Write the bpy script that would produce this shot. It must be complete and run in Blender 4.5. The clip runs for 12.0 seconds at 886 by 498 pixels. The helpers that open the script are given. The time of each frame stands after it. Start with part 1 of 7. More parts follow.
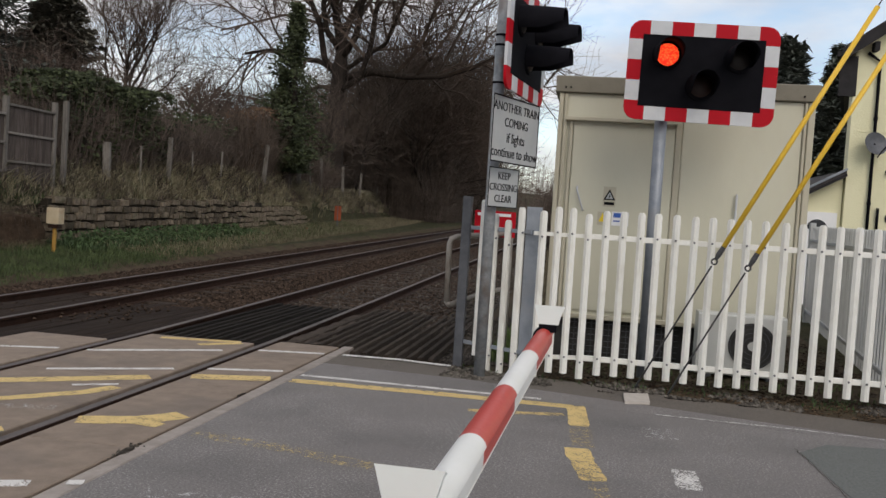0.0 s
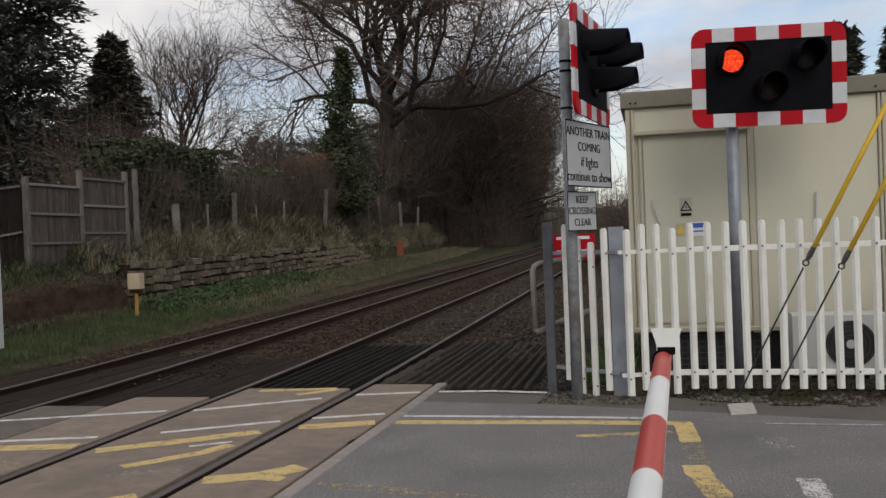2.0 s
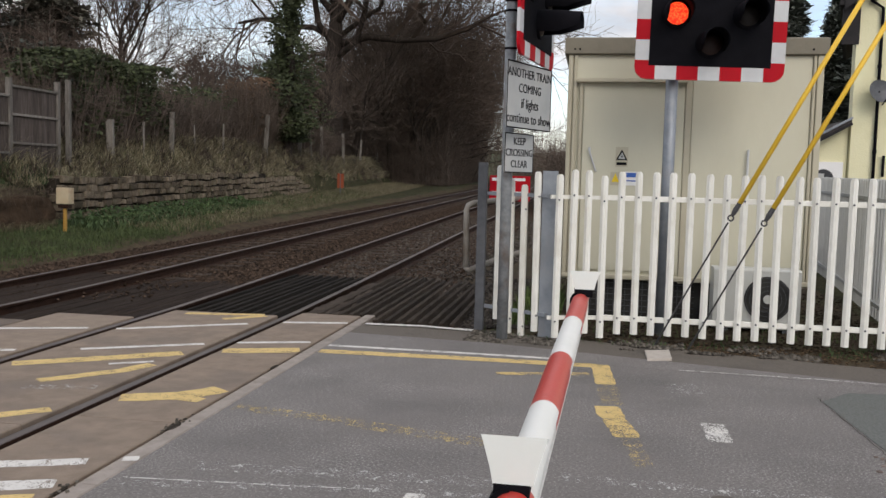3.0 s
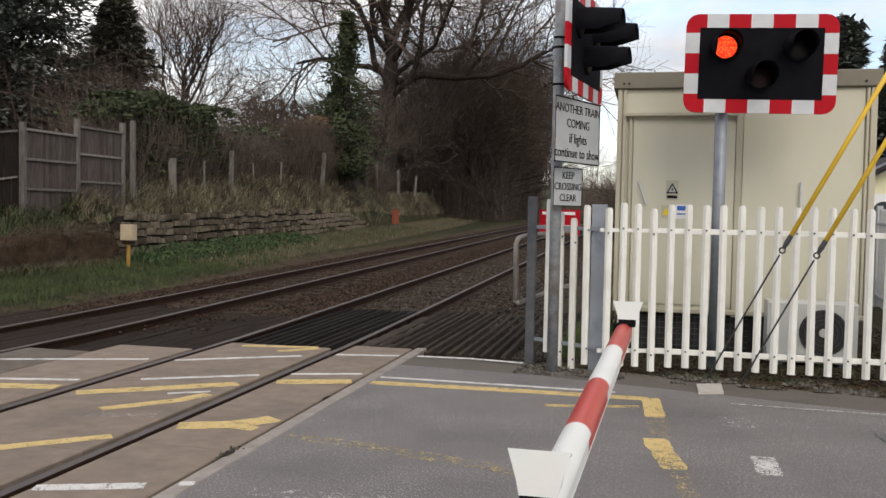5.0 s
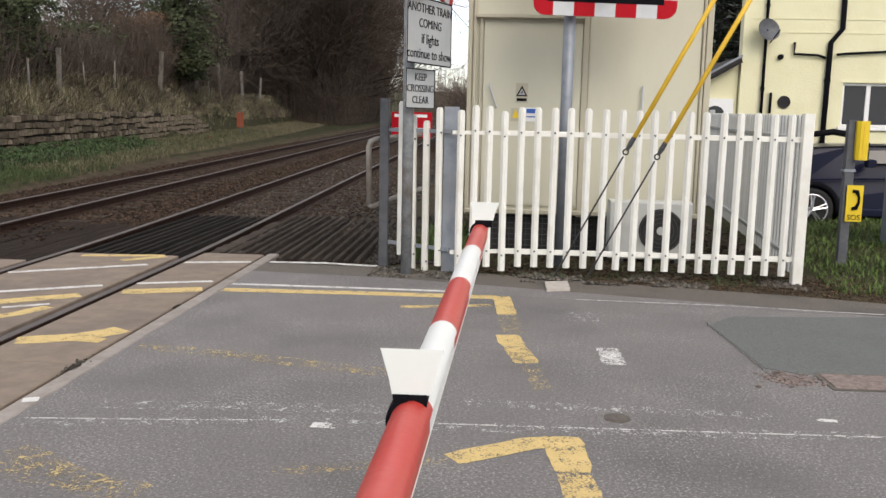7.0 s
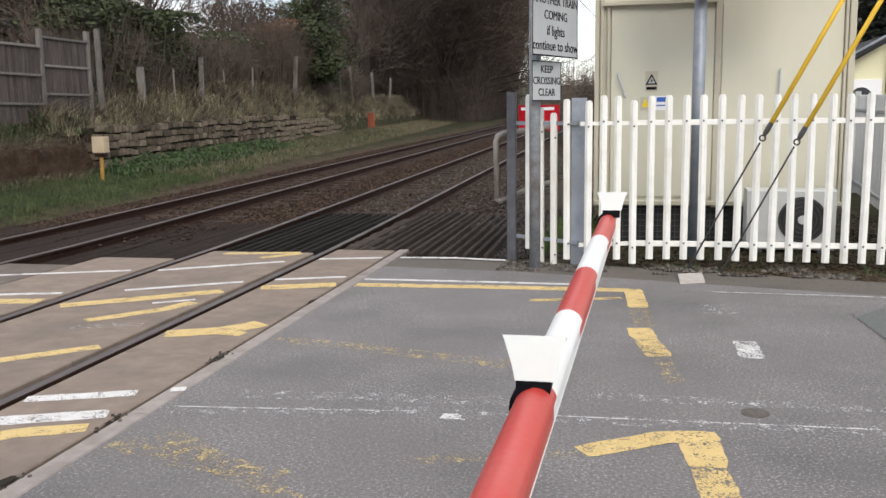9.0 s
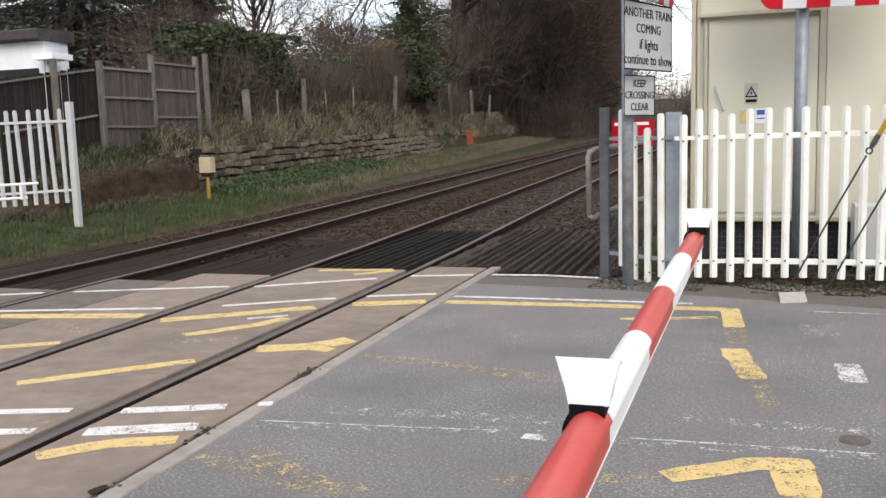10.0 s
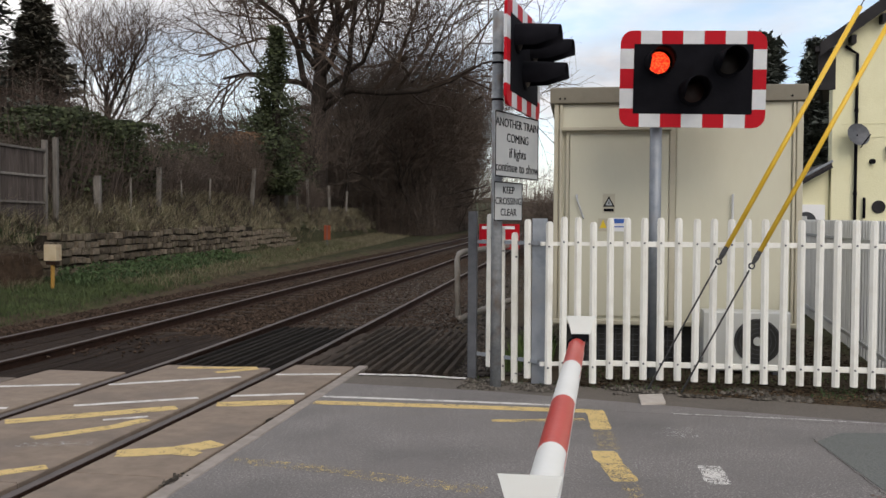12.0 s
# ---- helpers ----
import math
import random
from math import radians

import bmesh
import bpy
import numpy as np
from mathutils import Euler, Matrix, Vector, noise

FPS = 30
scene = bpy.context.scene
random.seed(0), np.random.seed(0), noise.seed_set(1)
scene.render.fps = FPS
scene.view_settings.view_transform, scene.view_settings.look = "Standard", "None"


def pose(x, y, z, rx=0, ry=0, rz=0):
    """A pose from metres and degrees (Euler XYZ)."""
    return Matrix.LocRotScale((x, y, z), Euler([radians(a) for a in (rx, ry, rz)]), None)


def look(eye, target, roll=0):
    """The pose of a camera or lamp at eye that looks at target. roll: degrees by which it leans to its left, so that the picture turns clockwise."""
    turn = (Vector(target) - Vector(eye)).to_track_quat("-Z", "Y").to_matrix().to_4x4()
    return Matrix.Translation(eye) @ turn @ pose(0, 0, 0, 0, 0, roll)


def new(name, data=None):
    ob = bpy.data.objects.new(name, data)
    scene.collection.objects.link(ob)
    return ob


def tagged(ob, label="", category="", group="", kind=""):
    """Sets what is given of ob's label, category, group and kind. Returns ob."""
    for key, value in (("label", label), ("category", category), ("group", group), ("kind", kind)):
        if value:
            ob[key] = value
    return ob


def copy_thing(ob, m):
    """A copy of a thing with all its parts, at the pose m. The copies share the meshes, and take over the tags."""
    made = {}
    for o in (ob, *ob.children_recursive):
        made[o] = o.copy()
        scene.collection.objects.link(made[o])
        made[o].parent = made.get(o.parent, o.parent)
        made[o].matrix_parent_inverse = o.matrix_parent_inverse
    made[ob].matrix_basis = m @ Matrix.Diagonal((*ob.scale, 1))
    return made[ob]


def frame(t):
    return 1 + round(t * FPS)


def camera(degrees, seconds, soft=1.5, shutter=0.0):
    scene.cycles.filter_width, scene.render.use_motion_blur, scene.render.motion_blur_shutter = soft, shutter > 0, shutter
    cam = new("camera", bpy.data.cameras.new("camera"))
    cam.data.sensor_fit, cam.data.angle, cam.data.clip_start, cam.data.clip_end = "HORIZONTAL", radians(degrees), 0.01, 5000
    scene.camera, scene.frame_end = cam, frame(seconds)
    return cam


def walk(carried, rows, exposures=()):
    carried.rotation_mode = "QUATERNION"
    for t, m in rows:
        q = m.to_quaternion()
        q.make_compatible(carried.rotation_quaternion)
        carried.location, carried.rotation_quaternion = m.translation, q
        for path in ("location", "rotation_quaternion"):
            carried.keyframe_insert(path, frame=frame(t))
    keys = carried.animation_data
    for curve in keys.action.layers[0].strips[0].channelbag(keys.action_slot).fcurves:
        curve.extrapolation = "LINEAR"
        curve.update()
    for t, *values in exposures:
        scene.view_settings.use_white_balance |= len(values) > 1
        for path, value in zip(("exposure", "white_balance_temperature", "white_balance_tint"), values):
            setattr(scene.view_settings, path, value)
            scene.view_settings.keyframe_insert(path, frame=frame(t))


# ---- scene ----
cam = camera(52.26, 12.0)
PATH = [
    (0.0, look((1.145, 0.440, 1.628), (0.481, 4.381, 1.473), 3.74)),
    (0.5, look((1.075, 0.411, 1.651), (0.790, 4.395, 1.439), 1.87)),
    (1.0, look((0.994, 0.295, 1.697), (0.810, 4.291, 1.734), -0.78)),
    (1.5, look((0.947, 0.272, 1.704), (0.380, 4.231, 1.764), -2.24)),
    (2.0, look((0.903, 0.284, 1.698), (-0.016, 4.177, 1.656), -2.27)),
    (2.5, look((0.912, 0.254, 1.691), (-0.063, 4.132, 1.573), -0.45)),
    (3.0, look((0.977, 0.280, 1.675), (0.318, 4.212, 1.354), 1.47)),
    (3.2, look((0.983, 0.273, 1.666), (0.289, 4.194, 1.283), 1.73)),
    (4.8, look((1.054, 0.203, 1.659), (-0.194, 3.998, 1.468), 1.61)),
    (5.0, look((1.057, 0.169, 1.660), (0.152, 4.062, 1.491), 1.11)),
    (5.5, look((1.046, 0.159, 1.657), (0.614, 4.129, 1.434), 1.56)),
    (6.0, look((1.017, 0.164, 1.656), (0.604, 4.127, 1.305), 2.36)),
    (6.5, look((1.004, 0.174, 1.657), (0.667, 4.131, 1.180), 1.99)),
    (6.7, look((1.003, 0.190, 1.651), (0.738, 4.147, 1.130), 1.78)),
    (8.3, look((1.024, 0.228, 1.635), (0.742, 4.162, 0.970), -0.58)),
    (8.5, look((1.020, 0.236, 1.636), (0.650, 4.164, 0.974), -0.40)),
    (9.0, look((1.026, 0.201, 1.625), (0.222, 4.074, 1.029), -0.82)),
    (9.5, look((1.081, 0.225, 1.624), (-0.105, 4.005, 1.071), -1.58)),
    (10.0, look((1.122, 0.254, 1.624), (-0.113, 4.024, 1.111), -1.67)),
    (10.5, look((1.035, 0.223, 1.643), (0.138, 4.091, 1.159), -1.89)),
    (11.0, look((0.982, 0.190, 1.649), (0.284, 4.108, 1.252), -0.98)),
    (11.5, look((0.938, 0.191, 1.638), (0.243, 4.120, 1.369), 0.16)),
    (12.0, look((0.933, 0.196, 1.671), (0.329, 4.149, 1.570), 0.37)),
]
EXPOSURES = [(0.0, -0.2, 7000, 11), (0.5, 0.15, 7000, 11), (1.0, -0.1, 7000, 11), (2.0, -0.4, 7000, 11), (2.5, -0.18, 7000, 11), (3.0, 0.03, 7000, 11), (5.0, 0.1, 7150, 11), (5.5, -0.15, 7150, 11), (6.0, 0.0, 7150, 11), (6.5, 0.25, 7150, 11), (8.5, 0.52, 6850, 11), (9.5, 0.6, 6850, 11), (10.0, 0.65, 6850, 11), (10.5, 0.64, 6850, 11), (11.0, 0.5, 6900, 11), (11.5, 0.35, 6950, 11), (12.0, -0.02, 7050, 11)]
walk(cam, PATH, EXPOSURES)

# ---- sky and sun ----
world = bpy.data.worlds.new("overcast_sky")
scene.world = world
world.use_nodes = True
wn, wl = world.node_tree.nodes, world.node_tree.links
wn.clear()
w_out = wn.new("ShaderNodeOutputWorld")
w_bg = wn.new("ShaderNodeBackground")
w_sky = wn.new("ShaderNodeTexSky")
w_sky.sky_type, w_sky.sun_disc = "NISHITA", False
w_sky.sun_elevation, w_sky.sun_rotation = radians(38), radians(150)
w_tc = wn.new("ShaderNodeTexCoord")
w_map = wn.new("ShaderNodeMapping")
w_map.inputs["Scale"].default_value = (1.0, 1.0, 2.6)
w_map.inputs["Location"].default_value = (0.35, 0.2, 0.1)
w_cl = wn.new("ShaderNodeTexNoise")
w_cl.inputs["Scale"].default_value, w_cl.inputs["Detail"].default_value, w_cl.inputs["Roughness"].default_value = 2.1, 7.0, 0.55
w_cov = wn.new("ShaderNodeValToRGB")
w_cov.color_ramp.elements[0].position, w_cov.color_ramp.elements[1].position = 0.37, 0.53
w_sh = wn.new("ShaderNodeTexNoise")
w_sh.inputs["Scale"].default_value, w_sh.inputs["Detail"].default_value = 3.4, 8.0
w_grey = wn.new("ShaderNodeValToRGB")
w_grey.color_ramp.elements[0].position, w_grey.color_ramp.elements[1].position = 0.34, 0.64
w_grey.color_ramp.elements[0].color = (3.9, 4.25, 5.1, 1)
w_grey.color_ramp.elements[1].color = (9.6, 9.8, 10.3, 1)
w_mix = wn.new("ShaderNodeMixRGB")
w_blue = wn.new("ShaderNodeMixRGB")
w_blue.blend_type = "MULTIPLY"
w_blue.inputs[0].default_value = 1.0
w_blue.inputs[2].default_value = (1.7, 1.7, 1.7, 1)
wl.new(w_tc.outputs["Generated"], w_map.inputs["Vector"])
wl.new(w_map.outputs["Vector"], w_cl.inputs["Vector"])
wl.new(w_map.outputs["Vector"], w_sh.inputs["Vector"])
wl.new(w_cl.outputs["Fac"], w_cov.inputs["Fac"])
wl.new(w_sh.outputs["Fac"], w_grey.inputs["Fac"])
wl.new(w_cov.outputs["Color"], w_mix.inputs[0])
wl.new(w_sky.outputs["Color"], w_blue.inputs[1])
wl.new(w_blue.outputs["Color"], w_mix.inputs[1])
wl.new(w_grey.outputs["Color"], w_mix.inputs[2])
wl.new(w_mix.outputs["Color"], w_bg.inputs["Color"])
w_bg.inputs["Strength"].default_value = 0.125
wl.new(w_bg.outputs["Background"], w_out.inputs["Surface"])

sun = new("sun", bpy.data.lights.new("sun", "SUN"))
sun.data.energy, sun.data.angle, sun.data.color = 1.2, radians(35), (1.0, 0.95, 0.88)
sun.matrix_world = look((9, -14, 14), (0, 4, 0))

# ---- materials ----


def mat(name, c1, c2, scale=6.0, rough=0.7, bump=0.2, bscale=None, metal=0.0, stain=None, stain_scale=1.2, stain_amt=0.5, vary=0.0, spec=0.4, stretch=(1, 1, 1), detail=8.0, island=0.0, bdist=0.02):
    """Two-scale noise colour, optional stain, bump; vary: spread by object."""
    m = bpy.data.materials.new(name)
    m.use_nodes = True
    n, l = m.node_tree.nodes, m.node_tree.links
    b = n["Principled BSDF"]
    b.inputs["Roughness"].default_value, b.inputs["Metallic"].default_value = rough, metal
    b.inputs["Specular IOR Level"].default_value = spec
    tc, mp = n.new("ShaderNodeTexCoord"), n.new("ShaderNodeMapping")
    mp.inputs["Scale"].default_value = stretch
    l.new(tc.outputs["Object"], mp.inputs["Vector"])
    info = n.new("ShaderNodeObjectInfo")
    off = n.new("ShaderNodeVectorMath")
    off.operation = "MULTIPLY_ADD"
    comb = n.new("ShaderNodeCombineXYZ")
    l.new(info.outputs["Random"], comb.inputs[0])
    l.new(info.outputs["Random"], comb.inputs[1])
    l.new(comb.outputs[0], off.inputs[0])
    off.inputs[1].default_value = (37, 53, 0)
    l.new(mp.outputs["Vector"], off.inputs[2])
    vec = off.outputs[0]
    n1 = n.new("ShaderNodeTexNoise")
    n1.inputs["Scale"].default_value, n1.inputs["Detail"].default_value, n1.inputs["Roughness"].default_value = scale, detail, 0.65
    l.new(vec, n1.inputs["Vector"])
    r1 = n.new("ShaderNodeValToRGB")
    r1.color_ramp.elements[0].position, r1.color_ramp.elements[1].position = 0.3, 0.7
    r1.color_ramp.elements[0].color, r1.color_ramp.elements[1].color = (*c1, 1), (*c2, 1)
    l.new(n1.outputs["Fac"], r1.inputs["Fac"])
    col = r1.outputs["Color"]
    if stain:
        n2 = n.new("ShaderNodeTexNoise")
        n2.inputs["Scale"].default_value, n2.inputs["Detail"].default_value = stain_scale, 6.0
        l.new(vec, n2.inputs["Vector"])
        r2 = n.new("ShaderNodeValToRGB")
        r2.color_ramp.elements[0].position, r2.color_ramp.elements[1].position = 0.5, 0.72
        r2.color_ramp.elements[0].color, r2.color_ramp.elements[1].color = (0, 0, 0, 1), (stain_amt,) * 3 + (1,)
        l.new(n2.outputs["Fac"], r2.inputs["Fac"])
        mx = n.new("ShaderNodeMixRGB")
        l.new(r2.outputs["Color"], mx.inputs[0])
        l.new(col, mx.inputs[1])
        mx.inputs[2].default_value = (*stain, 1)
        col = mx.outputs["Color"]
    if vary or island:
        hv = n.new("ShaderNodeHueSaturation")
        mr = n.new("ShaderNodeMapRange")
        src = info.outputs["Random"]
        if island:
            src = n.new("ShaderNodeNewGeometry").outputs["Random Per Island"]
        v = island or vary
        mr.inputs["To Min"].default_value, mr.inputs["To Max"].default_value = 1 - v, 1 + v
        l.new(src, mr.inputs["Value"])
        l.new(mr.outputs["Result"], hv.inputs["Value"])
        l.new(col, hv.inputs["Color"])
        col = hv.outputs["Color"]
    l.new(col, b.inputs["Base Color"])
    if bump:
        n3 = n.new("ShaderNodeTexNoise")
        n3.inputs["Scale"].default_value, n3.inputs["Detail"].default_value = bscale or scale * 4, 5.0
        l.new(vec, n3.inputs["Vector"])
        bp = n.new("ShaderNodeBump")
        bp.inputs["Strength"].default_value, bp.inputs["Distance"].default_value = bump, bdist
        l.new(n3.outputs["Fac"], bp.inputs["Height"])
        l.new(bp.outputs["Normal"], b.inputs["Normal"])
    return m


def worn_paint(name, paint, under, amount, scale=9.0, fine=70.0):
    """Road paint that has flaked off in patches and, at their edges, in grains."""
    m = mat(name, paint, tuple(c * 0.82 for c in paint), 9, 0.75, 0.15, 90)
    n, l = m.node_tree.nodes, m.node_tree.links
    b = n["Principled BSDF"]
    src = b.inputs["Base Color"].links[0].from_socket
    tc = n.new("ShaderNodeTexCoord")
    a = n.new("ShaderNodeTexNoise")
    a.inputs["Scale"].default_value, a.inputs["Detail"].default_value, a.inputs["Roughness"].default_value = scale, 5.0, 0.6
    c = n.new("ShaderNodeTexNoise")
    c.inputs["Scale"].default_value, c.inputs["Detail"].default_value, c.inputs["Roughness"].default_value = fine, 3.0, 0.7
    l.new(tc.outputs["Object"], a.inputs["Vector"])
    l.new(tc.outputs["Object"], c.inputs["Vector"])
    h = n.new("ShaderNodeMixRGB")
    h.inputs[0].default_value = 0.58
    l.new(a.outputs["Fac"], h.inputs[1])
    l.new(c.outputs["Fac"], h.inputs[2])
    r = n.new("ShaderNodeValToRGB")
    r.color_ramp.elements[0].position, r.color_ramp.elements[1].position = amount - 0.02, amount + 0.02
    l.new(h.outputs["Color"], r.inputs["Fac"])
    x = n.new("ShaderNodeMixRGB")
    l.new(r.outputs["Color"], x.inputs[0])
    x.inputs[1].default_value = (*under, 1)
    l.new(src, x.inputs[2])
    l.new(x.outputs["Color"], b.inputs["Base Color"])
    l.new(r.outputs["Color"], b.inputs["Alpha"])
    return m


def speckle(m, colour, scale, lo, hi):
    """Pale stone chips showing in a road surface."""
    n, l = m.node_tree.nodes, m.node_tree.links
    b = n["Principled BSDF"]
    src = b.inputs["Base Color"].links[0].from_socket
    tc = n.new("ShaderNodeTexCoord")
    a = n.new("ShaderNodeTexNoise")
    a.inputs["Scale"].default_value, a.inputs["Detail"].default_value, a.inputs["Roughness"].default_value = scale, 4.0, 0.7
    l.new(tc.outputs["Object"], a.inputs["Vector"])
    big = n.new("ShaderNodeTexNoise")
    big.inputs["Scale"].default_value, big.inputs["Detail"].default_value = 1.3, 5.0
    l.new(tc.outputs["Object"], big.inputs["Vector"])
    add = n.new("ShaderNodeMath")
    add.operation = "MULTIPLY_ADD"
    l.new(big.outputs["Fac"], add.inputs[0])
    add.inputs[1].default_value = 0.22
    l.new(a.outputs["Fac"], add.inputs[2])
    r = n.new("ShaderNodeValToRGB")
    r.color_ramp.elements[0].position, r.color_ramp.elements[1].position = lo, hi
    l.new(add.outputs[0], r.inputs["Fac"])
    x = n.new("ShaderNodeMixRGB")
    l.new(r.outputs["Color"], x.inputs[0])
    l.new(src, x.inputs[1])
    x.inputs[2].default_value = (*colour, 1)
    l.new(x.outputs["Color"], b.inputs["Base Color"])
    return m


M = {}
M["asphalt"] = mat("asphalt", (0.112, 0.104, 0.1), (0.245, 0.227, 0.218), 60, 0.85, 0.6, 130, stain=(0.075, 0.073, 0.072), stain_scale=0.7, stain_amt=0.55)
M["asphalt_edge"] = mat("asphalt_edge", (0.085, 0.073, 0.062), (0.165, 0.142, 0.122), 50, 0.9, 0.5, 110, stain=(0.05, 0.045, 0.04), stain_scale=1.5)
M["asphalt_patch"] = mat("asphalt_patch", (0.085, 0.092, 0.086), (0.17, 0.178, 0.168), 50, 0.85, 0.5, 120, stain=(0.11, 0.11, 0.1), stain_scale=2.0)
speckle(M["asphalt"], (0.06, 0.058, 0.06), 48, 0.74, 0.84)
speckle(M["asphalt"], (0.38, 0.36, 0.345), 62, 0.66, 0.76)
M["concrete"] = mat("concrete", (0.176, 0.135, 0.104), (0.266, 0.207, 0.16), 5, 0.8, 0.25, 60, stain=(0.12, 0.1, 0.09), stain_scale=1.1, stain_amt=0.6, vary=0.05)
M["concrete_old"] = mat("concrete_old", (0.105, 0.083, 0.067), (0.17, 0.136, 0.11), 5, 0.85, 0.3, 60, stain=(0.09, 0.075, 0.06), stain_scale=0.9, stain_amt=0.7, vary=0.08)
M["concrete_pale"] = mat("concrete_pale", (0.25, 0.215, 0.19), (0.35, 0.31, 0.28), 9, 0.85, 0.4, 70, stain=(0.15, 0.13, 0.11), stain_scale=2.5, vary=0.08)
M["slab"] = mat("slab", (0.4, 0.36, 0.32), (0.5, 0.46, 0.42), 12, 0.85, 0.3, 70)
M["rail"] = mat("rail_rust", (0.02, 0.0105, 0.0075), (0.048, 0.025, 0.017), 8, 0.7, 0.4, 60, metal=0.2, spec=0.12)
M["rail_top"] = mat("rail_head", (0.1, 0.085, 0.08), (0.18, 0.15, 0.14), 12, 0.5, 0.05, metal=0.7, stretch=(1, 0.1, 1))
M["rubber"] = mat("flangeway_rubber", (0.006, 0.006, 0.006), (0.014, 0.013, 0.012), 12, 0.8, 0.3, 40)
M["sleeper"] = mat("sleeper", (0.03, 0.022, 0.017), (0.06, 0.046, 0.037), 6, 0.9, 0.5, 40, vary=0.2, spec=0.12)
M["ballast"] = mat("ballast_bed", (0.019, 0.0115, 0.0075), (0.052, 0.033, 0.023), 14, 0.95, 1.0, 22, bdist=0.05, spec=0.12)
M["stone"] = mat("ballast_stone", (0.02, 0.0135, 0.0095), (0.072, 0.049, 0.036), 9, 0.9, 0.3, 40, island=0.6, spec=0.12)
M["pebble"] = mat("verge_stone", (0.022, 0.018, 0.015), (0.16, 0.145, 0.125), 16, 0.9, 0.3, 40, island=0.5, spec=0.12)
M["guard"] = mat("guard_timber", (0.022, 0.017, 0.0135), (0.062, 0.049, 0.04), 5, 0.9, 0.5, 40, vary=0.25, stretch=(6, 0.6, 6), spec=0.12)
M["guard_flat"] = mat("boarding_dirty", (0.013, 0.0085, 0.0065), (0.04, 0.027, 0.02), 3, 0.9, 0.5, 40, vary=0.2, stretch=(5, 0.5, 5), stain=(0.045, 0.035, 0.028), stain_scale=1.5, spec=0.12)
M["guard_dark"] = mat("guard_timber_oily", (0.008, 0.0065, 0.0055), (0.022, 0.018, 0.015), 5, 0.85, 0.5, 40, vary=0.25, stretch=(6, 0.6, 6), spec=0.12)
M["cover"] = mat("lamp_cover_white", (0.7, 0.75, 0.73), (0.76, 0.81, 0.79), 3, 0.45, 0.04, 40)
M["earth"] = mat("earth", (0.035, 0.026, 0.017), (0.085, 0.064, 0.042), 3, 0.95, 0.8, 18, stain=(0.06, 0.075, 0.03), stain_scale=0.8, bdist=0.05, spec=0.12)
M["turf"] = mat("turf", (0.026, 0.029, 0.014), (0.048, 0.046, 0.022), 4, 0.95, 0.8, 20, stain=(0.09, 0.07, 0.04), stain_scale=0.6, bdist=0.06, spec=0.12)
M["pinkgrit"] = mat("pink_grit", (0.13, 0.1, 0.09), (0.3, 0.24, 0.215), 30, 0.9, 0.4, 90, island=0.3, spec=0.12)
M["soil"] = mat("bare_soil", (0.03, 0.019, 0.012), (0.088, 0.058, 0.038), 4, 0.95, 0.9, 16, stain=(0.02, 0.016, 0.011), stain_scale=1.3, bdist=0.05, spec=0.12)
M["dirt"] = mat("trodden_dirt", (0.04, 0.03, 0.024), (0.085, 0.068, 0.056), 5, 0.95, 0.6, 30, stain=(0.028, 0.021, 0.016), stain_scale=2, spec=0.12)
M["litter"] = mat("leaf_litter", (0.03, 0.021, 0.014), (0.13, 0.088, 0.055), 20, 0.95, 0.6, 30, island=0.7, spec=0.12)
# darker copy of the litter colour, with the compound's shade put into it
M["littershade"] = mat("leaf_litter_shade", (0.014, 0.01, 0.007), (0.05, 0.036, 0.024), 20, 0.95, 0.6, 30, island=0.6, spec=0.12)
M["white"] = mat("white_paint", (0.72, 0.72, 0.68), (0.8, 0.8, 0.76), 3, 0.5, 0.1, 30, stain=(0.5, 0.47, 0.4), stain_scale=4, stain_amt=0.35, vary=0.04)
M["greypaint"] = mat("dull_grey_white_paint", (0.4, 0.41, 0.41), (0.5, 0.51, 0.5), 3, 0.6, 0.1, 30, stain=(0.28, 0.28, 0.26), stain_scale=3, stain_amt=0.5, vary=0.06)
M["galv"] = mat("galvanised_steel", (0.2, 0.225, 0.26), (0.32, 0.35, 0.39), 6, 0.5, 0.1, 40, metal=0.35, stain=(0.16, 0.15, 0.15), stain_scale=3, vary=0.05)
M["galvold"] = mat("mottled_steel", (0.17, 0.185, 0.2), (0.33, 0.345, 0.36), 14, 0.6, 0.15, 50, metal=0.25, stain=(0.15, 0.09, 0.055), stain_scale=5, stain_amt=0.75)
M["handrailpaint"] = mat("dull_handrail", (0.2, 0.185, 0.165), (0.31, 0.29, 0.265), 9, 0.65, 0.15, 50, metal=0.15, stain=(0.12, 0.075, 0.05), stain_scale=6, stain_amt=0.6)
M["stonegrey"] = mat("grey_ballast_stone", (0.026, 0.022, 0.019), (0.105, 0.09, 0.078), 9, 0.9, 0.3, 40, island=0.6, spec=0.12)
M["darksteel"] = mat("weathered_steel", (0.07, 0.075, 0.085), (0.13, 0.135, 0.15), 6, 0.55, 0.1, 40, metal=0.3)
M["cream"] = mat("cream_panel", (0.545, 0.53, 0.42), (0.6, 0.585, 0.47), 1.5, 0.45, 0.05, 30, stain=(0.5, 0.47, 0.36), stain_scale=1.0, stain_amt=0.35, stretch=(1, 1, 0.4))
M["creamtrim"] = mat("cream_trim", (0.42, 0.39, 0.3), (0.5, 0.465, 0.36), 3, 0.45, 0.05, 30)
M["capmetal"] = mat("roof_cap", (0.16, 0.145, 0.11), (0.22, 0.2, 0.155), 3, 0.55, 0.1, 30, stain=(0.1, 0.09, 0.07), stain_scale=3)
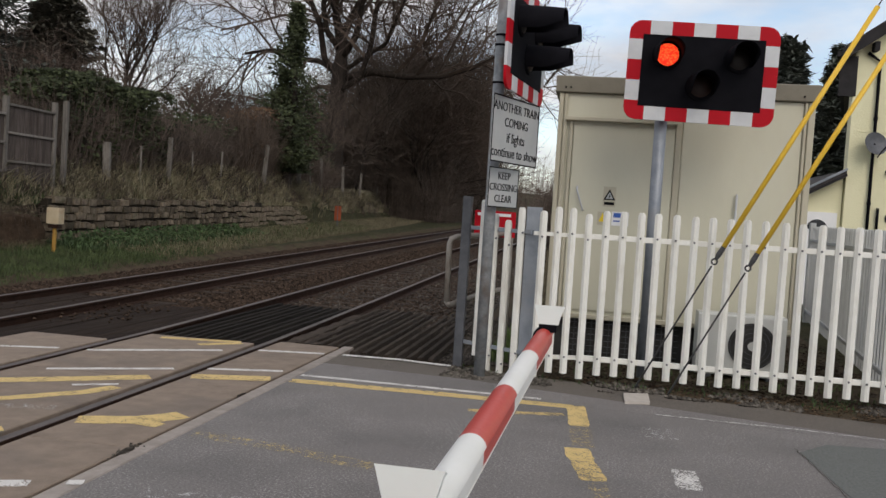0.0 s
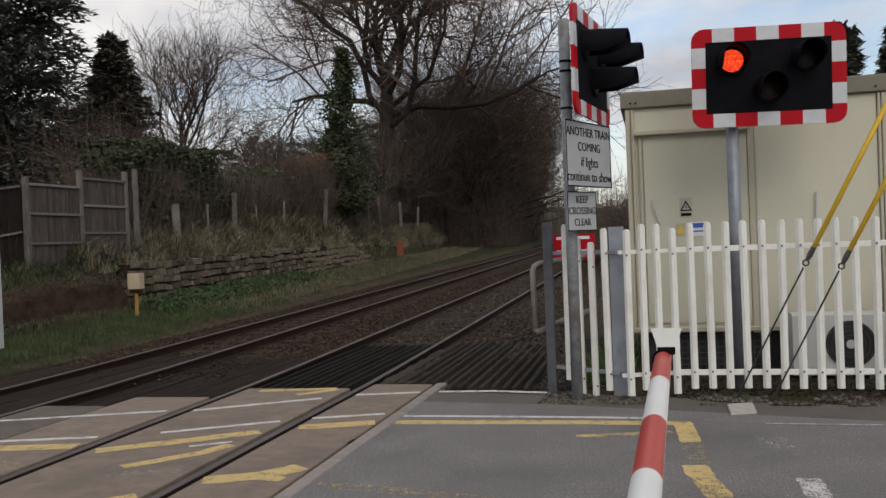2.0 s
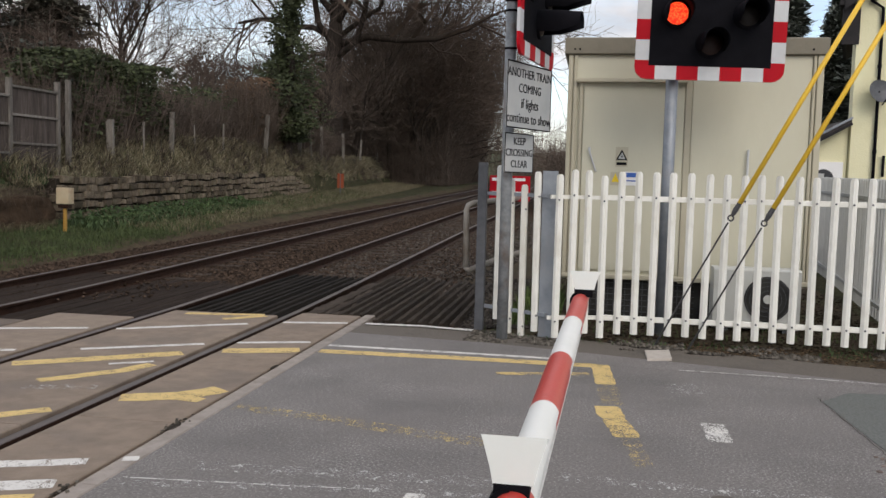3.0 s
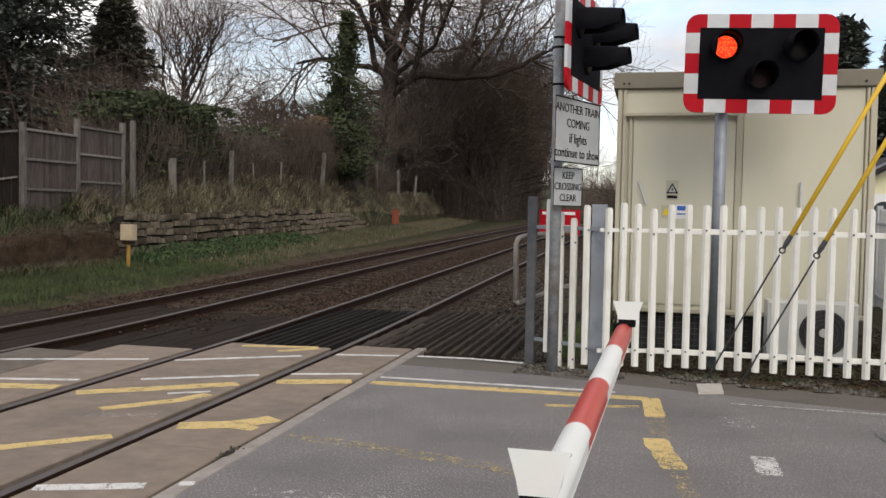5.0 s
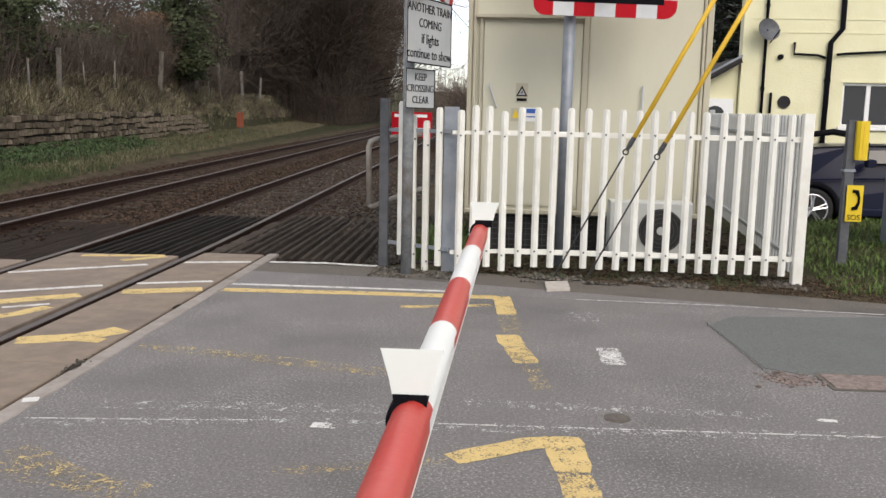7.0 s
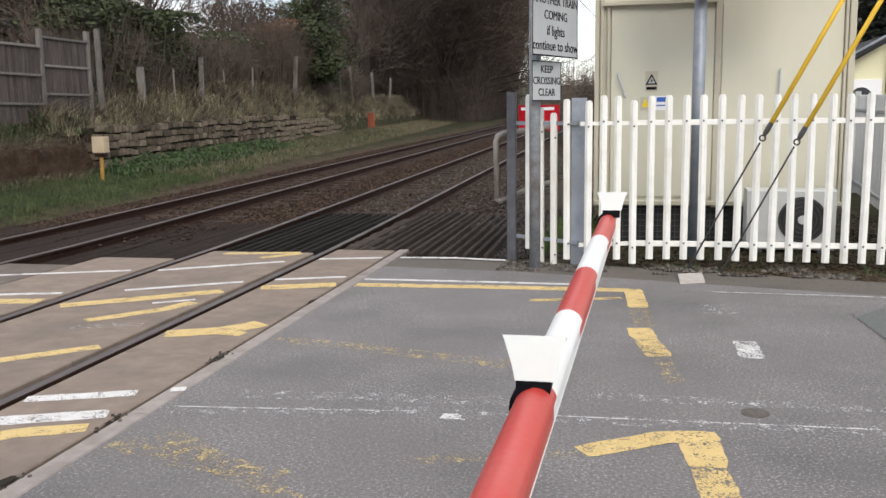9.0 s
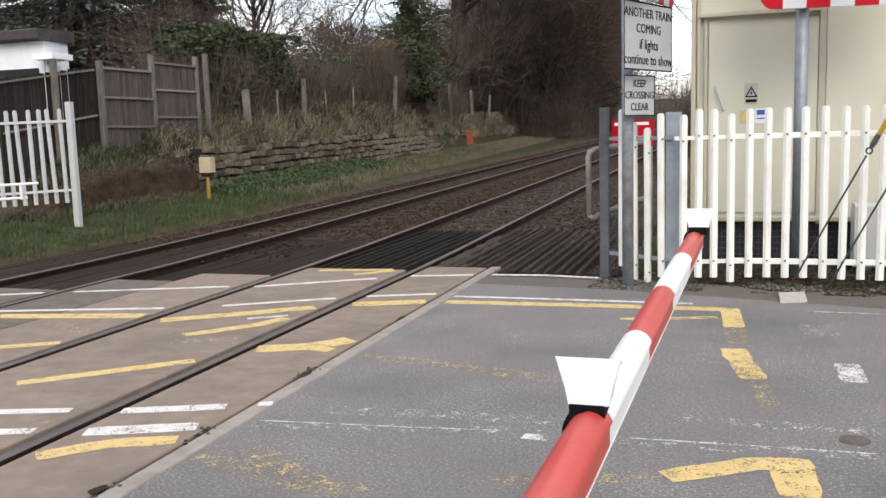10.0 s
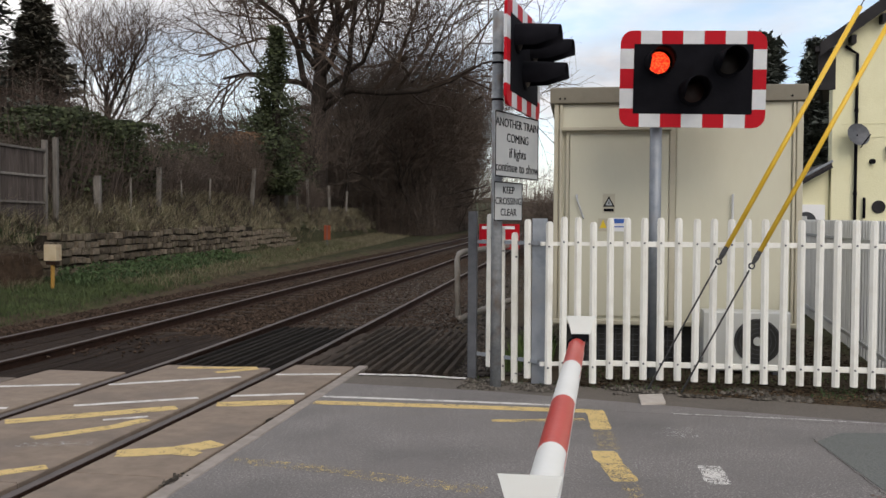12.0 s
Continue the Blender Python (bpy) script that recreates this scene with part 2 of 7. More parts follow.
M["black"] = mat("matt_black", (0.004, 0.004, 0.006), (0.008, 0.008, 0.011), 6, 0.8, 0.1, 40, spec=0.08)
M["darkgrey"] = mat("dark_grille", (0.02, 0.02, 0.02), (0.045, 0.043, 0.04), 8, 0.7, 0.2)
M["red"] = mat("reflective_red", (0.4, 0.006, 0.014), (0.46, 0.009, 0.02), 4, 0.5, 0.03, spec=0.1)
M["silver"] = mat("reflective_white", (0.5, 0.52, 0.55), (0.6, 0.62, 0.64), 4, 0.4, 0.03)
M["boomred"] = mat("boom_red", (0.47, 0.045, 0.036), (0.55, 0.065, 0.052), 3, 0.36, 0.05, 40, stain=(0.42, 0.1, 0.08), stain_scale=3, stain_amt=0.4)
M["boomwhite"] = mat("boom_white", (0.72, 0.73, 0.7), (0.79, 0.79, 0.77), 3, 0.45, 0.05, 40, stain=(0.6, 0.6, 0.54), stain_scale=4, stain_amt=0.3)
M["signface"] = mat("sign_face", (0.36, 0.38, 0.39), (0.44, 0.455, 0.46), 3, 0.5, 0.03, stain=(0.42, 0.42, 0.4), stain_scale=3, stain_amt=0.4)
M["yellow"] = mat("yellow_plastic", (0.72, 0.44, 0.035), (0.8, 0.52, 0.06), 4, 0.45, 0.05, vary=0.03)
M["signyellow"] = mat("sign_yellow", (0.7, 0.5, 0.02), (0.78, 0.56, 0.03), 4, 0.5, 0.03)
M["blue"] = mat("sign_blue", (0.03, 0.1, 0.4), (0.04, 0.13, 0.46), 4, 0.5, 0.03)
M["render"] = mat("cream_render", (0.72, 0.69, 0.46), (0.79, 0.76, 0.53), 2, 0.85, 0.35, 25, stain=(0.62, 0.58, 0.38), stain_scale=0.5, stain_amt=0.4)
M["whiterender"] = mat("white_render", (0.68, 0.7, 0.73), (0.78, 0.8, 0.82), 2, 0.8, 0.2, 25)
M["roof"] = mat("roof_tile", (0.035, 0.03, 0.032), (0.07, 0.06, 0.06), 4, 0.8, 0.5, 12)
M["bargeboard"] = mat("dark_bargeboard", (0.018, 0.017, 0.019), (0.035, 0.033, 0.035), 4, 0.6, 0.1, spec=0.12)
M["upvc"] = mat("white_plastic", (0.75, 0.76, 0.77), (0.82, 0.82, 0.83), 3, 0.35, 0.03)
M["woodpanel"] = mat("weathered_board", (0.048, 0.038, 0.034), (0.118, 0.098, 0.088), 4, 0.9, 0.4, 30, vary=0.25, stretch=(7, 7, 0.5), spec=0.12)
M["post"] = mat("weathered_post", (0.11, 0.1, 0.09), (0.23, 0.21, 0.19), 5, 0.9, 0.4, 30, vary=0.25, stretch=(4, 4, 0.6), spec=0.12)
M["darkwood"] = mat("dark_stained_board", (0.018, 0.014, 0.012), (0.04, 0.031, 0.026), 4, 0.9, 0.4, 30, vary=0.25, stretch=(7, 7, 0.5), spec=0.12)
M["wallstone"] = mat("wall_stone", (0.06, 0.047, 0.034), (0.18, 0.146, 0.11), 7, 0.92, 0.6, 24, vary=0.5, stain=(0.05, 0.06, 0.03), stain_scale=3, spec=0.12)
M["mortar"] = mat("wall_joint", (0.02, 0.016, 0.012), (0.04, 0.033, 0.026), 8, 0.95, 0.5, spec=0.12)
M["bark"] = mat("bark", (0.02, 0.016, 0.014), (0.05, 0.04, 0.034), 5, 0.95, 0.6, 20, stretch=(3, 3, 0.6), spec=0.12)
M["twig"] = mat("twig", (0.06, 0.042, 0.033), (0.12, 0.088, 0.07), 2, 0.95, 0.0, island=0.25)
M["twigpale"] = mat("pale_twig", (0.075, 0.055, 0.042), (0.14, 0.105, 0.08), 2, 0.95, 0.0, island=0.3)
M["drygrass"] = mat("dry_grass", (0.075, 0.066, 0.04), (0.2, 0.172, 0.11), 1.5, 0.95, 0.0, island=0.4)
M["palegrass"] = mat("pale_dry_grass", (0.16, 0.145, 0.09), (0.42, 0.37, 0.25), 1.5, 0.95, 0.0, island=0.4)
M["grass"] = mat("green_grass", (0.03, 0.048, 0.016), (0.078, 0.104, 0.038), 1.5, 0.9, 0.0, island=0.4)
M["lawn"] = mat("lawn_grass", (0.05, 0.085, 0.02), (0.11, 0.16, 0.045), 1.5, 0.9, 0.0, island=0.4)
M["weed"] = mat("green_weed", (0.027, 0.052, 0.018), (0.062, 0.1, 0.036), 1.5, 0.8, 0.0, island=0.4)
M["ivy"] = mat("ivy_leaf", (0.02, 0.028, 0.011), (0.056, 0.07, 0.027), 1.0, 0.75, 0.0, island=0.5)
M["conifer"] = mat("conifer_needle", (0.052, 0.062, 0.056), (0.12, 0.132, 0.11), 1.0, 0.8, 0.0, island=0.5)
M["dullgreen"] = mat("dull_evergreen", (0.06, 0.057, 0.046), (0.14, 0.128, 0.102), 1.0, 0.9, 0.0, island=0.5)
M["bramble"] = mat("dead_bramble", (0.056, 0.042, 0.033), (0.135, 0.102, 0.082), 1.0, 0.95, 0.0, island=0.4)
M["deadleaf"] = mat("dead_leaf", (0.09, 0.05, 0.03), (0.19, 0.115, 0.07), 1.0, 0.95, 0.0, island=0.4)
M["orange"] = mat("orange_sign", (0.2, 0.045, 0.018), (0.28, 0.06, 0.02), 3, 0.6, 0.05)
M["rustbox"] = mat("rusty_cream_box", (0.42, 0.34, 0.22), (0.5, 0.42, 0.3), 4, 0.7, 0.2, stain=(0.3, 0.14, 0.05), stain_scale=6)
M["rustpost"] = mat("rusty_yellow_post", (0.34, 0.19, 0.04), (0.46, 0.27, 0.06), 6, 0.7, 0.2, stain=(0.12, 0.05, 0.02), stain_scale=7, stain_amt=0.8)
M["carpaint"] = mat("navy_car_paint", (0.007, 0.009, 0.026), (0.011, 0.013, 0.034), 2, 0.28, 0.0, metal=0.0, spec=0.18)
M["tyre"] = mat("tyre_rubber", (0.012, 0.012, 0.012), (0.02, 0.02, 0.02), 8, 0.8, 0.1)
M["alloy"] = mat("alloy_wheel", (0.5, 0.5, 0.52), (0.62, 0.62, 0.64), 4, 0.3, 0.0, metal=0.8)
M["cabgrey"] = mat("grey_cabinet_paint", (0.14, 0.17, 0.2), (0.18, 0.21, 0.24), 2, 0.5, 0.08, stain=(0.11, 0.13, 0.15), stain_scale=3)
M["acwhite"] = mat("air_unit_white", (0.55, 0.56, 0.54), (0.62, 0.63, 0.6), 3, 0.45, 0.05)
M["cable"] = mat("steel_cable", (0.035, 0.036, 0.04), (0.095, 0.096, 0.1), 40, 0.5, 0.2, metal=0.5)
M["yline"] = worn_paint("yellow_line", (0.67, 0.49, 0.205), (0.2, 0.185, 0.16), 0.43, 9)
M["yworn"] = worn_paint("worn_yellow_line", (0.55, 0.42, 0.2), (0.2, 0.19, 0.17), 0.545, 13)
M["wline"] = worn_paint("white_line", (0.7, 0.68, 0.65), (0.2, 0.185, 0.17), 0.435, 9)
M["ymid"] = worn_paint("yellow_paint_flaked", (0.67, 0.49, 0.205), (0.2, 0.185, 0.16), 0.475, 9)
M["wmid"] = worn_paint("white_paint_flaked", (0.7, 0.68, 0.65), (0.2, 0.185, 0.17), 0.48, 9)
M["wworn"] = worn_paint("worn_white_line", (0.58, 0.57, 0.55), (0.19, 0.188, 0.185), 0.56, 13)


def glass_mat(name, tint, rough=0.05):
    m = bpy.data.materials.new(name)
    m.use_nodes = True
    b = m.node_tree.nodes["Principled BSDF"]
    b.inputs["Base Color"].default_value = (*tint, 1)
    b.inputs["Roughness"].default_value = rough
    b.inputs["Specular IOR Level"].default_value = 0.45
    return m


M["pane"] = glass_mat("window_pane", (0.02, 0.022, 0.026))
M["darklens"] = glass_mat("unlit_lens", (0.012, 0.008, 0.008), 0.5)
M["amberlens"] = glass_mat("unlit_amber_lens", (0.02, 0.006, 0.005), 0.5)
lit = bpy.data.materials.new("lit_red_lens")
lit.use_nodes = True
ln, ll = lit.node_tree.nodes, lit.node_tree.links
lb = ln["Principled BSDF"]
lb.inputs["Base Color"].default_value = (0.5, 0.02, 0.01, 1)
lv = ln.new("ShaderNodeTexVoronoi")
lv.inputs["Scale"].default_value = 55
lc = ln.new("ShaderNodeTexCoord")
lr = ln.new("ShaderNodeValToRGB")
lr.color_ramp.elements[0].color, lr.color_ramp.elements[1].color = (1.0, 0.2, 0.05, 1), (0.85, 0.02, 0.01, 1)
lr.color_ramp.elements[0].position, lr.color_ramp.elements[1].position = 0.15, 0.6
ll.new(lc.outputs["Object"], lv.inputs["Vector"])
ll.new(lv.outputs["Distance"], lr.inputs["Fac"])
ll.new(lr.outputs["Color"], lb.inputs["Emission Color"])
lb.inputs["Emission Strength"].default_value = 1.3
M["lit"] = lit

# ---- mesh helpers ----


class Geo:
    """Collects vertices and faces for one mesh."""

    def __init__(self):
        self.v, self.f, self.m = [], [], []

    def add(self, verts, faces, mi=0):
        k = len(self.v)
        self.v += [tuple(p) for p in verts]
        self.f += [tuple(i + k for i in q) for q in faces]
        self.m += [mi] * len(faces)
        return self

    def box(self, x0, x1, y0, y1, z0, z1, ch=0.0, m=None, mi=0):
        """A box; ch chamfers the edges along its longest side and the ends."""
        d = (x1 - x0, y1 - y0, z1 - z0)
        ax = max(range(3), key=lambda i: d[i])
        o = [(ax + 1) % 3, (ax + 2) % 3]
        lo, hi = (x0, y0, z0), (x1, y1, z1)
        if ch <= 0:
            prof = [(lo[o[0]], lo[o[1]]), (hi[o[0]], lo[o[1]]), (hi[o[0]], hi[o[1]]), (lo[o[0]], hi[o[1]])]
        else:
            a0, a1, b0, b1 = lo[o[0]], hi[o[0]], lo[o[1]], hi[o[1]]
            prof = [(a0 + ch, b0), (a1 - ch, b0), (a1, b0 + ch), (a1, b1 - ch), (a1 - ch, b1), (a0 + ch, b1), (a0, b1 - ch), (a0, b0 + ch)]
        n = len(prof)
        vs = []
        for e in (lo[ax], hi[ax]):
            for a, b in prof:
                p = [0, 0, 0]
                p[ax], p[o[0]], p[o[1]] = e, a, b
                vs.append(Vector(p) if m is None else m @ Vector(p))
        fs = [(i, (i + 1) % n, n + (i + 1) % n, n + i) for i in range(n)] + [tuple(range(n - 1, -1, -1)), tuple(range(n, 2 * n))]
        return self.add(vs, fs, mi)

    def tube(self, pts, radii, n=6, cap=True, mi=0):
        """A tube through points, with a radius at each."""
        pts = [Vector(p) for p in pts]
        if not hasattr(radii, "__len__"):
            radii = [radii] * len(pts)
        vs = []
        for i, p in enumerate(pts):
            d = (pts[min(i + 1, len(pts) - 1)] - pts[max(i - 1, 0)]).normalized()
            a = d.orthogonal().normalized() if i == 0 else (ref - d * ref.dot(d)).normalized()
            ref = a
            b = d.cross(a)
            for k in range(n):
                t = 2 * math.pi * k / n
                vs.append(p + (a * math.cos(t) + b * math.sin(t)) * radii[i])
        fs = []
        for i in range(len(pts) - 1):
            for k in range(n):
                fs.append((i * n + k, i * n + (k + 1) % n, (i + 1) * n + (k + 1) % n, (i + 1) * n + k))
        if cap:
            fs += [tuple(range(n - 1, -1, -1)), tuple(range((len(pts) - 1) * n, len(pts) * n))]
        return self.add(vs, fs, mi)

    def prism(self, poly, z0, z1, m=None, mi=0):
        """A polygon (counter-clockwise) pulled up from z0 to z1."""
        n = len(poly)
        vs = [Vector((x, y, z)) for z in (z0, z1) for x, y in poly]
        if m is not None:
            vs = [m @ v for v in vs]
        return self.add(vs, [(i, (i + 1) % n, n + (i + 1) % n, n + i) for i in range(n)] + [tuple(range(n - 1, -1, -1)), tuple(range(n, 2 * n))], mi)

    def mesh(self, name, mats, smooth=False):
        me = bpy.data.meshes.new(name)
        me.from_pydata(self.v, [], self.f)
        for mm in mats if isinstance(mats, (list, tuple)) else [mats]:
            me.materials.append(mm)
        if any(self.m):
            me.polygons.foreach_set("material_index", self.m)
        if smooth:
            me.polygons.foreach_set("use_smooth", [True] * len(self.f))
        me.update()
        return me


def part(name, geo, material, parent=None, label="", smooth=False, at=None):
    """One mesh object; geo is a Geo or a mesh."""
    me = geo if isinstance(geo, bpy.types.Mesh) else geo.mesh(name, material, smooth)
    ob = new(name, me)
    if parent is not None:
        ob.parent = parent
    if at is not None:
        ob.matrix_basis = at
    if label:
        ob["label"] = label
    return ob


def thing(name, label, category, group="", kind="", at=None):
    ob = new(name)
    ob.empty_display_size = 0.2
    if at is not None:
        ob.matrix_basis = at
    return tagged(ob, label, category, group, kind)


def words(text, size, material, parent, at, name="lettering"):
    """Raised lettering as a mesh, centred, in the local xy plane of at."""
    cu = bpy.data.curves.new(name, "FONT")
    cu.body, cu.size, cu.align_x, cu.align_y, cu.extrude = text, size, "CENTER", "CENTER", 0.0015
    cu.resolution_u = 3
    tmp = bpy.data.objects.new(name, cu)
    scene.collection.objects.link(tmp)
    bpy.context.view_layer.update()
    me = bpy.data.meshes.new_from_object(tmp.evaluated_get(bpy.context.evaluated_depsgraph_get()))
    bpy.data.objects.remove(tmp)
    bpy.data.curves.remove(cu)
    me.materials.clear()
    me.materials.append(material)
    return part(name, me, None, parent, at=at)


def smooth01(a, b, t):
    t = min(1.0, max(0.0, (t - a) / (b - a)))
    return t * t * (3 - 2 * t)


def bend(y):
    """How far the line has swung to the left at y."""
    return max(0.0, y - 60) ** 2 / 1400 if y < 130 else 3.5 + (y - 130) * 0.1


def bank(y):
    """How far the wall and bank beside it have swung to the left."""
    return max(0.0, y - 2) ** 2 / 1300 if y < 120 else 10.71 + (y - 120) * 0.1815


def rise(y):
    """The gentle climb of the line past the crossing."""
    return 0.015 * min(110.0, max(0.0, y - 11))


FENCE_Y, PALE_GAP, PALE_X = 9.80, 0.1738, 4.02
RAILS = (-2.53, -4.03, -6.0, -7.36)


def deck_end(x):
    """Where the skewed crossing deck stops along the line."""
    pts = [(-9, 7.3), (-6.7, 8.4), (-4.6, 9.7), (-3.3, 10.3), (-1.5, 10.72)]
    x = min(-1.5, max(-9, x))
    for (a, ya), (b, yb) in zip(pts, pts[1:]):
        if x <= b:
            return ya + (yb - ya) * (x - a) / (b - a)
    return 10.72


def road_edge(x):
    """The far edge of the carriageway."""
    pts = [(-9, 10.3), (-1.5, 10.22), (0, 10.05), (2.6, 9.4), (4.0, 9.08), (5.0, 8.75), (7.0, 8.55), (60, 8.5)]
    for (a, ya), (b, yb) in zip(pts, pts[1:]):
        if x <= b:
            return ya + (yb - ya) * max(0, (x - a)) / (b - a)
    return 8.5


def ground_z(x, y):
    """The height of the ground sheet."""
    xx, xb = x + bend(y), x + bank(y)
    wob = 0.03 * noise.noise(Vector((x * 0.9, y * 0.9, 0)))
    up = rise(y)
    if -8.9 < xx < -1.3 and y > deck_end(xx) - 0.35:
        return -0.175 + up + wob * 0.5 + 0.08 * smooth01(-1.9, -1.3, xx) * smooth01(13, 16, y)
    if xx >= -1.3:
        if y > 10.2:
            return -0.02 + up + 0.12 * smooth01(3.5, 9, x) - 0.1 * smooth01(0.4, -1.2, xx) + wob
        return -0.03
    if y < 10.5:
        return -0.06
    z = up - 0.15 + 0.15 * smooth01(-8.9, -9.4, xx) + 0.15 * smooth01(-9.6, -11.3, xb)
    if y > 19.2:
        z += 0.95 * smooth01(-11.75, -11.88, xb) * (1 - 0.5 * smooth01(42, 56, y))
        z += (0.85 + 0.3 * smooth01(22, 34, y)) * smooth01(-11.85, -13.3, xb)
    else:
        z += smooth01(14.5, 17.5, y) * (0.72 * smooth01(-11.35, -11.6, xb) + 0.6 * smooth01(-11.6, -13.2, xb))
    return z + wob * 2

# ---- ground ----
gx = [-1500, -600, -250, -120, -70, -45, -34] + [-28 + 1.0 * i for i in range(6)] + [-22 + 0.4 * i for i in range(58)] + [1.2 + 0.8 * i for i in range(16)] + [16, 22, 32, 50, 90, 200, 600, 1500]
gy = [-1500, -400, -120, -40, -15, -6, 0, 5, 6, 6.6, 7.0, 7.4, 7.8, 8.2, 8.6, 9.0, 9.4, 9.7, 10.05] + [10.4 + 0.35 * i for i in range(60)] + [31.5 + 0.8 * i for i in range(30)] + [56, 60, 66, 74, 85, 100, 120, 160, 240, 400, 800, 1500]
g = Geo()
g.v = [(x, y, ground_z(x, y) if abs(x) < 60 and y < 100 else (2.4 if x + bank(min(y, 300)) < -13 else rise(y))) for y in gy for x in gx]
nx = len(gx)
for j in range(len(gy) - 1):
    for i in range(nx - 1):
        g.f.append((j * nx + i, j * nx + i + 1, (j + 1) * nx + i + 1, (j + 1) * nx + i))
        x, y = (gx[i] + gx[i + 1]) / 2, (gy[j] + gy[j + 1]) / 2
        xx, xb = x + bend(min(y, 300)), x + bank(min(y, 300))
        if -8.9 < xx < -1.3 and y > deck_end(xx) - 0.3:
            g.m.append(0)
        elif y < 10.4 or (-1.4 < xx < 4.6 and x < 4.9 and y < 18) or (-1.4 < xx < 3 and x < 4.2) or -9.3 < xx <= -8.9:
            g.m.append(1)
        else:
            g.m.append(2)
ground = part("ground", g, [M["ballast"], M["earth"], M["turf"]], smooth=True)
tagged(ground, "earth, ballast and rough turf beside the line", "ground", kind="structure")

# carriageway: a grid between the near side and the curved far edge
g = Geo()
xs = [-1.555 + 0.25 * i for i in range(40)] + [9, 12, 20, 60]
for x in xs:
    e = road_edge(x)
    g.v += [(x, -7, -0.08), (x, -7, 0), (x, 4, 0.0), (x, e - 0.75, 0.0), (x, e, -0.012), (x, e + 0.02, -0.08)]
for i in range(len(xs) - 1):
    for k in range(5):
        g.f.append((i * 6 + k, (i + 1) * 6 + k, (i + 1) * 6 + k + 1, i * 6 + k + 1))
        g.m.append(1 if k == 3 else 0)
road = part("road", g, [M["asphalt"], M["asphalt_edge"]])
tagged(road, "worn grey asphalt carriageway with faded paint", "road", kind="structure")
g = Geo()
g.box(-60, -8.7, -7, 9.6, -0.08, 0.0)
tagged(part("road", g, M["asphalt"]), "grey asphalt carriageway beyond the tracks", "road", kind="structure")

# darker reinstated strip with a rough edge
g = Geo()
g.prism([(2.86, 6.3), (3.3, 6.05), (6.5, 6.4), (6.5, 8.05), (4.3, 8.12), (3.05, 7.95), (2.78, 7.6)], 0.0, 0.004)
tagged(part("road_patch", g, M["asphalt_patch"]), "smoother greenish-grey patch in the asphalt", "road patch", kind="structure")
# cracks
for k, (a, b) in enumerate([((2.76, 7.7), (2.84, 6.1)), ((0.6, 8.55), (4.6, 8.15))]):
    g = Geo()
    p = Vector((*a, 0.006))
    d = (Vector((*b, 0.006)) - p) / 24
    last = None
    for i in range(25):
        q = p + d * i + Vector((0.025 * noise.noise(Vector((i * 0.7, k, 0))), 0.03 * noise.noise(Vector((i * 0.6, k, 5))), 0))
        w = 0.0025 + 0.006 * abs(noise.noise(Vector((i, k, 9))))
        pr = Vector((-d.y, d.x, 0)).normalized() * w
        g.v += [tuple(q - pr), tuple(q + pr)]
        if i:
            g.f.append((2 * i - 2, 2 * i - 1, 2 * i + 1, 2 * i))
            g.m.append(0)
    tagged(part("road_crack", g, M["mortar"]), "thin dark crack in the asphalt", "crack", kind="structure")

# ---- level crossing deck ----
deck = thing("crossing_deck", "worn brownish concrete level crossing panels", "crossing deck", kind="structure")
g = Geo()
g.box(-8.7, -1.555, -7, 10.45, -0.3, -0.215)
part("bed", g, M["mortar"], deck)


def panels(x0, x1, y_ends, material):
    for a, b in zip(y_ends, y_ends[1:]):
        g = Geo()
        g.box(x0 + 0.004, x1 - 0.004, a + 0.004, b - 0.004, -0.12, 0.0, 0.008)
        part("panel", g, material, deck)


def ends(x):
    e = deck_end(x)
    return [e - 2.4 * i for i in range(7, -1, -1)]


panels(-2.44, -1.715, ends(-2.08), M["concrete"])
panels(-3.93, -2.64, ends(-3.3), M["concrete"])
panels(-5.08, -4.13, ends(-4.6), M["concrete"])
panels(-5.91, -5.10, ends(-5.5), M["concrete_old"])
panels(-7.27, -6.10, ends(-6.7), M["concrete_old"])
panels(-8.65, -7.46, ends(-8.0), M["concrete_old"])
panels(-1.69, -1.56, [-6.4 + 1.22 * i for i in range(15)], M["concrete_pale"])

# ---- rails, sleepers, guards ----
for k, rx in enumerate(RAILS):
    g = Geo()
    ys = [-7, 0, 6, 10.5] + [12 + 3 * i for i in range(40)]
    for y in ys:
        x, up = rx - bend(y), rise(y)
        for dx, z in ((-0.07, -0.155), (0.07, -0.155), (0.07, -0.14), (0.012, -0.12), (0.012, -0.045), (0.035, -0.03), (0.035, -0.004), (0.028, 0.002), (-0.028, 0.002), (-0.035, -0.004), (-0.035, -0.03), (-0.012, -0.045), (-0.012, -0.12), (-0.07, -0.14)):
            g.v.append((x + dx, y, z + up))
    for j in range(len(ys) - 1):
        for i in range(14):
            g.f.append((j * 14 + i, j * 14 + (i + 1) % 14, (j + 1) * 14 + (i + 1) % 14, (j + 1) * 14 + i))
            g.m.append(1 if i in (6, 7, 8) else 0)
    tagged(part("rail", g, [M["rail"], M["rail_top"]]), "rusty steel running rail with a worn head", "rail", "running rails", "structure")
    inner = 1 if k in (1, 3) else -1
    for s, w in ((inner, 0.062), (-inner, 0.035)):
        a = rx + s * 0.036
        g = Geo()
        g.box(min(a, a + s * w), max(a, a + s * w), -7, deck_end(rx), -0.12, -0.05)
        tagged(part("flangeway", g, M["rubber"]), "black rubber flangeway strip beside the rail", "flangeway", kind="structure")

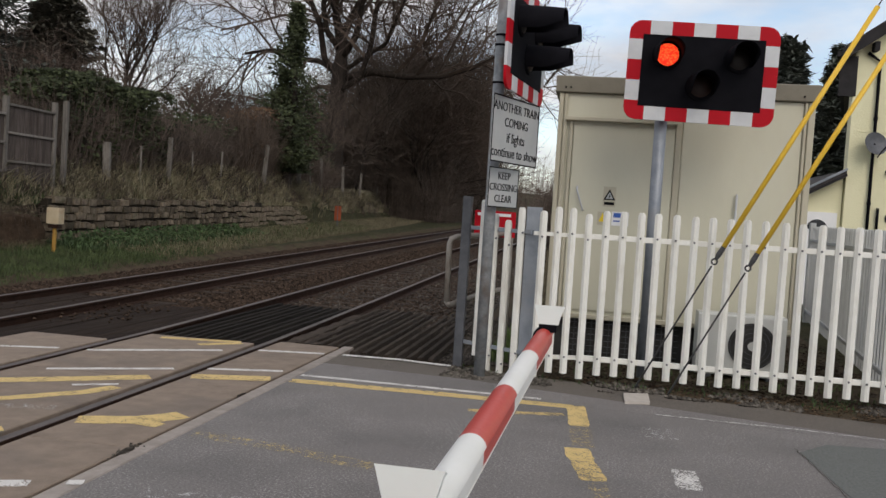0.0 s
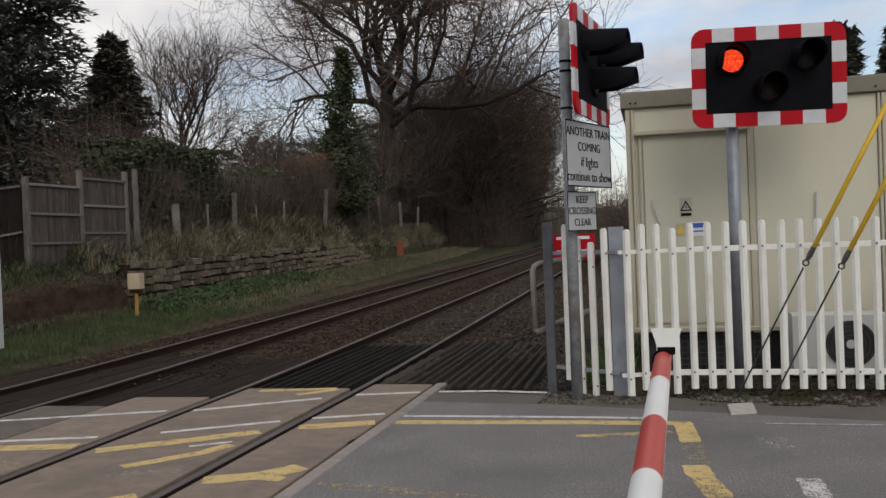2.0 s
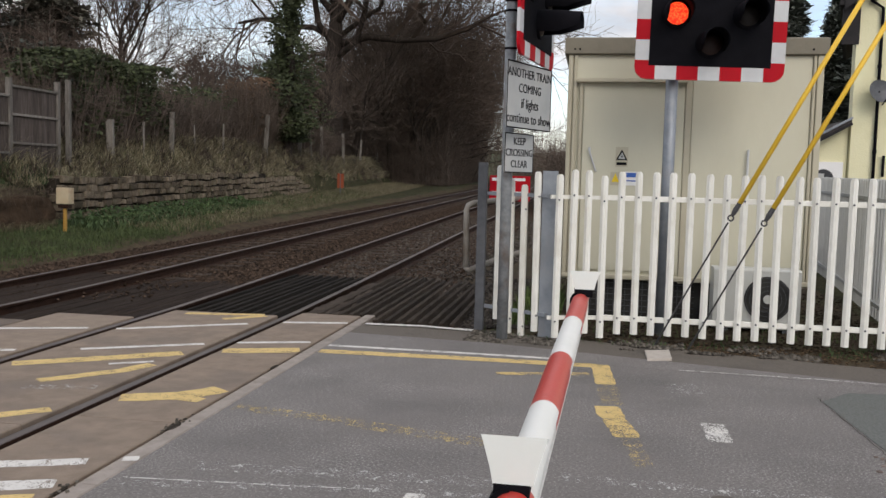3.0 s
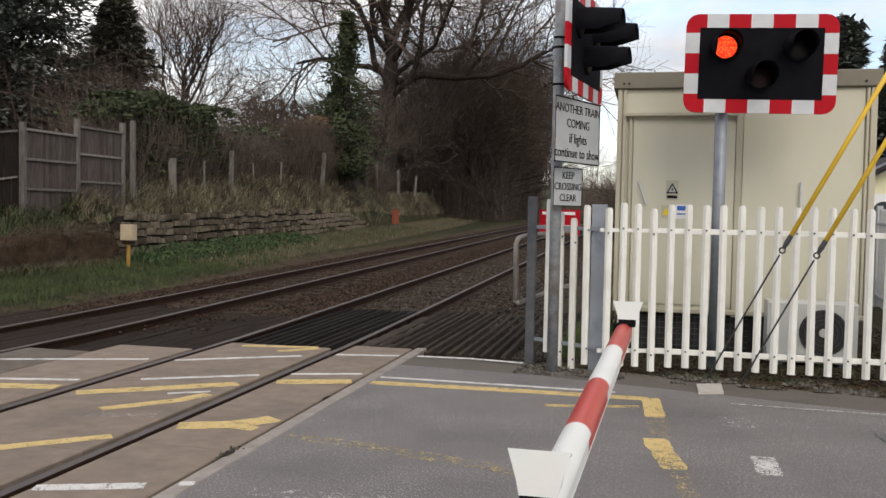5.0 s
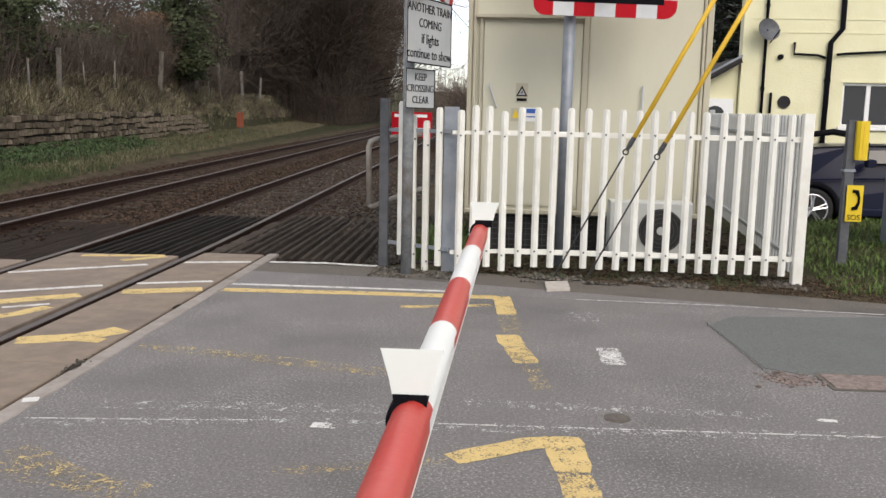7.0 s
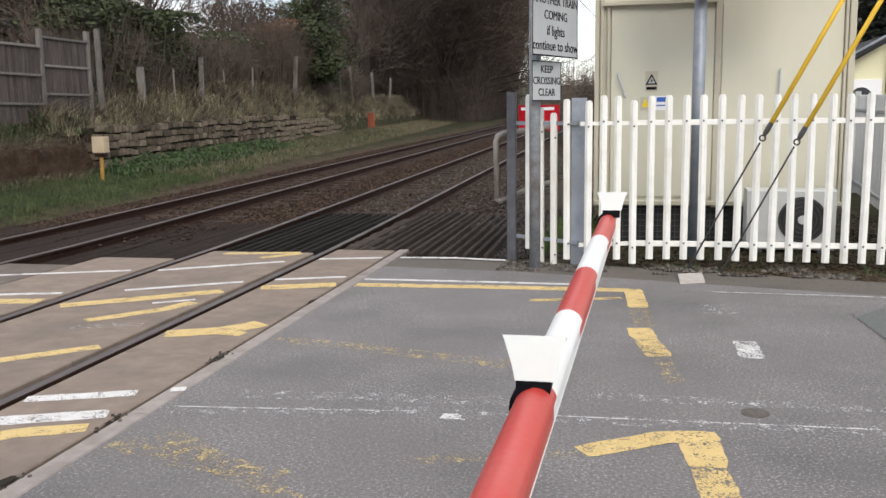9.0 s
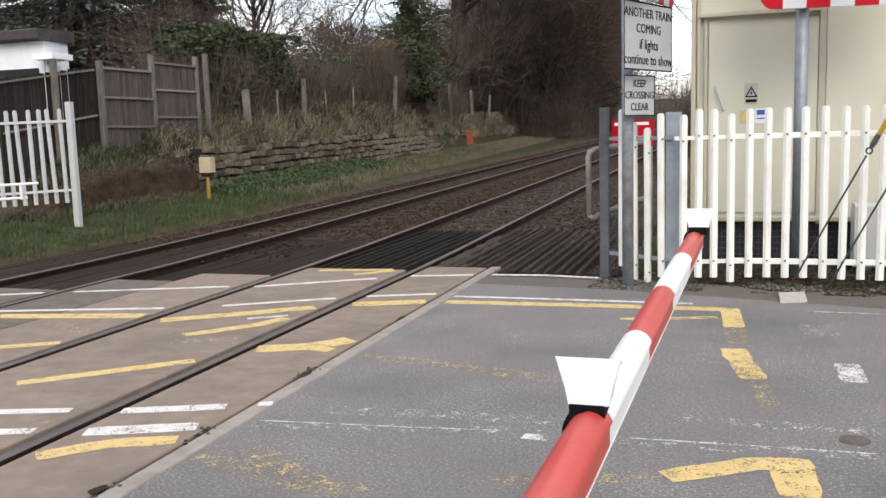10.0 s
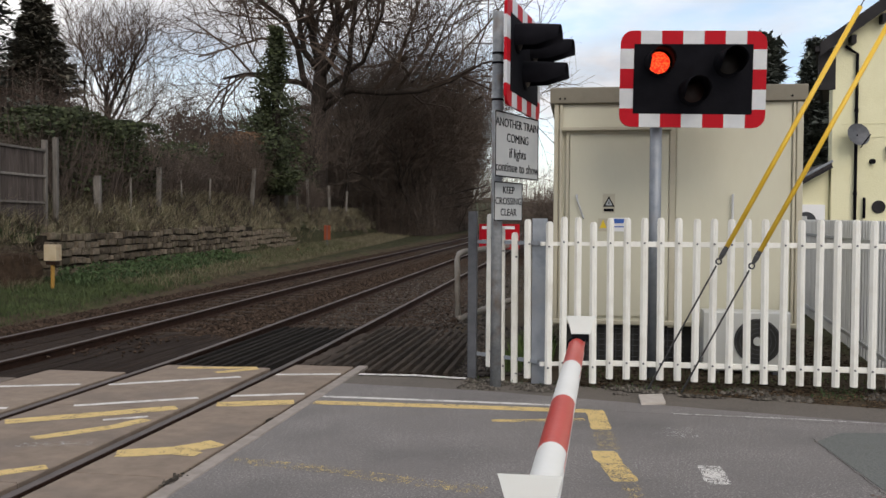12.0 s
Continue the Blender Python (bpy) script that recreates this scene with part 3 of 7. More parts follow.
sleeper_mesh = Geo().box(-1.25, 1.25, -0.125, 0.125, -0.2, -0.152, 0.015).mesh("sleeper", M["sleeper"])
for c in ((RAILS[0] + RAILS[1]) / 2, (RAILS[2] + RAILS[3]) / 2):
    track = thing("sleepers", "dark sleepers under the track", "sleepers", kind="structure")
    for i in range(62):
        y = 13.4 + 0.65 * i
        part("sleeper", sleeper_mesh, None, track, at=pose(c - bend(y), y, 0.008 + rise(y), 0.4, 0, 0))

# dark boarding in the far track and between the tracks, next to the deck
infill = thing("track_boarding", "dark dirty boarding laid flat between the rails", "boarding", kind="structure")
for x0, x1, n, y1, top in ((-8.75, -7.45, 5, 12.9, -0.07), (-7.28, -6.09, 5, 14.0, -0.07), (-5.9, -4.15, 8, 13.8, -0.1)):
    wd = (x1 - x0) / n
    for i in range(n):
        a = x0 + wd * i
        part("plank", Geo().box(a + 0.006, a + wd - 0.006, deck_end(a + wd / 2) + 0.04, y1 + random.uniform(-0.25, 0.2), -0.18, top + random.uniform(-0.006, 0.006), 0.006), M["guard_flat"], infill)

# timber anti-trespass guards: ridged slats along the track, ends toward the road
slat = Geo()
slat.add([(-0.055, 0, -0.1), (0.055, 0, -0.1), (0.02, 0, 0.015), (-0.03, 0, 0.015), (-0.055, 4.3, -0.1), (0.055, 4.3, -0.1), (0.02, 4.3, 0.015), (-0.03, 4.3, 0.015)],
         [(0, 1, 2, 3), (7, 6, 5, 4), (0, 4, 5, 1), (1, 5, 6, 2), (2, 6, 7, 3), (3, 7, 4, 0)])
slat_mesh = slat.mesh("slat", M["guard"])
slat_dark = slat.mesh("slat", M["guard_dark"])
for x0, x1 in ((-2.34, -0.52), (-3.9, -2.68)):
    guard = thing("trespass_guard", "ridged dark timber trespass guard beside the crossing", "trespass guard", "trespass guards", "structure")
    n = int((x1 - x0) / 0.122)
    for i in range(n):
        x = x0 + 0.06 + i * (x1 - x0) / n
        part("slat", slat_mesh if x0 > -2.5 else slat_dark, None, guard, at=pose(x, (10.42 if x > -1.55 else deck_end((x0 + x1) / 2) + 0.03) + random.uniform(-0.02, 0.02), -0.03 + random.uniform(-0.006, 0.006), 0, 0, random.uniform(0, 0.6)))

# dirt trodden over the guard strip beside the near rail
g = Geo()
ys_ = [10.75 + 0.14 * i for i in range(26)]
for j, y in enumerate(ys_):
    w = 0.62 - 0.13 * (y - 10.75) + 0.3 * noise.noise(Vector((3, y * 2.1, 0))) if y < 14.1 else 0.1
    for k in range(9):
        x = -2.46 + max(0.12, w) * k / 8
        g.v.append((x, y, -0.028 + 0.03 * noise.noise(Vector((x * 5, y * 5, 1))) - 0.09 * (k / 8) ** 4 - (0.1 if j == len(ys_) - 1 else 0)))
for j in range(len(ys_) - 1):
    for k in range(8):
        a = j * 9 + k
        g.f.append((a, a + 1, a + 10, a + 9))
        g.m.append(0)
tagged(part("trodden_dirt", g, M["dirt"], smooth=True), "grey-brown dirt trodden over the guard beside the rail", "dirt", kind="structure")

# ---- palisade fence ----


def pale_mesh(w, h, t=0.018, paint="white"):
    """A W-section pale with a rounded, notched head."""
    prof = [(-w / 2, 0.012), (-w * 0.3, 0.0), (-w * 0.18, -0.012), (w * 0.18, -0.012), (w * 0.3, 0.0), (w / 2, 0.012)]
    g = Geo()
    levels = [(0, 1), (h - 0.04, 1), (h - 0.015, 0.86), (h, 0.5)]
    n = len(prof)
    for z, s in levels:
        g.v += [(x * s, y, z) for x, y in prof] + [(x * s, y + t, z) for x, y in reversed(prof)]
    q = 2 * n
    for j in range(len(levels) - 1):
        for i in range(q):
            g.f.append((j * q + i, j * q + (i + 1) % q, (j + 1) * q + (i + 1) % q, (j + 1) * q + i))
            g.m.append(0)
    for j, flip in ((0, False), (len(levels) - 1, True)):
        for i in range(n - 1):
            f = (j * q + i, j * q + q - 1 - i, j * q + q - 2 - i, j * q + i + 1)
            g.f.append(f if not flip else f[::-1])
            g.m.append(0)
    # bolt heads
    for z in (0.172, 1.428):
        g.tube([(0, -0.012, z), (0, -0.022, z)], 0.011, 6, mi=1)
    return g.mesh("pale", [M[paint], M["darksteel"]])


PALE = pale_mesh(0.074, 1.69)
fence = thing("palisade_fence", "white painted steel palisade fence beside the road", "fence")
for k in range(21):
    dy = 0 if k < 17 else -0.05 * (k - 16)
    x = PALE_X - PALE_GAP * k + (0 if k < 17 else 0.004 * (k - 16) ** 2)
    dz = -0.05 if k in (17, 20) else random.uniform(-0.006, 0.006)
    part("pale", PALE, None, fence, at=pose(x + random.uniform(-0.004, 0.004), FENCE_Y + dy, 0.067 + dz + 0.001 * k, 0, random.uniform(-0.35, 0.35), random.uniform(-2, 2)))
for z in (0.238, 1.495):
    part("rail", Geo().box(1.06, 4.14, FENCE_Y + 0.03, FENCE_Y + 0.07, z - 0.028, z + 0.028, 0.004), M["white"], fence)
    g = Geo()
    g.tube([(1.12, FENCE_Y + 0.05, z), (0.52, FENCE_Y - 0.15, z)], 0.028, 4)
    part("rail", g, M["white"], fence)
part("post", Geo().box(4.13, 4.235, FENCE_Y - 0.02, FENCE_Y + 0.08, -0.05, 1.765, 0.006), M["white"], fence)
part("post", Geo().box(0.42, 0.58, FENCE_Y + 0.02, FENCE_Y + 0.05, 0.0, 1.76, 0.006), M["galv"], fence, "flat galvanised post behind the pales")
part("post", Geo().box(0.5, 0.535, FENCE_Y + 0.05, FENCE_Y + 0.16, 0.0, 1.76, 0.006), M["galv"], fence)
# return toward the track
wing = thing("palisade_fence", "short white palisade wing fence by the track", "fence")
for i, top in ((1, 1.74), (2, 1.60), (3, 1.66), (4, 1.80)):
    part("pale", PALE, None, wing, at=pose(0.54 - 0.148 * i, FENCE_Y - 0.12 + 0.11 * i, top - 1.69 + 0.01, 0, random.uniform(-0.5, 0.5), 30))
for z in (0.245, 1.5):
    part("rail", Geo().tube([(0.5, FENCE_Y - 0.04, z), (-0.25, FENCE_Y + 0.48, z)], 0.028, 4), M["galv"], wing)
part("post", Geo().box(-0.315, -0.215, FENCE_Y + 0.42, FENCE_Y + 0.52, -0.1, 1.84, 0.006), M["darksteel"], wing, "dark grey steel end post")
# side run going back from the corner post
side = thing("palisade_fence", "dull greyish-white palisade fence running back beside the equipment building", "fence")
PALE_GREY = pale_mesh(0.074, 1.69, paint="greypaint")
for i in range(44):
    part("pale", PALE_GREY, None, side, at=pose(4.2 + 0.018 * i, FENCE_Y + 0.2 + 0.173 * i, 0.06 + 0.002 * i, 0, random.uniform(-0.4, 0.4), 84))
for z in (0.24, 1.5):
    part("rail", Geo().tube([(4.15, FENCE_Y + 0.08, z), (4.97, FENCE_Y + 7.8, z + 0.08)], 0.03, 4), M["greypaint"], side)
part("post", Geo().box(4.93, 5.03, FENCE_Y + 7.8, FENCE_Y + 7.9, 0, 1.9, 0.006), M["greypaint"], side)

# ---- equipment building ----
reb = thing("equipment_building", "cream panelled railway equipment building on a dark plinth", "building")
RX0, RX1, RY, RD = 0.60, 3.53, 11.52, 2.6
part("body", Geo().box(RX0 + 0.01, RX1 - 0.01, RY + 0.03, RY + RD, 0.5, 3.2), M["cream"], reb)
part("plinth", Geo().box(RX0 + 0.1, RX1 - 0.1, RY + 0.12, RY + RD - 0.1, -0.1, 0.5), M["darkgrey"], reb, "dark ventilated plinth")
part("roof", Geo().box(RX0 - 0.06, RX1 + 0.05, RY - 0.05, RY + RD + 0.05, 3.19, 3.39, 0.012), M["capmetal"], reb, "grey-brown metal roof cap")
part("panel", Geo().box(RX0 + 0.1, 2.0, RY + 0.012, RY + 0.03, 2.9, 3.185), M["cream"], reb)
part("panel", Geo().box(2.075, RX1 - 0.12, RY + 0.012, RY + 0.03, 0.53, 3.185), M["cream"], reb)
door = part("door", Geo().box(0.785, 1.985, RY + 0.0, RY + 0.03, 0.58, 2.81, 0.006), M["cream"], reb)
for a, b, c, d in ((0.735, 0.775, 0.53, 2.86), (1.99, 2.065, 0.45, 3.185)):
    part("trim", Geo().box(a, b, RY - 0.012, RY + 0.03, c, d, 0.006), M["creamtrim"], reb)
for a, b in ((RX0 - 0.01, RX0 + 0.045), (RX0 + 0.055, RX0 + 0.1), (RX1 - 0.11, RX1 - 0.075), (RX1 - 0.065, RX1 + 0.01)):
    part("corner_trim", Geo().box(a, b, RY - 0.018, RY + 0.05, 0.46, 3.187, 0.008), M["creamtrim"], reb)
part("rain_hood", Geo().box(0.69, 2.0, RY - 0.075, RY + 0.01, 2.855, 2.905, 0.008), M["creamtrim"], reb)
part("sill", Geo().box(RX0, RX1, RY - 0.04, RY + 0.03, 0.47, 0.53, 0.01), M["creamtrim"], reb)
hnd = Geo()
hnd.tube([(0.87, RY, 2.05), (0.87, RY - 0.05, 2.05), (0.89, RY - 0.055, 1.98), (0.955, RY - 0.05, 1.79), (0.96, RY, 1.785)], 0.011, 6)
part("handle", hnd, M["alloy"], door, "steel door handle")
part("latch", Geo().box(0.862, 0.888, RY - 0.03, RY, 2.03, 2.075, 0.005), M["alloy"], door)
part("padlock", Geo().box(0.87, 0.9, RY - 0.03, RY, 1.42, 1.48, 0.006), M["black"], door)
part("vent_pipe", Geo().tube([(2.735, RY - 0.03, 1.55), (2.735, RY - 0.03, 2.08)], 0.014, 6), M["silver"], reb, "thin white upright pipe")
g = Geo()
for i in range(18):
    g.box(0.95 + 0.07 * i, 0.957 + 0.07 * i, RY + 0.1, RY + 0.116, 0.0, 0.48)
for i in range(6):
    g.box(0.9, 2.2, RY + 0.1, RY + 0.112, 0.06 + 0.07 * i, 0.066 + 0.07 * i)
part("vent_grille", g, M["darksteel"], reb)
for bx in (0.66, 0.72, 1.95, 3.4):
    part("bolt", Geo().tube([(bx, RY - 0.05, 3.25), (bx, RY - 0.062, 3.25)], 0.013, 6), M["black"], reb)
# warning plates
wp = thing("warning_sign", "small electrical hazard warning plate on the door", "sign", at=pose(1.267, RY - 0.002, 1.97, 90))
part("plate", Geo().box(-0.075, 0.075, -0.125, 0.115, -0.001, 0.003), M["creamtrim"], wp)
part("triangle", Geo().prism([(-0.07, -0.045), (0.07, -0.045), (0, 0.085)], 0.003, 0.006), M["black"], wp)
part("triangle_face", Geo().prism([(-0.045, -0.03), (0.045, -0.03), (0, 0.053)], 0.006, 0.008), M["signface"], wp)
part("flash", Geo().prism([(-0.012, 0.0), (0.006, -0.022), (0.004, -0.002), (0.014, 0.0), (-0.002, 0.03), (-0.004, 0.004)], 0.008, 0.009), M["black"], wp)
part("text_bar", Geo().box(-0.06, 0.06, -0.105, -0.07, 0.003, 0.005), M["black"], wp)
sp = thing("notice_plate", "white notice plate with yellow and blue symbols behind the fence", "sign", at=pose(1.3, RY - 0.002, 1.72, 90))
part("plate", Geo().box(0.01, 0.21, -0.1, 0.07, -0.001, 0.003), M["upvc"], sp)
part("plate", Geo().box(-0.16, -0.04, -0.1, 0.06, -0.001, 0.003), M["creamtrim"], sp)
part("symbol", Geo().prism([(-0.145, -0.06), (-0.055, -0.06), (-0.1, 0.045)], 0.003, 0.006), M["signyellow"], sp)
part("symbol", Geo().box(0.03, 0.19, 0.0, 0.055, 0.003, 0.006), M["blue"], sp)
part("text_bar", Geo().box(0.03, 0.18, -0.05, -0.035, 0.003, 0.005), M["blue"], sp)

# air-conditioning unit
ac = thing("air_conditioner", "white outdoor air-conditioning unit with a round fan", "air conditioner", at=pose(2.83, RY - 0.38, 0.0))
part("casing", Geo().box(-0.48, 0.48, -0.16, 0.18, 0.02, 0.71, 0.02), M["acwhite"], ac)
g = Geo()
g.tube([(0.12, -0.162, 0.37), (0.12, -0.172, 0.37)], 0.26, 28)
part("fan_opening", g, M["darkgrey"], ac, "dark fan opening")
for r in (0.1, 0.15, 0.2, 0.245):
    g = Geo()
    ring = [(0.12 + r * math.cos(a), -0.182, 0.37 + r * math.sin(a)) for a in [2 * math.pi * i / 24 for i in range(25)]]
    g.tube(ring, 0.0035, 4, False)
    part("fan_guard", g, M["darksteel"], ac)
part("fan_hub", Geo().tube([(0.12, -0.17, 0.37), (0.12, -0.19, 0.37)], 0.05, 16), M["acwhite"], ac)
part("foot", Geo().box(-0.4, -0.3, -0.16, 0.16, -0.03, 0.02), M["darksteel"], ac)
part("foot", Geo().box(0.3, 0.4, -0.16, 0.16, -0.03, 0.02), M["darksteel"], ac)

# ---- road signals ----


def signal(at_post, post_r, post_top, at_board, label, lit_side):
    """Wig-wag signal: post, backboard with chequered border, three lamps with hoods."""
    root = thing("crossing_signal", label, "traffic signal", "level crossing signals")
    x, y = at_post
    part("post", Geo().tube([(x, y, -0.1), (x, y, post_top)], post_r, 16), M["galv"] if lit_side else M["galvold"], root, "galvanised steel post", True)
    W, H, B = 1.56, 1.05, 0.145
    inner = Geo().box(-W / 2 + B, W / 2 - B, -H / 2 + B, H / 2 - B, 0.0, 0.035, 0.004)
    board = part("backboard", inner, M["black"], root, "matt black signal backboard", at=at_board)

    def clip(x0, x1, y0, y1):
        """Cuts the outer corners of the border round."""
        r, pts = 0.13, []
        for px, py in ((x0, y0), (x1, y0), (x1, y1), (x0, y1)):
            if abs(abs(px) - W / 2) < 1e-6 and abs(abs(py) - H / 2) < 1e-6:
                cx, cy = px - math.copysign(r, px), py - math.copysign(r, py)
                a0 = math.atan2(math.copysign(1, py), math.copysign(1, px))
                pts += [(cx + r * math.cos(a0 + d), cy + r * math.sin(a0 + d)) for d in (-0.785, -0.39, 0, 0.39, 0.785)]
            else:
                pts.append((px, py))
        return pts

    cuts_x = [-W / 2, -W / 2 + 0.215] + [-W / 2 + 0.215 + (W - 0.43) * i / 5 for i in range(1, 5)] + [W / 2 - 0.215, W / 2]
    cuts_y = [-H / 2, -H / 2 + 0.2] + [-H / 2 + 0.2 + (H - 0.4) * i / 3 for i in range(1, 3)] + [H / 2 - 0.2, H / 2]
    for s in (-1, 1):
        for i in range(7):
            y0, y1 = sorted((s * H / 2, s * (H / 2 - B)))
            part("border_tile", Geo().prism(clip(cuts_x[i], cuts_x[i + 1], y0, y1), 0.0, 0.03), M["red"] if i % 2 == 0 else M["silver"], board)
        for i in range(5):
            x0, x1 = sorted((s * W / 2, s * (W / 2 - B)))
            lo = max(cuts_y[i], -H / 2 + B)
            hi = min(cuts_y[i + 1], H / 2 - B)
            part("border_tile", Geo().prism([(x0, lo), (x1, lo), (x1, hi), (x0, hi)], 0.0, 0.03), M["red"] if i % 2 == 0 else M["silver"], board)
    for k, (lx, ly) in enumerate(((-0.37, 0.17), (0.37, 0.17), (0.0, -0.14))):
        on = k == 0 and lit_side
        lens = Geo()
        R = 0.132
        for j, (rr, zz) in enumerate(((1.0, 0.05), (0.8, 0.07), (0.5, 0.082), (0.0, 0.088))):
            lens.v += [(lx + R * rr * math.cos(t), ly + R * rr * math.sin(t), zz) for t in [2 * math.pi * i / 20 for i in range(20)]]
            if j:
                for i in range(20):
                    lens.f.append(((j - 1) * 20 + i, (j - 1) * 20 + (i + 1) % 20, j * 20 + (i + 1) % 20, j * 20 + i))
                    lens.m.append(0)
        part("lens", lens, M["lit"] if on else (M["amberlens"] if k == 2 else M["darklens"]), board, "lit red lamp" if on else "unlit lamp lens", True)
        part("lamp_housing", Geo().tube([(lx, ly, 0.03), (lx, ly, 0.06)], 0.15, 20), M["black"], board)
        hood = Geo()
        n = 18
        for j, (zz, s) in enumerate(((0.035, 1.0), (0.24, 0.95), (0.47, 0.86))):
            for i in range(n + 1):
                t = radians(-35 + 250 * i / n)
                if j == 2:
                    t = radians(-5 + 190 * i / n)
                for rr in (0.152, 0.146):
                    hood.v.append((lx + rr * s * math.cos(t), ly + rr * s * math.sin(t) - 0.008 * j, zz))
        q = (n + 1) * 2
        for j in range(2):
            for i in range(n):
                a, b = j * q + 2 * i, (j + 1) * q + 2 * i
                hood.f += [(a, a + 2, b + 2, b), (a + 1, b + 1, b + 3, a + 3)]
                hood.m += [0, 0]
        for i in range(n):
            b = 2 * q + 2 * i
            hood.f.append((b, b + 2, b + 3, b + 1))
            hood.m.append(0)
        part("visor", hood, M["black"], board, "black lamp hood", True)
    part("bracket", Geo().box(-0.06, 0.06, -0.3, 0.3, -0.06, 0.0, 0.006), M["black"], board)
    return root


signal((1.745, 10.52), 0.066, 3.4, pose(2.115, 10.40, 3.29, 90, 0.9, 3.2), "crossing signal with chequered board, one red lamp lit", True)
side_signal = signal((0.06, 9.62), 0.058, 3.9, pose(0.31, 9.6, 3.37, 90, 0, 81), "crossing signal turned side-on above its instruction signs", False)

for zz in (3.36, 3.46, 2.98):
    part("strap", Geo().tube([(0.06, 9.62, zz), (0.06, 9.62, zz + 0.022)], 0.064, 16), M["black"], side_signal, "black clamp strap")

# instruction signs on that post
sg = thing("instruction_sign", "white road sign warning of another train, on the signal post", "sign", at=pose(0.28, 9.5, 2.49, 90, 0, 68))
part("plate", Geo().box(-0.5, 0.5, -0.325, 0.325, -0.006, 0.0, 0.004), M["signface"], sg)
for a, b, c, d in ((-0.5, 0.5, 0.312, 0.325), (-0.5, 0.5, -0.325, -0.312), (-0.5, -0.488, -0.312, 0.312), (0.488, 0.5, -0.312, 0.312)):
    part("border", Geo().box(a, b, c, d, 0.0, 0.004), M["black"], sg)
for txt, yy, s in (("ANOTHER TRAIN", 0.215, 0.125), ("COMING", 0.07, 0.125), ("if lights", -0.08, 0.14), ("continue to show", -0.225, 0.14)):
    words(txt, s, M["black"], sg, pose(0, yy, 0.003))
kp = thing("keep_clear_sign", "white keep-crossing-clear sign below the train sign", "sign", at=pose(0.185, 9.56, 1.93, 90, 0, 62))
part("plate", Geo().box(-0.27, 0.27, -0.2, 0.2, -0.006, 0.0, 0.004), M["signface"], kp)
for a, b, c, d in ((-0.27, 0.27, 0.19, 0.2), (-0.27, 0.27, -0.2, -0.19), (-0.27, -0.26, -0.19, 0.19), (0.26, 0.27, -0.19, 0.19)):
    part("border", Geo().box(a, b, c, d, 0.0, 0.004), M["black"], kp)
for txt, yy in (("KEEP", 0.115), ("CROSSING", 0.0), ("CLEAR", -0.115)):
    words(txt, 0.105, M["black"], kp, pose(0, yy, 0.003))

# ---- barrier boom ----
boom = thing("barrier_boom", "lowered red and white banded barrier boom", "barrier")


def boom_x(y):
    return 0.776 + 0.0277 * y


def boom_z(y):
    """The boom sags a little toward its machine."""
    return 0.966 + 0.0135 * y


def boom_piece(a, b, prof):
    g = Geo()
    n = len(prof)
    for y in (a, b):
        g.v += [(boom_x(y) + px, y, boom_z(y) + pz) for px, pz in prof]
    g.f = [(i, (i + 1) % n, n + (i + 1) % n, n + i) for i in range(n)] + [tuple(range(n - 1, -1, -1)), tuple(range(n, 2 * n))]
    g.m = [0] * len(g.f)
    return g


# rounded top and left side, a small step and a flat flank on the other side
R = 0.0445
boom_prof = [(R * math.cos(t), R * math.sin(t)) for t in [radians(14 + 226 * i / 26) for i in range(27)]]
boom_prof += [(-0.012, -0.044), (0.03, -0.046), (0.037, -0.042), (0.0365, 0.002), (0.0395, 0.008)]
strip_prof = [(0.03, -0.0495), (0.0378, -0.0495), (0.0378, -0.0465), (0.03, -0.0465)]
bands = [5.18, 4.32, 3.52, 2.82, 2.12, 1.42, 0.73, 0.03, -0.7, -1.5, -2.4]
for i, (a, b) in enumerate(zip(bands, bands[1:])):
    me = boom_piece(b, a, boom_prof).mesh("band", M["boomred"] if i % 2 == 0 else M["boomwhite"], True)
    me.set_sharp_from_angle(angle=radians(24))
    part("band", me, None, boom, "red band" if i % 2 == 0 else "white band")
part("edge_strip", boom_piece(-2.4, 5.16, strip_prof), M["boomwhite"], boom, "thin white strip along the lower edge")
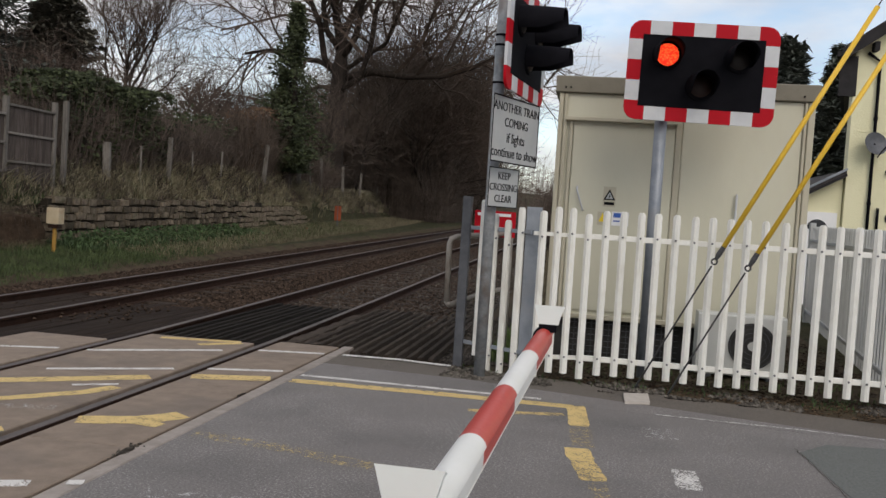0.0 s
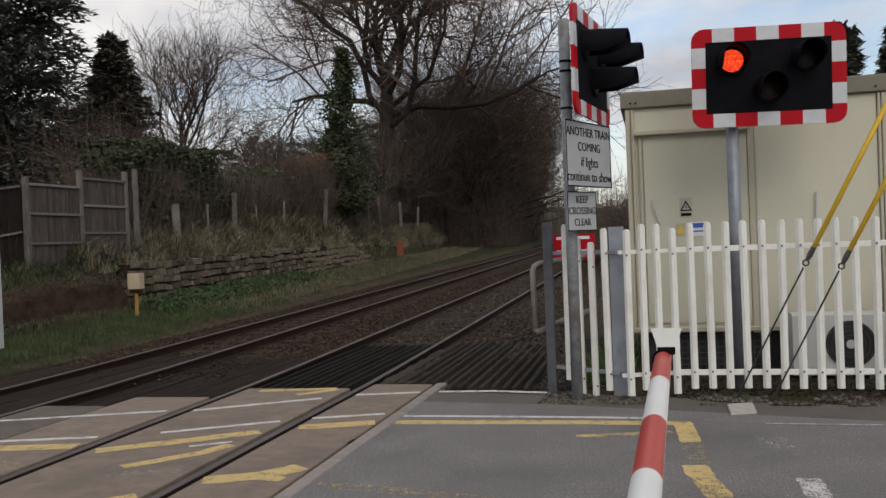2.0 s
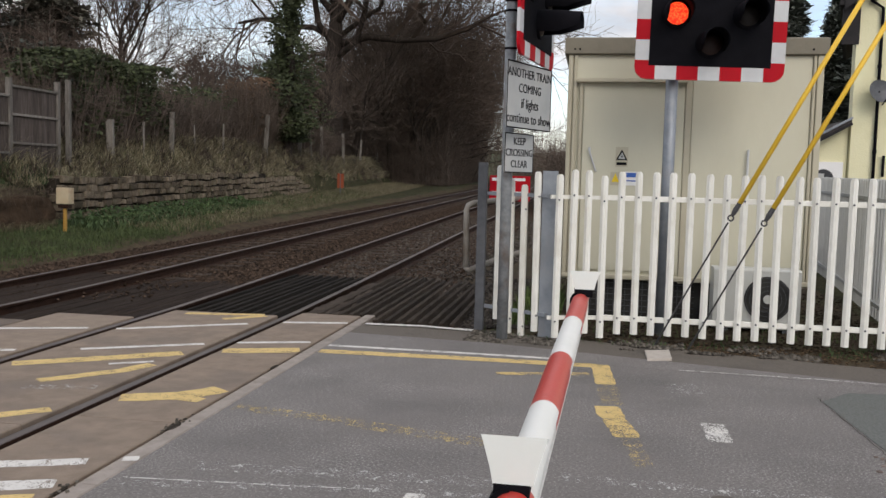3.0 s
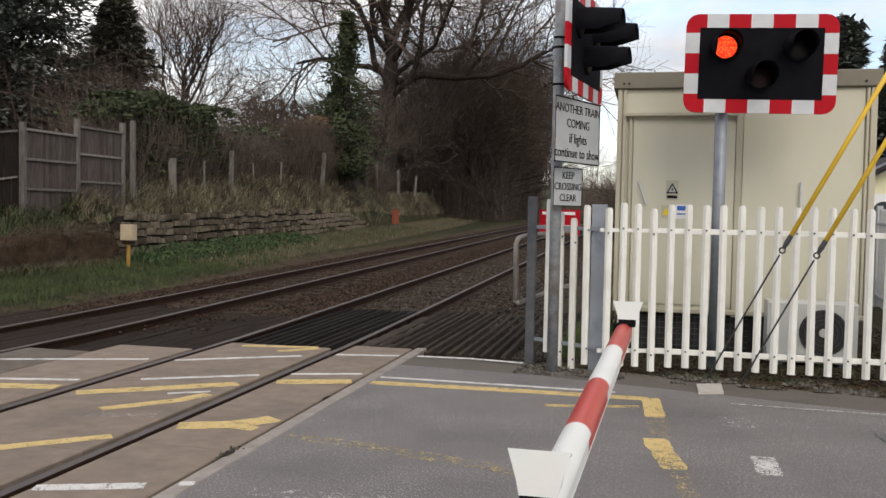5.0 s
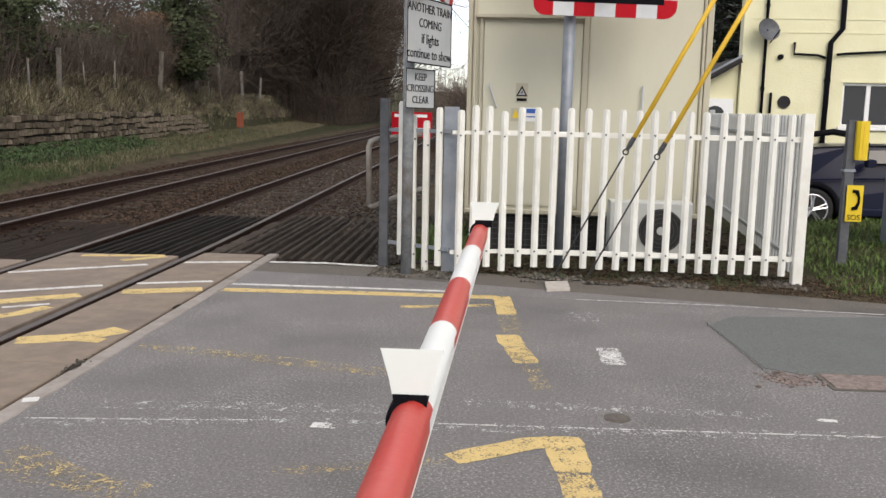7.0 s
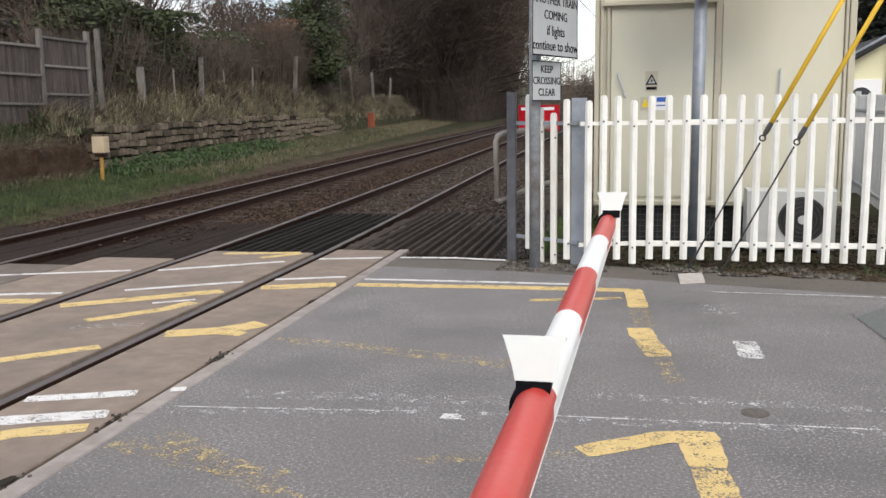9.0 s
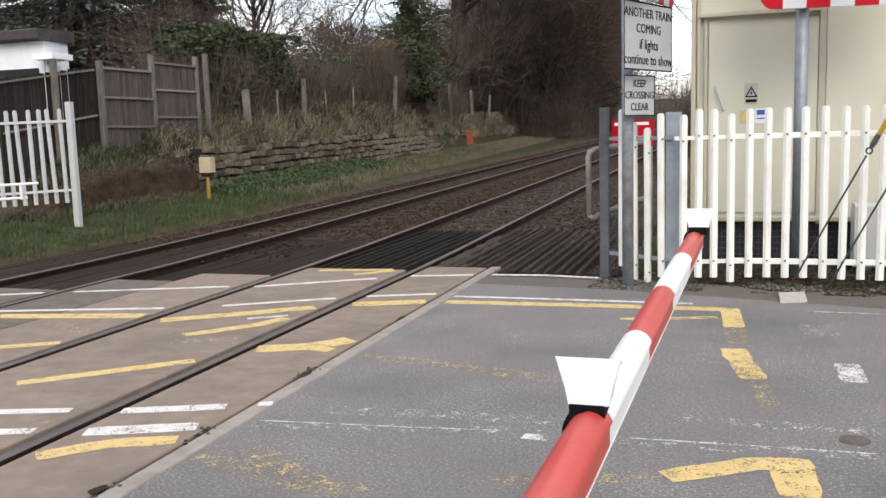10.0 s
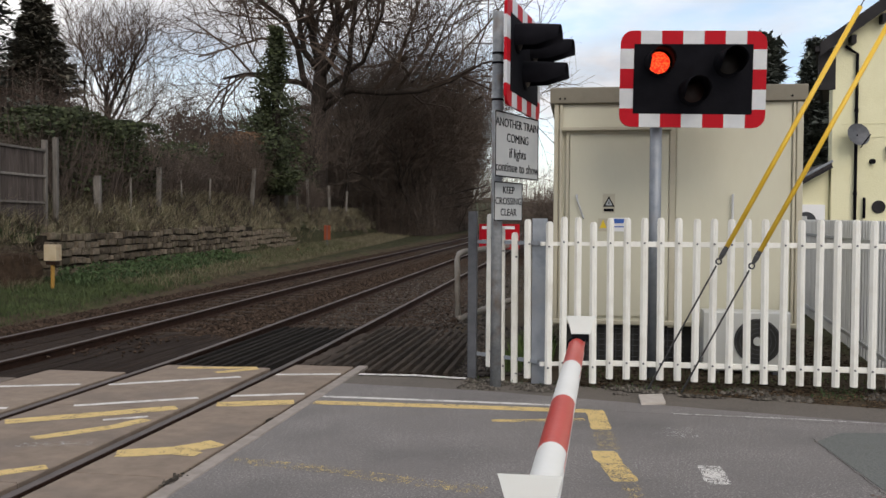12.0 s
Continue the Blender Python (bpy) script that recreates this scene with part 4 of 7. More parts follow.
for yc, side_x, bw, tw, h0, h1 in ((5.05, 0.021, 0.05, 0.078, 0.066, 0.164), (2.08, -0.001, 0.042, 0.069, 0.056, 0.158)):
    x, bz, dp = boom_x(yc) + side_x, boom_z(yc), 0.075
    g = Geo()
    rows_ = [(h0, bw), (h0 + 0.35 * (h1 - h0), bw + 0.27 * (tw - bw)), (h1 - 0.012, tw - 0.004), (h1, tw)]
    for back in (0, 1):
        for h, w in rows_:
            yy = yc + (dp - 0.055 * (h - h0) / (h1 - h0) if back else 0)
            hh = h - (0.012 if back and h == h1 else 0)
            g.v += [(x - w, yy, bz + hh), (x + w, yy, bz + hh)]
    for k in range(3):
        q = 2 * k
        g.f += [(q, q + 1, q + 3, q + 2), (q + 10, q + 11, q + 9, q + 8), (q + 1, q + 9, q + 11, q + 3), (q + 8, q, q + 2, q + 10)]
    g.f.append((6, 7, 15, 14))
    g.m = [0] * len(g.f)
    lampc = part("boom_lamp", g, M["cover"], boom, "white flared boom lamp cover")
    g = Geo()
    xc, n = boom_x(yc), 12
    for yy in (yc - 0.012, yc + 0.03):
        for i in range(n + 1):
            t = radians(100 + 122 * i / n)
            for r in (0.045, 0.055):
                g.v.append((xc + r * math.cos(t), yy, bz + r * math.sin(t)))
    q = 2 * (n + 1)
    for i in range(n):
        k = 2 * i
        g.f += [(k, k + 1, k + 3, k + 2), (q + k + 2, q + k + 3, q + k + 1, q + k), (k + 1, q + k + 1, q + k + 3, k + 3), (k + 2, q + k + 2, q + k, k)]
        g.m += [0] * 4
    part("clamp", g, M["black"], boom, "black clamp")
    # black block added for the shaded gap between boom and lamp cover
    part("lamp_base", Geo().box(x - bw + 0.002, x + bw - 0.008, yc - 0.004, yc + dp - 0.004, bz + 0.028, bz + h0 + 0.001), M["black"], boom)
g = Geo()
g.box(0.5, 0.85, -2.9, -2.2, -0.05, 1.15, 0.02)
part("pedestal", g, M["cabgrey"], boom, "grey barrier machine")

# ---- road markings ----


LIFT = [0.0015]


def stroke(pts, w, material, name="road_marking", label="worn road paint"):
    """A painted stroke of width w through points on the ground."""
    g = Geo()
    LIFT[0] += 0.00004
    w *= (1.35 if material == "yline" else 1.15) if pts[0][1] > 5.4 and pts[0][0] < 0.9 else 1.0
    pts = [Vector((x, y, 0)) for x, y in pts]
    fine = []
    for a, b in zip(pts, pts[1:]):
        k = max(3, int((b - a).length / 0.045))
        fine += [a.lerp(b, i / k) for i in range(k)]
    fine.append(pts[-1])
    for i, p in enumerate(fine):
        d = (fine[min(i + 1, len(fine) - 1)] - fine[max(i - 1, 0)]).normalized()
        s = Vector((-d.y, d.x, 0)) * w / 2
        end = min(i, len(fine) - 1 - i)
        thin = (0.88, 0.96, 0.99)[end] if end < 3 else 1.0
        ja, jb = [0.12 * noise.noise(p * 7 + Vector((0, 0, z_))) + 0.1 * noise.noise(p * 23 + Vector((0, 0, z_))) for z_ in (1.0, 9.0)]
        g.v += [tuple(p - s * thin * (1 + ja) + Vector((0, 0, LIFT[0]))), tuple(p + s * thin * (1 + jb) + Vector((0, 0, LIFT[0])))]
        if i:
            g.f.append((2 * i - 2, 2 * i - 1, 2 * i + 1, 2 * i))
            g.m.append(0)
    return tagged(part(name, g, M[material]), label, "road marking", "road markings", "structure")


Y, W_, YW, WW = "yline", "wline", "yworn", "wworn"
YL, WL = "yellow box-marking line, chipped by traffic", "white line on the crossing, chipped by traffic"
YF, WF = "almost worn-off yellow line on the asphalt", "almost worn-off white line on the asphalt"
for pts, w, m, lb in [
    ([(-2.42, 4.70), (-1.83, 4.92)], 0.12, W_, WL), ([(-2.37, 4.31), (-1.79, 4.55)], 0.15, W_, WL),
    ([(-2.36, 3.92), (-2.1, 4.18), (-1.77, 4.32)], 0.15, Y, YL), ([(-3.85, 4.3), (-2.74, 4.64)], 0.10, W_, WL),
    ([(-3.6, 3.95), (-2.68, 4.26)], 0.11, W_, WL), ([(-2.84, 4.39), (-2.69, 4.43)], 0.06, YW, YF),
    ([(-3.56, 5.07), (-2.68, 5.88)], 0.14, Y, YL), ([(-4.9, 5.72), (-4.15, 6.18)], 0.1, Y, YL),
    ([(-4.85, 6.85), (-4.15, 6.55)], 0.13, YW, YL), ([(-5.8, 7.22), (-4.18, 7.64)], 0.08, W_, WL),
    ([(-5.6, 7.0), (-4.15, 7.28)], 0.16, Y, YL), ([(-3.85, 7.12), (-3.32, 7.48), (-2.7, 7.94)], 0.15, Y, YL),
    ([(-3.66, 7.85), (-2.7, 8.41)], 0.08, W_, WL), ([(-6.9, 7.85), (-6.1, 8.19)], 0.08, W_, WL),
    ([(-5.8, 8.31), (-4.2, 8.88)], 0.08, W_, WL), ([(-3.91, 8.92), (-2.75, 9.64)], 0.09, W_, WL),
    ([(-3.27, 6.62), (-2.84, 7.13), (-2.73, 7.42)], 0.11, Y, YL), ([(-3.08, 7.33), (-2.77, 7.53)], 0.06, W_, WL),
    ([(-2.4, 6.3), (-2.0, 6.46), (-1.80, 6.74)], 0.17, Y, YL), ([(-2.1, 6.43), (-1.8, 6.38)], 0.1, Y, YL),
    ([(-2.43, 8.56), (-1.76, 8.8)], 0.08, W_, WL), ([(-2.4, 8.14), (-1.73, 8.38)], 0.17, Y, YL),
    ([(-1.54, 8.70), (-0.3, 8.70), (0.75, 8.68)], 0.07, W_, WL), ([(-1.54, 8.40), (-0.3, 8.45), (1.05, 8.47)], 0.13, Y, YL),
    ([(-2.42, 9.85), (-1.72, 10.02)], 0.09, W_, WL), ([(-1.52, 10.06), (-0.9, 10.1), (-0.3, 10.0)], 0.09, W_, WL),
    ([(-3.7, 10.11), (-2.8, 10.27)], 0.11, Y, YL), ([(-3.13, 9.86), (-2.76, 10.22)], 0.1, Y, YL), ([(-3.26, 6.41), (-2.73, 6.55)], 0.12, WW, WF),
    ([(0.19, 7.9), (0.6, 7.99), (0.98, 8.1)], 0.09, "ymid", YF), ([(1.07, 8.53), (1.12, 7.72)], 0.17, Y, YL),
    ([(1.11, 7.0), (1.16, 6.65)], 0.19, Y, YL), ([(1.16, 6.65), (1.24, 6.2)], 0.18, "ymid", YL), ([(1.12, 7.7), (1.16, 7.05)], 0.17, YW, YF), ([(1.25, 6.2), (1.32, 5.6)], 0.12, YW, YF),
    ([(0.82, 4.4), (1.2, 4.66), (1.44, 4.72)], 0.16, Y, YL), ([(1.38, 4.78), (1.4, 4.3)], 0.2, Y, YL), ([(1.4, 4.3), (1.46, 3.6)], 0.17, "ymid", YL),
    ([(1.37, 3.6), (1.5, 2.7)], 0.16, YW, YF), ([(0.0, 4.15), (0.8, 4.38)], 0.1, YW, YF),
    ([(0.1, 4.85), (1.2, 4.88), (3.1, 4.98), (6, 5.15)], 0.14, WW, WF), ([(-1.55, 4.64), (-0.8, 4.75), (-0.05, 4.88)], 0.12, WW, WF), ([(0.6, 4.9), (3.1, 4.98), (6, 5.15)], 0.018, "wmid", WF),
    ([(-1.2, 5.0), (0.5, 5.12)], 0.16, WW, WF), ([(0.8, 5.3), (2.6, 5.25)], 0.14, WW, WF), ([(0.05, 4.8), (0.19, 4.79)], 0.09, "wmid", WL), ([(-1.5, 4.72), (-0.6, 4.8), (-0.1, 4.86)], 0.014, "wmid", WF),
    ([(-1.5, 6.28), (-0.55, 6.1)], 0.14, YW, YF), ([(-0.6, 6.08), (0.35, 5.84)], 0.16, YW, YF),
    ([(-1.5, 4.15), (-0.5, 3.85)], 0.2, YW, YF), ([(-1.3, 4.3), (-0.2, 3.5)], 0.16, YW, YF), ([(-0.4, 3.3), (0.6, 3.7)], 0.16, YW, YF),
    ([(1.835, 6.7), (1.84, 6.24)], 0.17, "wmid", WL), ([(1.74, 7.94), (1.76, 7.58)], 0.26, WW, WF), ([(1.76, 8.48), (2.98, 8.44), (4.25, 8.28), (5.6, 8.12)], 0.03, "wmid", WF), ([(2.84, 5.23), (2.95, 5.22)], 0.05, W_, WL),
    ([(-1.63, 5.06), (-1.6, 4.98)], 0.1, W_, WL),
]:
    stroke(pts, w, m, label=lb)

# broken spots in the joint beside the edge beam
for hx, hy, sx, sy in ((-1.72, 3.62, 0.04, 0.07), (-1.69, 5.72, 0.035, 0.14), (-1.7, 4.45, 0.022, 0.08), (-1.7, 7.6, 0.022, 0.1)):
    poly = [(hx + sx * math.cos(a) * (0.8 + 0.5 * noise.noise(Vector((a, hx, hy)))), hy + sy * math.sin(a) * (0.8 + 0.5 * noise.noise(Vector((hy, a, hx))))) for a in [2 * math.pi * i / 14 for i in range(14)]]
    tagged(part("joint_gap", Geo().prism(poly, -0.002, 0.0032), M["mortar"]), "dark broken joint beside the concrete edge beam", "joint", kind="structure")
g = Geo()
for i in range(46):
    cy_ = random.choice((5.72, 5.72, 3.62, 4.45)) + random.gauss(0, 0.1)
    cx_, r = -1.69 + random.gauss(0, 0.025), random.uniform(0.004, 0.009)
    g.box(cx_ - r, cx_ + r, cy_ - r, cy_ + r, 0.0, r, 0.0, Matrix.Translation((cx_, cy_, 0)) @ Matrix.Rotation(random.uniform(0, 3), 4, "Z") @ Matrix.Translation((-cx_, -cy_, 0)))
tagged(part("loose_chips", g, M["pebble"]), "loose stone chips in the broken joint", "rubble", kind="stuff")

# small fittings in the road
mh = thing("access_cover", "small oval iron access cover set in the road", "access cover")
g = Geo()
g.tube([(1.71, 5.12, -0.01), (1.71, 5.12, 0.006)], 0.075, 18)
part("frame", g, M["asphalt_edge"], mh)
part("lid", Geo().tube([(1.71, 5.12, 0.0), (1.71, 5.12, 0.009)], 0.058, 18), M["asphalt_edge"], mh)
mc = thing("access_cover", "square concrete-framed cover set in the road", "access cover")
part("frame", Geo().box(3.15, 3.75, 5.84, 6.22, -0.02, 0.006), M["asphalt_edge"], mc)
part("lid", Geo().box(3.18, 3.72, 5.87, 6.19, 0.0, 0.011, 0.004), M["pinkgrit"], mc)
g = Geo()
for i in range(170):
    cx_, cy_, r = random.gauss(2.95, 0.09), random.gauss(6.04, 0.07), random.uniform(0.006, 0.014)
    g.box(cx_ - r, cx_ + r, cy_ - r, cy_ + r, 0.0, r * 0.8, 0.0, Matrix.Translation((cx_, cy_, 0)) @ Matrix.Rotation(random.uniform(0, 3), 4, "Z") @ Matrix.Translation((-cx_, -cy_, 0)))
tagged(part("broken_asphalt", g, M["pinkgrit"]), "pinkish broken loose asphalt beside a cover", "rubble", kind="stuff")
part_slab = part("kerb_slab", Geo().prism([(1.51, 8.84), (1.74, 8.92), (1.745, 9.36), (1.51, 9.27)], -0.03, 0.022), M["slab"])
tagged(part_slab, "pale concrete slab set at the road edge", "concrete slab")

# ---- guy wires ----
for bx, by, kx, kz, tx, tz in ((1.62, 9.70, 2.262, 1.345, 3.527, 3.777), (1.96, 9.66, 2.572, 1.305, 3.835, 3.713)):
    guy = thing("guy_wire", "steel guy wire with a yellow plastic guard tube", "guy wire", "guy wires")
    a, k = Vector((bx, by, -0.02)), Vector((kx, 9.3, kz))
    d = (k - a).normalized()
    top = Vector((tx, 9.3, tz))
    dd = (top - k).normalized()
    far = k + dd * 7.5
    part("strand", Geo().tube([a, k - d * 0.05], 0.009, 6), M["cable"], guy)
    ring = [k + Vector((0.026 * math.cos(t), 0, 0.026 * math.sin(t))) for t in [2 * math.pi * i / 12 for i in range(13)]]
    part("thimble", Geo().tube(ring, 0.009, 5, False), M["cable"], guy)
    part("splice", Geo().tube([k + dd * 0.02, k + dd * 0.08, k + dd * 0.2], [0.016, 0.027, 0.022], 8), M["cable"], guy)
    part("guard_tube", Geo().tube([k + dd * 0.16, top], 0.024, 10), M["yellow"], guy, "yellow plastic guard tube", True)
    part("strand", Geo().tube([top - dd * 0.1, far], 0.006, 5), M["cable"], guy)
    part("anchor", Geo().tube([a - d * 0.12, a + d * 0.25], 0.011, 6), M["cable"], guy)

# ---- handrail and red sign by the track ----
hr = thing("handrail", "grey tubular handrail hoop beside the track", "handrail")
hp = [(-0.44, 10.32, 0.66), (-0.45, 10.32, 1.30), (-0.43, 10.33, 1.36), (-0.38, 10.36, 1.385), (-0.1, 10.75, 1.42), (0.15, 11.1, 1.45)]
part("top_rail", Geo().tube(hp, 0.032, 10), M["handrailpaint"], hr, smooth=True)
part("lower_rail", Geo().tube([(-0.44, 10.32, 0.66), (-0.42, 10.34, 0.62), (-0.1, 10.75, 0.74), (0.15, 11.1, 0.8)], 0.032, 10), M["handrailpaint"], hr, smooth=True)
part("post", Geo().tube([(-0.12, 10.74, -0.1), (-0.12, 10.74, 1.42)], 0.03, 10), M["handrailpaint"], hr, smooth=True)
part("post", Geo().tube([(0.15, 11.1, -0.1), (0.15, 11.1, 1.46)], 0.03, 10), M["handrailpaint"], hr, smooth=True)
rs = thing("red_notice", "red notice with white lettering behind the fence", "sign", at=pose(-0.05, 10.95, 1.5, 90, 0, 12))
part("plate", Geo().box(-0.22, 0.26, -0.1, 0.2, 0, 0.005, 0.002), M["red"], rs)
for zz in (0.14, -0.02):
    part("text_bar", Geo().box(-0.19, 0.2, zz, zz + 0.035, 0.005, 0.007), M["upvc"], rs)
part("post", Geo().box(-0.03, 0.03, -1.65, 0.2, -0.05, -0.005), M["darksteel"], rs)

# ---- emergency telephone post and cabinet ----
tp = thing("telephone_post", "grey post with a yellow emergency telephone and sign", "telephone post")
part("post", Geo().box(5.05, 5.16, 11.06, 11.14, -0.1, 1.72, 0.008), M["darksteel"], tp)
ph = part("telephone_box", Geo().box(5.135, 5.275, 10.98, 11.12, 1.26, 1.71, 0.03), M["signyellow"], tp, "yellow telephone housing")
part("seam", Geo().box(5.2, 5.206, 10.974, 10.98, 1.27, 1.70), M["yellow"], ph)
part("clamp", Geo().box(5.04, 5.17, 11.05, 11.15, 1.12, 1.15), M["galv"], tp)
ps = part("sign", Geo().box(5.085, 5.275, 11.03, 11.045, 0.54, 0.965, 0.004), M["signyellow"], tp, "yellow emergency telephone sign")
hs = Geo()
hs.tube([(5.15, 11.025, 0.90), (5.20, 11.022, 0.89), (5.225, 11.022, 0.83), (5.225, 11.022, 0.76), (5.20, 11.022, 0.70), (5.15, 11.025, 0.69)], [0.02, 0.024, 0.014, 0.014, 0.024, 0.02], 6)
part("handset_symbol", hs, M["black"], ps)
words("SOS", 0.09, M["black"], ps, pose(5.18, 11.027, 0.585, 90))
cb = thing("trackside_cabinet", "blue-grey steel trackside cabinet standing in grass", "cabinet", at=pose(6.72, 12.55, 0))
part("body", Geo().box(-0.44, 0.44, -0.35, 0.35, 0.02, 1.74, 0.015), M["cabgrey"], cb)
part("top", Geo().box(-0.49, 0.49, -0.4, 0.4, 1.74, 1.92, 0.02), M["cabgrey"], cb)
cd = part("door", Geo().box(-0.4, 0.4, -0.37, -0.35, 0.1, 1.68, 0.006), M["cabgrey"], cb)
part("handle", Geo().box(-0.36, -0.32, -0.4, -0.37, 0.78, 0.9, 0.006), M["darksteel"], cd)
for hz in (0.3, 1.45):
    part("hinge", Geo().tube([(-0.42, -0.37, hz), (-0.42, -0.37, hz + 0.1)], 0.014, 6), M["darksteel"], cb)
part("label_plate", Geo().box(-0.34, -0.29, -0.372, -0.37, 1.15, 1.42), M["signface"], cd)
part("plinth", Geo().box(-0.46, 0.46, -0.37, 0.37, -0.1, 0.03), M["concrete"], cb)

# ---- parked car ----
car = thing("parked_car", "dark navy hatchback car with silver alloy wheels, parked on grass", "car", at=pose(7.56, 16.1, -0.06) @ Matrix.Diagonal((1.08, 1.0, 1.06, 1)))
prof = [(-2.05, 0.32), (-2.12, 0.6), (-2.07, 1.0), (-1.8, 1.25), (-0.75, 1.32), (0.2, 1.335), (1.0, 1.34), (1.6, 1.3), (1.95, 1.02), (2.05, 0.85), (2.08, 0.45), (1.95, 0.3)]
g = Geo()
n = len(prof)
for yy, s, ins in ((-0.84, 0.94, 0.0), (-0.88, 1.0, 0.0), (0.88, 1.0, 0.0), (0.84, 0.94, 0.0)):
    for x, z in prof:
        tuck = 0.2 * smooth01(0.9, 1.45, z)
        g.v.append((x * (1 if s == 1.0 else 0.985), yy - math.copysign(tuck, yy), z if s == 1.0 else 0.3 + (z - 0.3) * 0.985))
for j in range(3):
    for i in range(n):
        g.f.append((j * n + i, j * n + (i + 1) % n, (j + 1) * n + (i + 1) % n, (j + 1) * n + i))
        g.m.append(0)
g.f += [tuple(range(n - 1, -1, -1)), tuple(range(3 * n, 4 * n))]
g.m += [0, 0]
part("body", g, M["carpaint"], car)
for sgn in (-1, 1):
    gw = Geo()
    pts2 = [(-0.55, 1.06), (-0.5, 1.25), (0.45, 1.28), (0.52, 1.06)]
    gw.add([(x, sgn * (0.885 - 0.2 * smooth01(0.9, 1.45, z)), z) for x, z in pts2], [(0, 1, 2, 3) if sgn > 0 else (3, 2, 1, 0)])
    part("side_window", gw, M["pane"], car)
    gw = Geo()
    pts2 = [(0.58, 1.06), (0.53, 1.28), (1.35, 1.28), (1.55, 1.08)]
    gw.add([(x, sgn * (0.885 - 0.2 * smooth01(0.9, 1.45, z)), z) for x, z in pts2], [(0, 1, 2, 3) if sgn > 0 else (3, 2, 1, 0)])
    part("side_window", gw, M["pane"], car)
    part("mirror", Geo().box(-0.62, -0.5, sgn * 0.98 - 0.08, sgn * 0.98 + 0.08, 1.0, 1.12, 0.02), M["carpaint"], car)
    part("headlight", Geo().box(-2.06, -1.75, sgn * 0.7 - 0.16, sgn * 0.7 + 0.16, 0.74, 0.86, 0.02), M["alloy"], car)
part("roof_bar", Geo().tube([(-1.55, -0.5, 1.3), (-1.35, -0.55, 1.47), (-1.0, -0.58, 1.52), (-0.7, -0.58, 1.47), (-0.45, -0.55, 1.33)], [0.03, 0.045, 0.05, 0.045, 0.03], 8), M["black"], car, "black arched bar", True)
part("waist_line", Geo().tube([(-1.95, -0.885, 0.78), (0, -0.9, 0.84), (1.9, -0.885, 0.86)], 0.016, 6), M["carpaint"], car)
part("sill", Geo().box(-0.95, 0.9, -0.9, -0.8, 0.24, 0.36, 0.02), M["carpaint"], car)
for wx in (-1.35, 1.3):
    for sgn in (-1, 1):
        wv = thing("wheel", "", "")
        wv.parent = car
        wv.matrix_basis = pose(wx, sgn * 0.82, 0.33)
        part("tyre", Geo().tube([(0, -0.11, 0), (0, -0.09, 0), (0, 0.09, 0), (0, 0.11, 0)], [0.29, 0.33, 0.33, 0.29], 28), M["tyre"], wv, smooth=False)
        rim = Geo()
        ringp = [(0.235 * math.cos(t), sgn * 0.112, 0.235 * math.sin(t)) for t in [2 * math.pi * i / 28 for i in range(29)]]
        rim.tube(ringp, 0.014, 5, False)
        for i in range(10):
            t = 2 * math.pi * (i // 2) / 5 + 0.3 + (0.13 if i % 2 else -0.13)
            rim.tube([(0, sgn * 0.118, 0), (0.12 * math.cos(t), sgn * 0.12, 0.12 * math.sin(t)), (0.232 * math.cos(t), sgn * 0.114, 0.232 * math.sin(t))], [0.03, 0.016, 0.019], 5)
        rim.tube([(0, sgn * 0.1, 0), (0, sgn * 0.125, 0)], 0.05, 12)
        part("rim", rim, M["alloy"], wv, "silver five-spoke rim")
        part("brake_disc", Geo().tube([(0, sgn * 0.06, 0), (0, sgn * 0.09, 0)], 0.2, 20), M["darkgrey"], wv)
        arch = Geo()
        arch.tube([(0.395 * math.cos(t), sgn * 0.068, 0.395 * math.sin(t)) for t in [radians(-8 + 196 * i / 20) for i in range(21)]], 0.045, 6)
        part("wheel_arch", arch, M["black"], wv, "black wheel arch lip", True)
for ob in list(car.children):
    if ob.name.startswith("wheel"):
        for key in ("label", "category"):
            if key in ob:
                del ob[key]

# ---- house ----
hs_y = 21.0
house = thing("house", "cream rendered two-storey gabled house with dark bargeboards", "house")
hx0, hx1, eave, apex_x, apex_z = 6.32, 12.2, 5.75, 9.26, 7.85


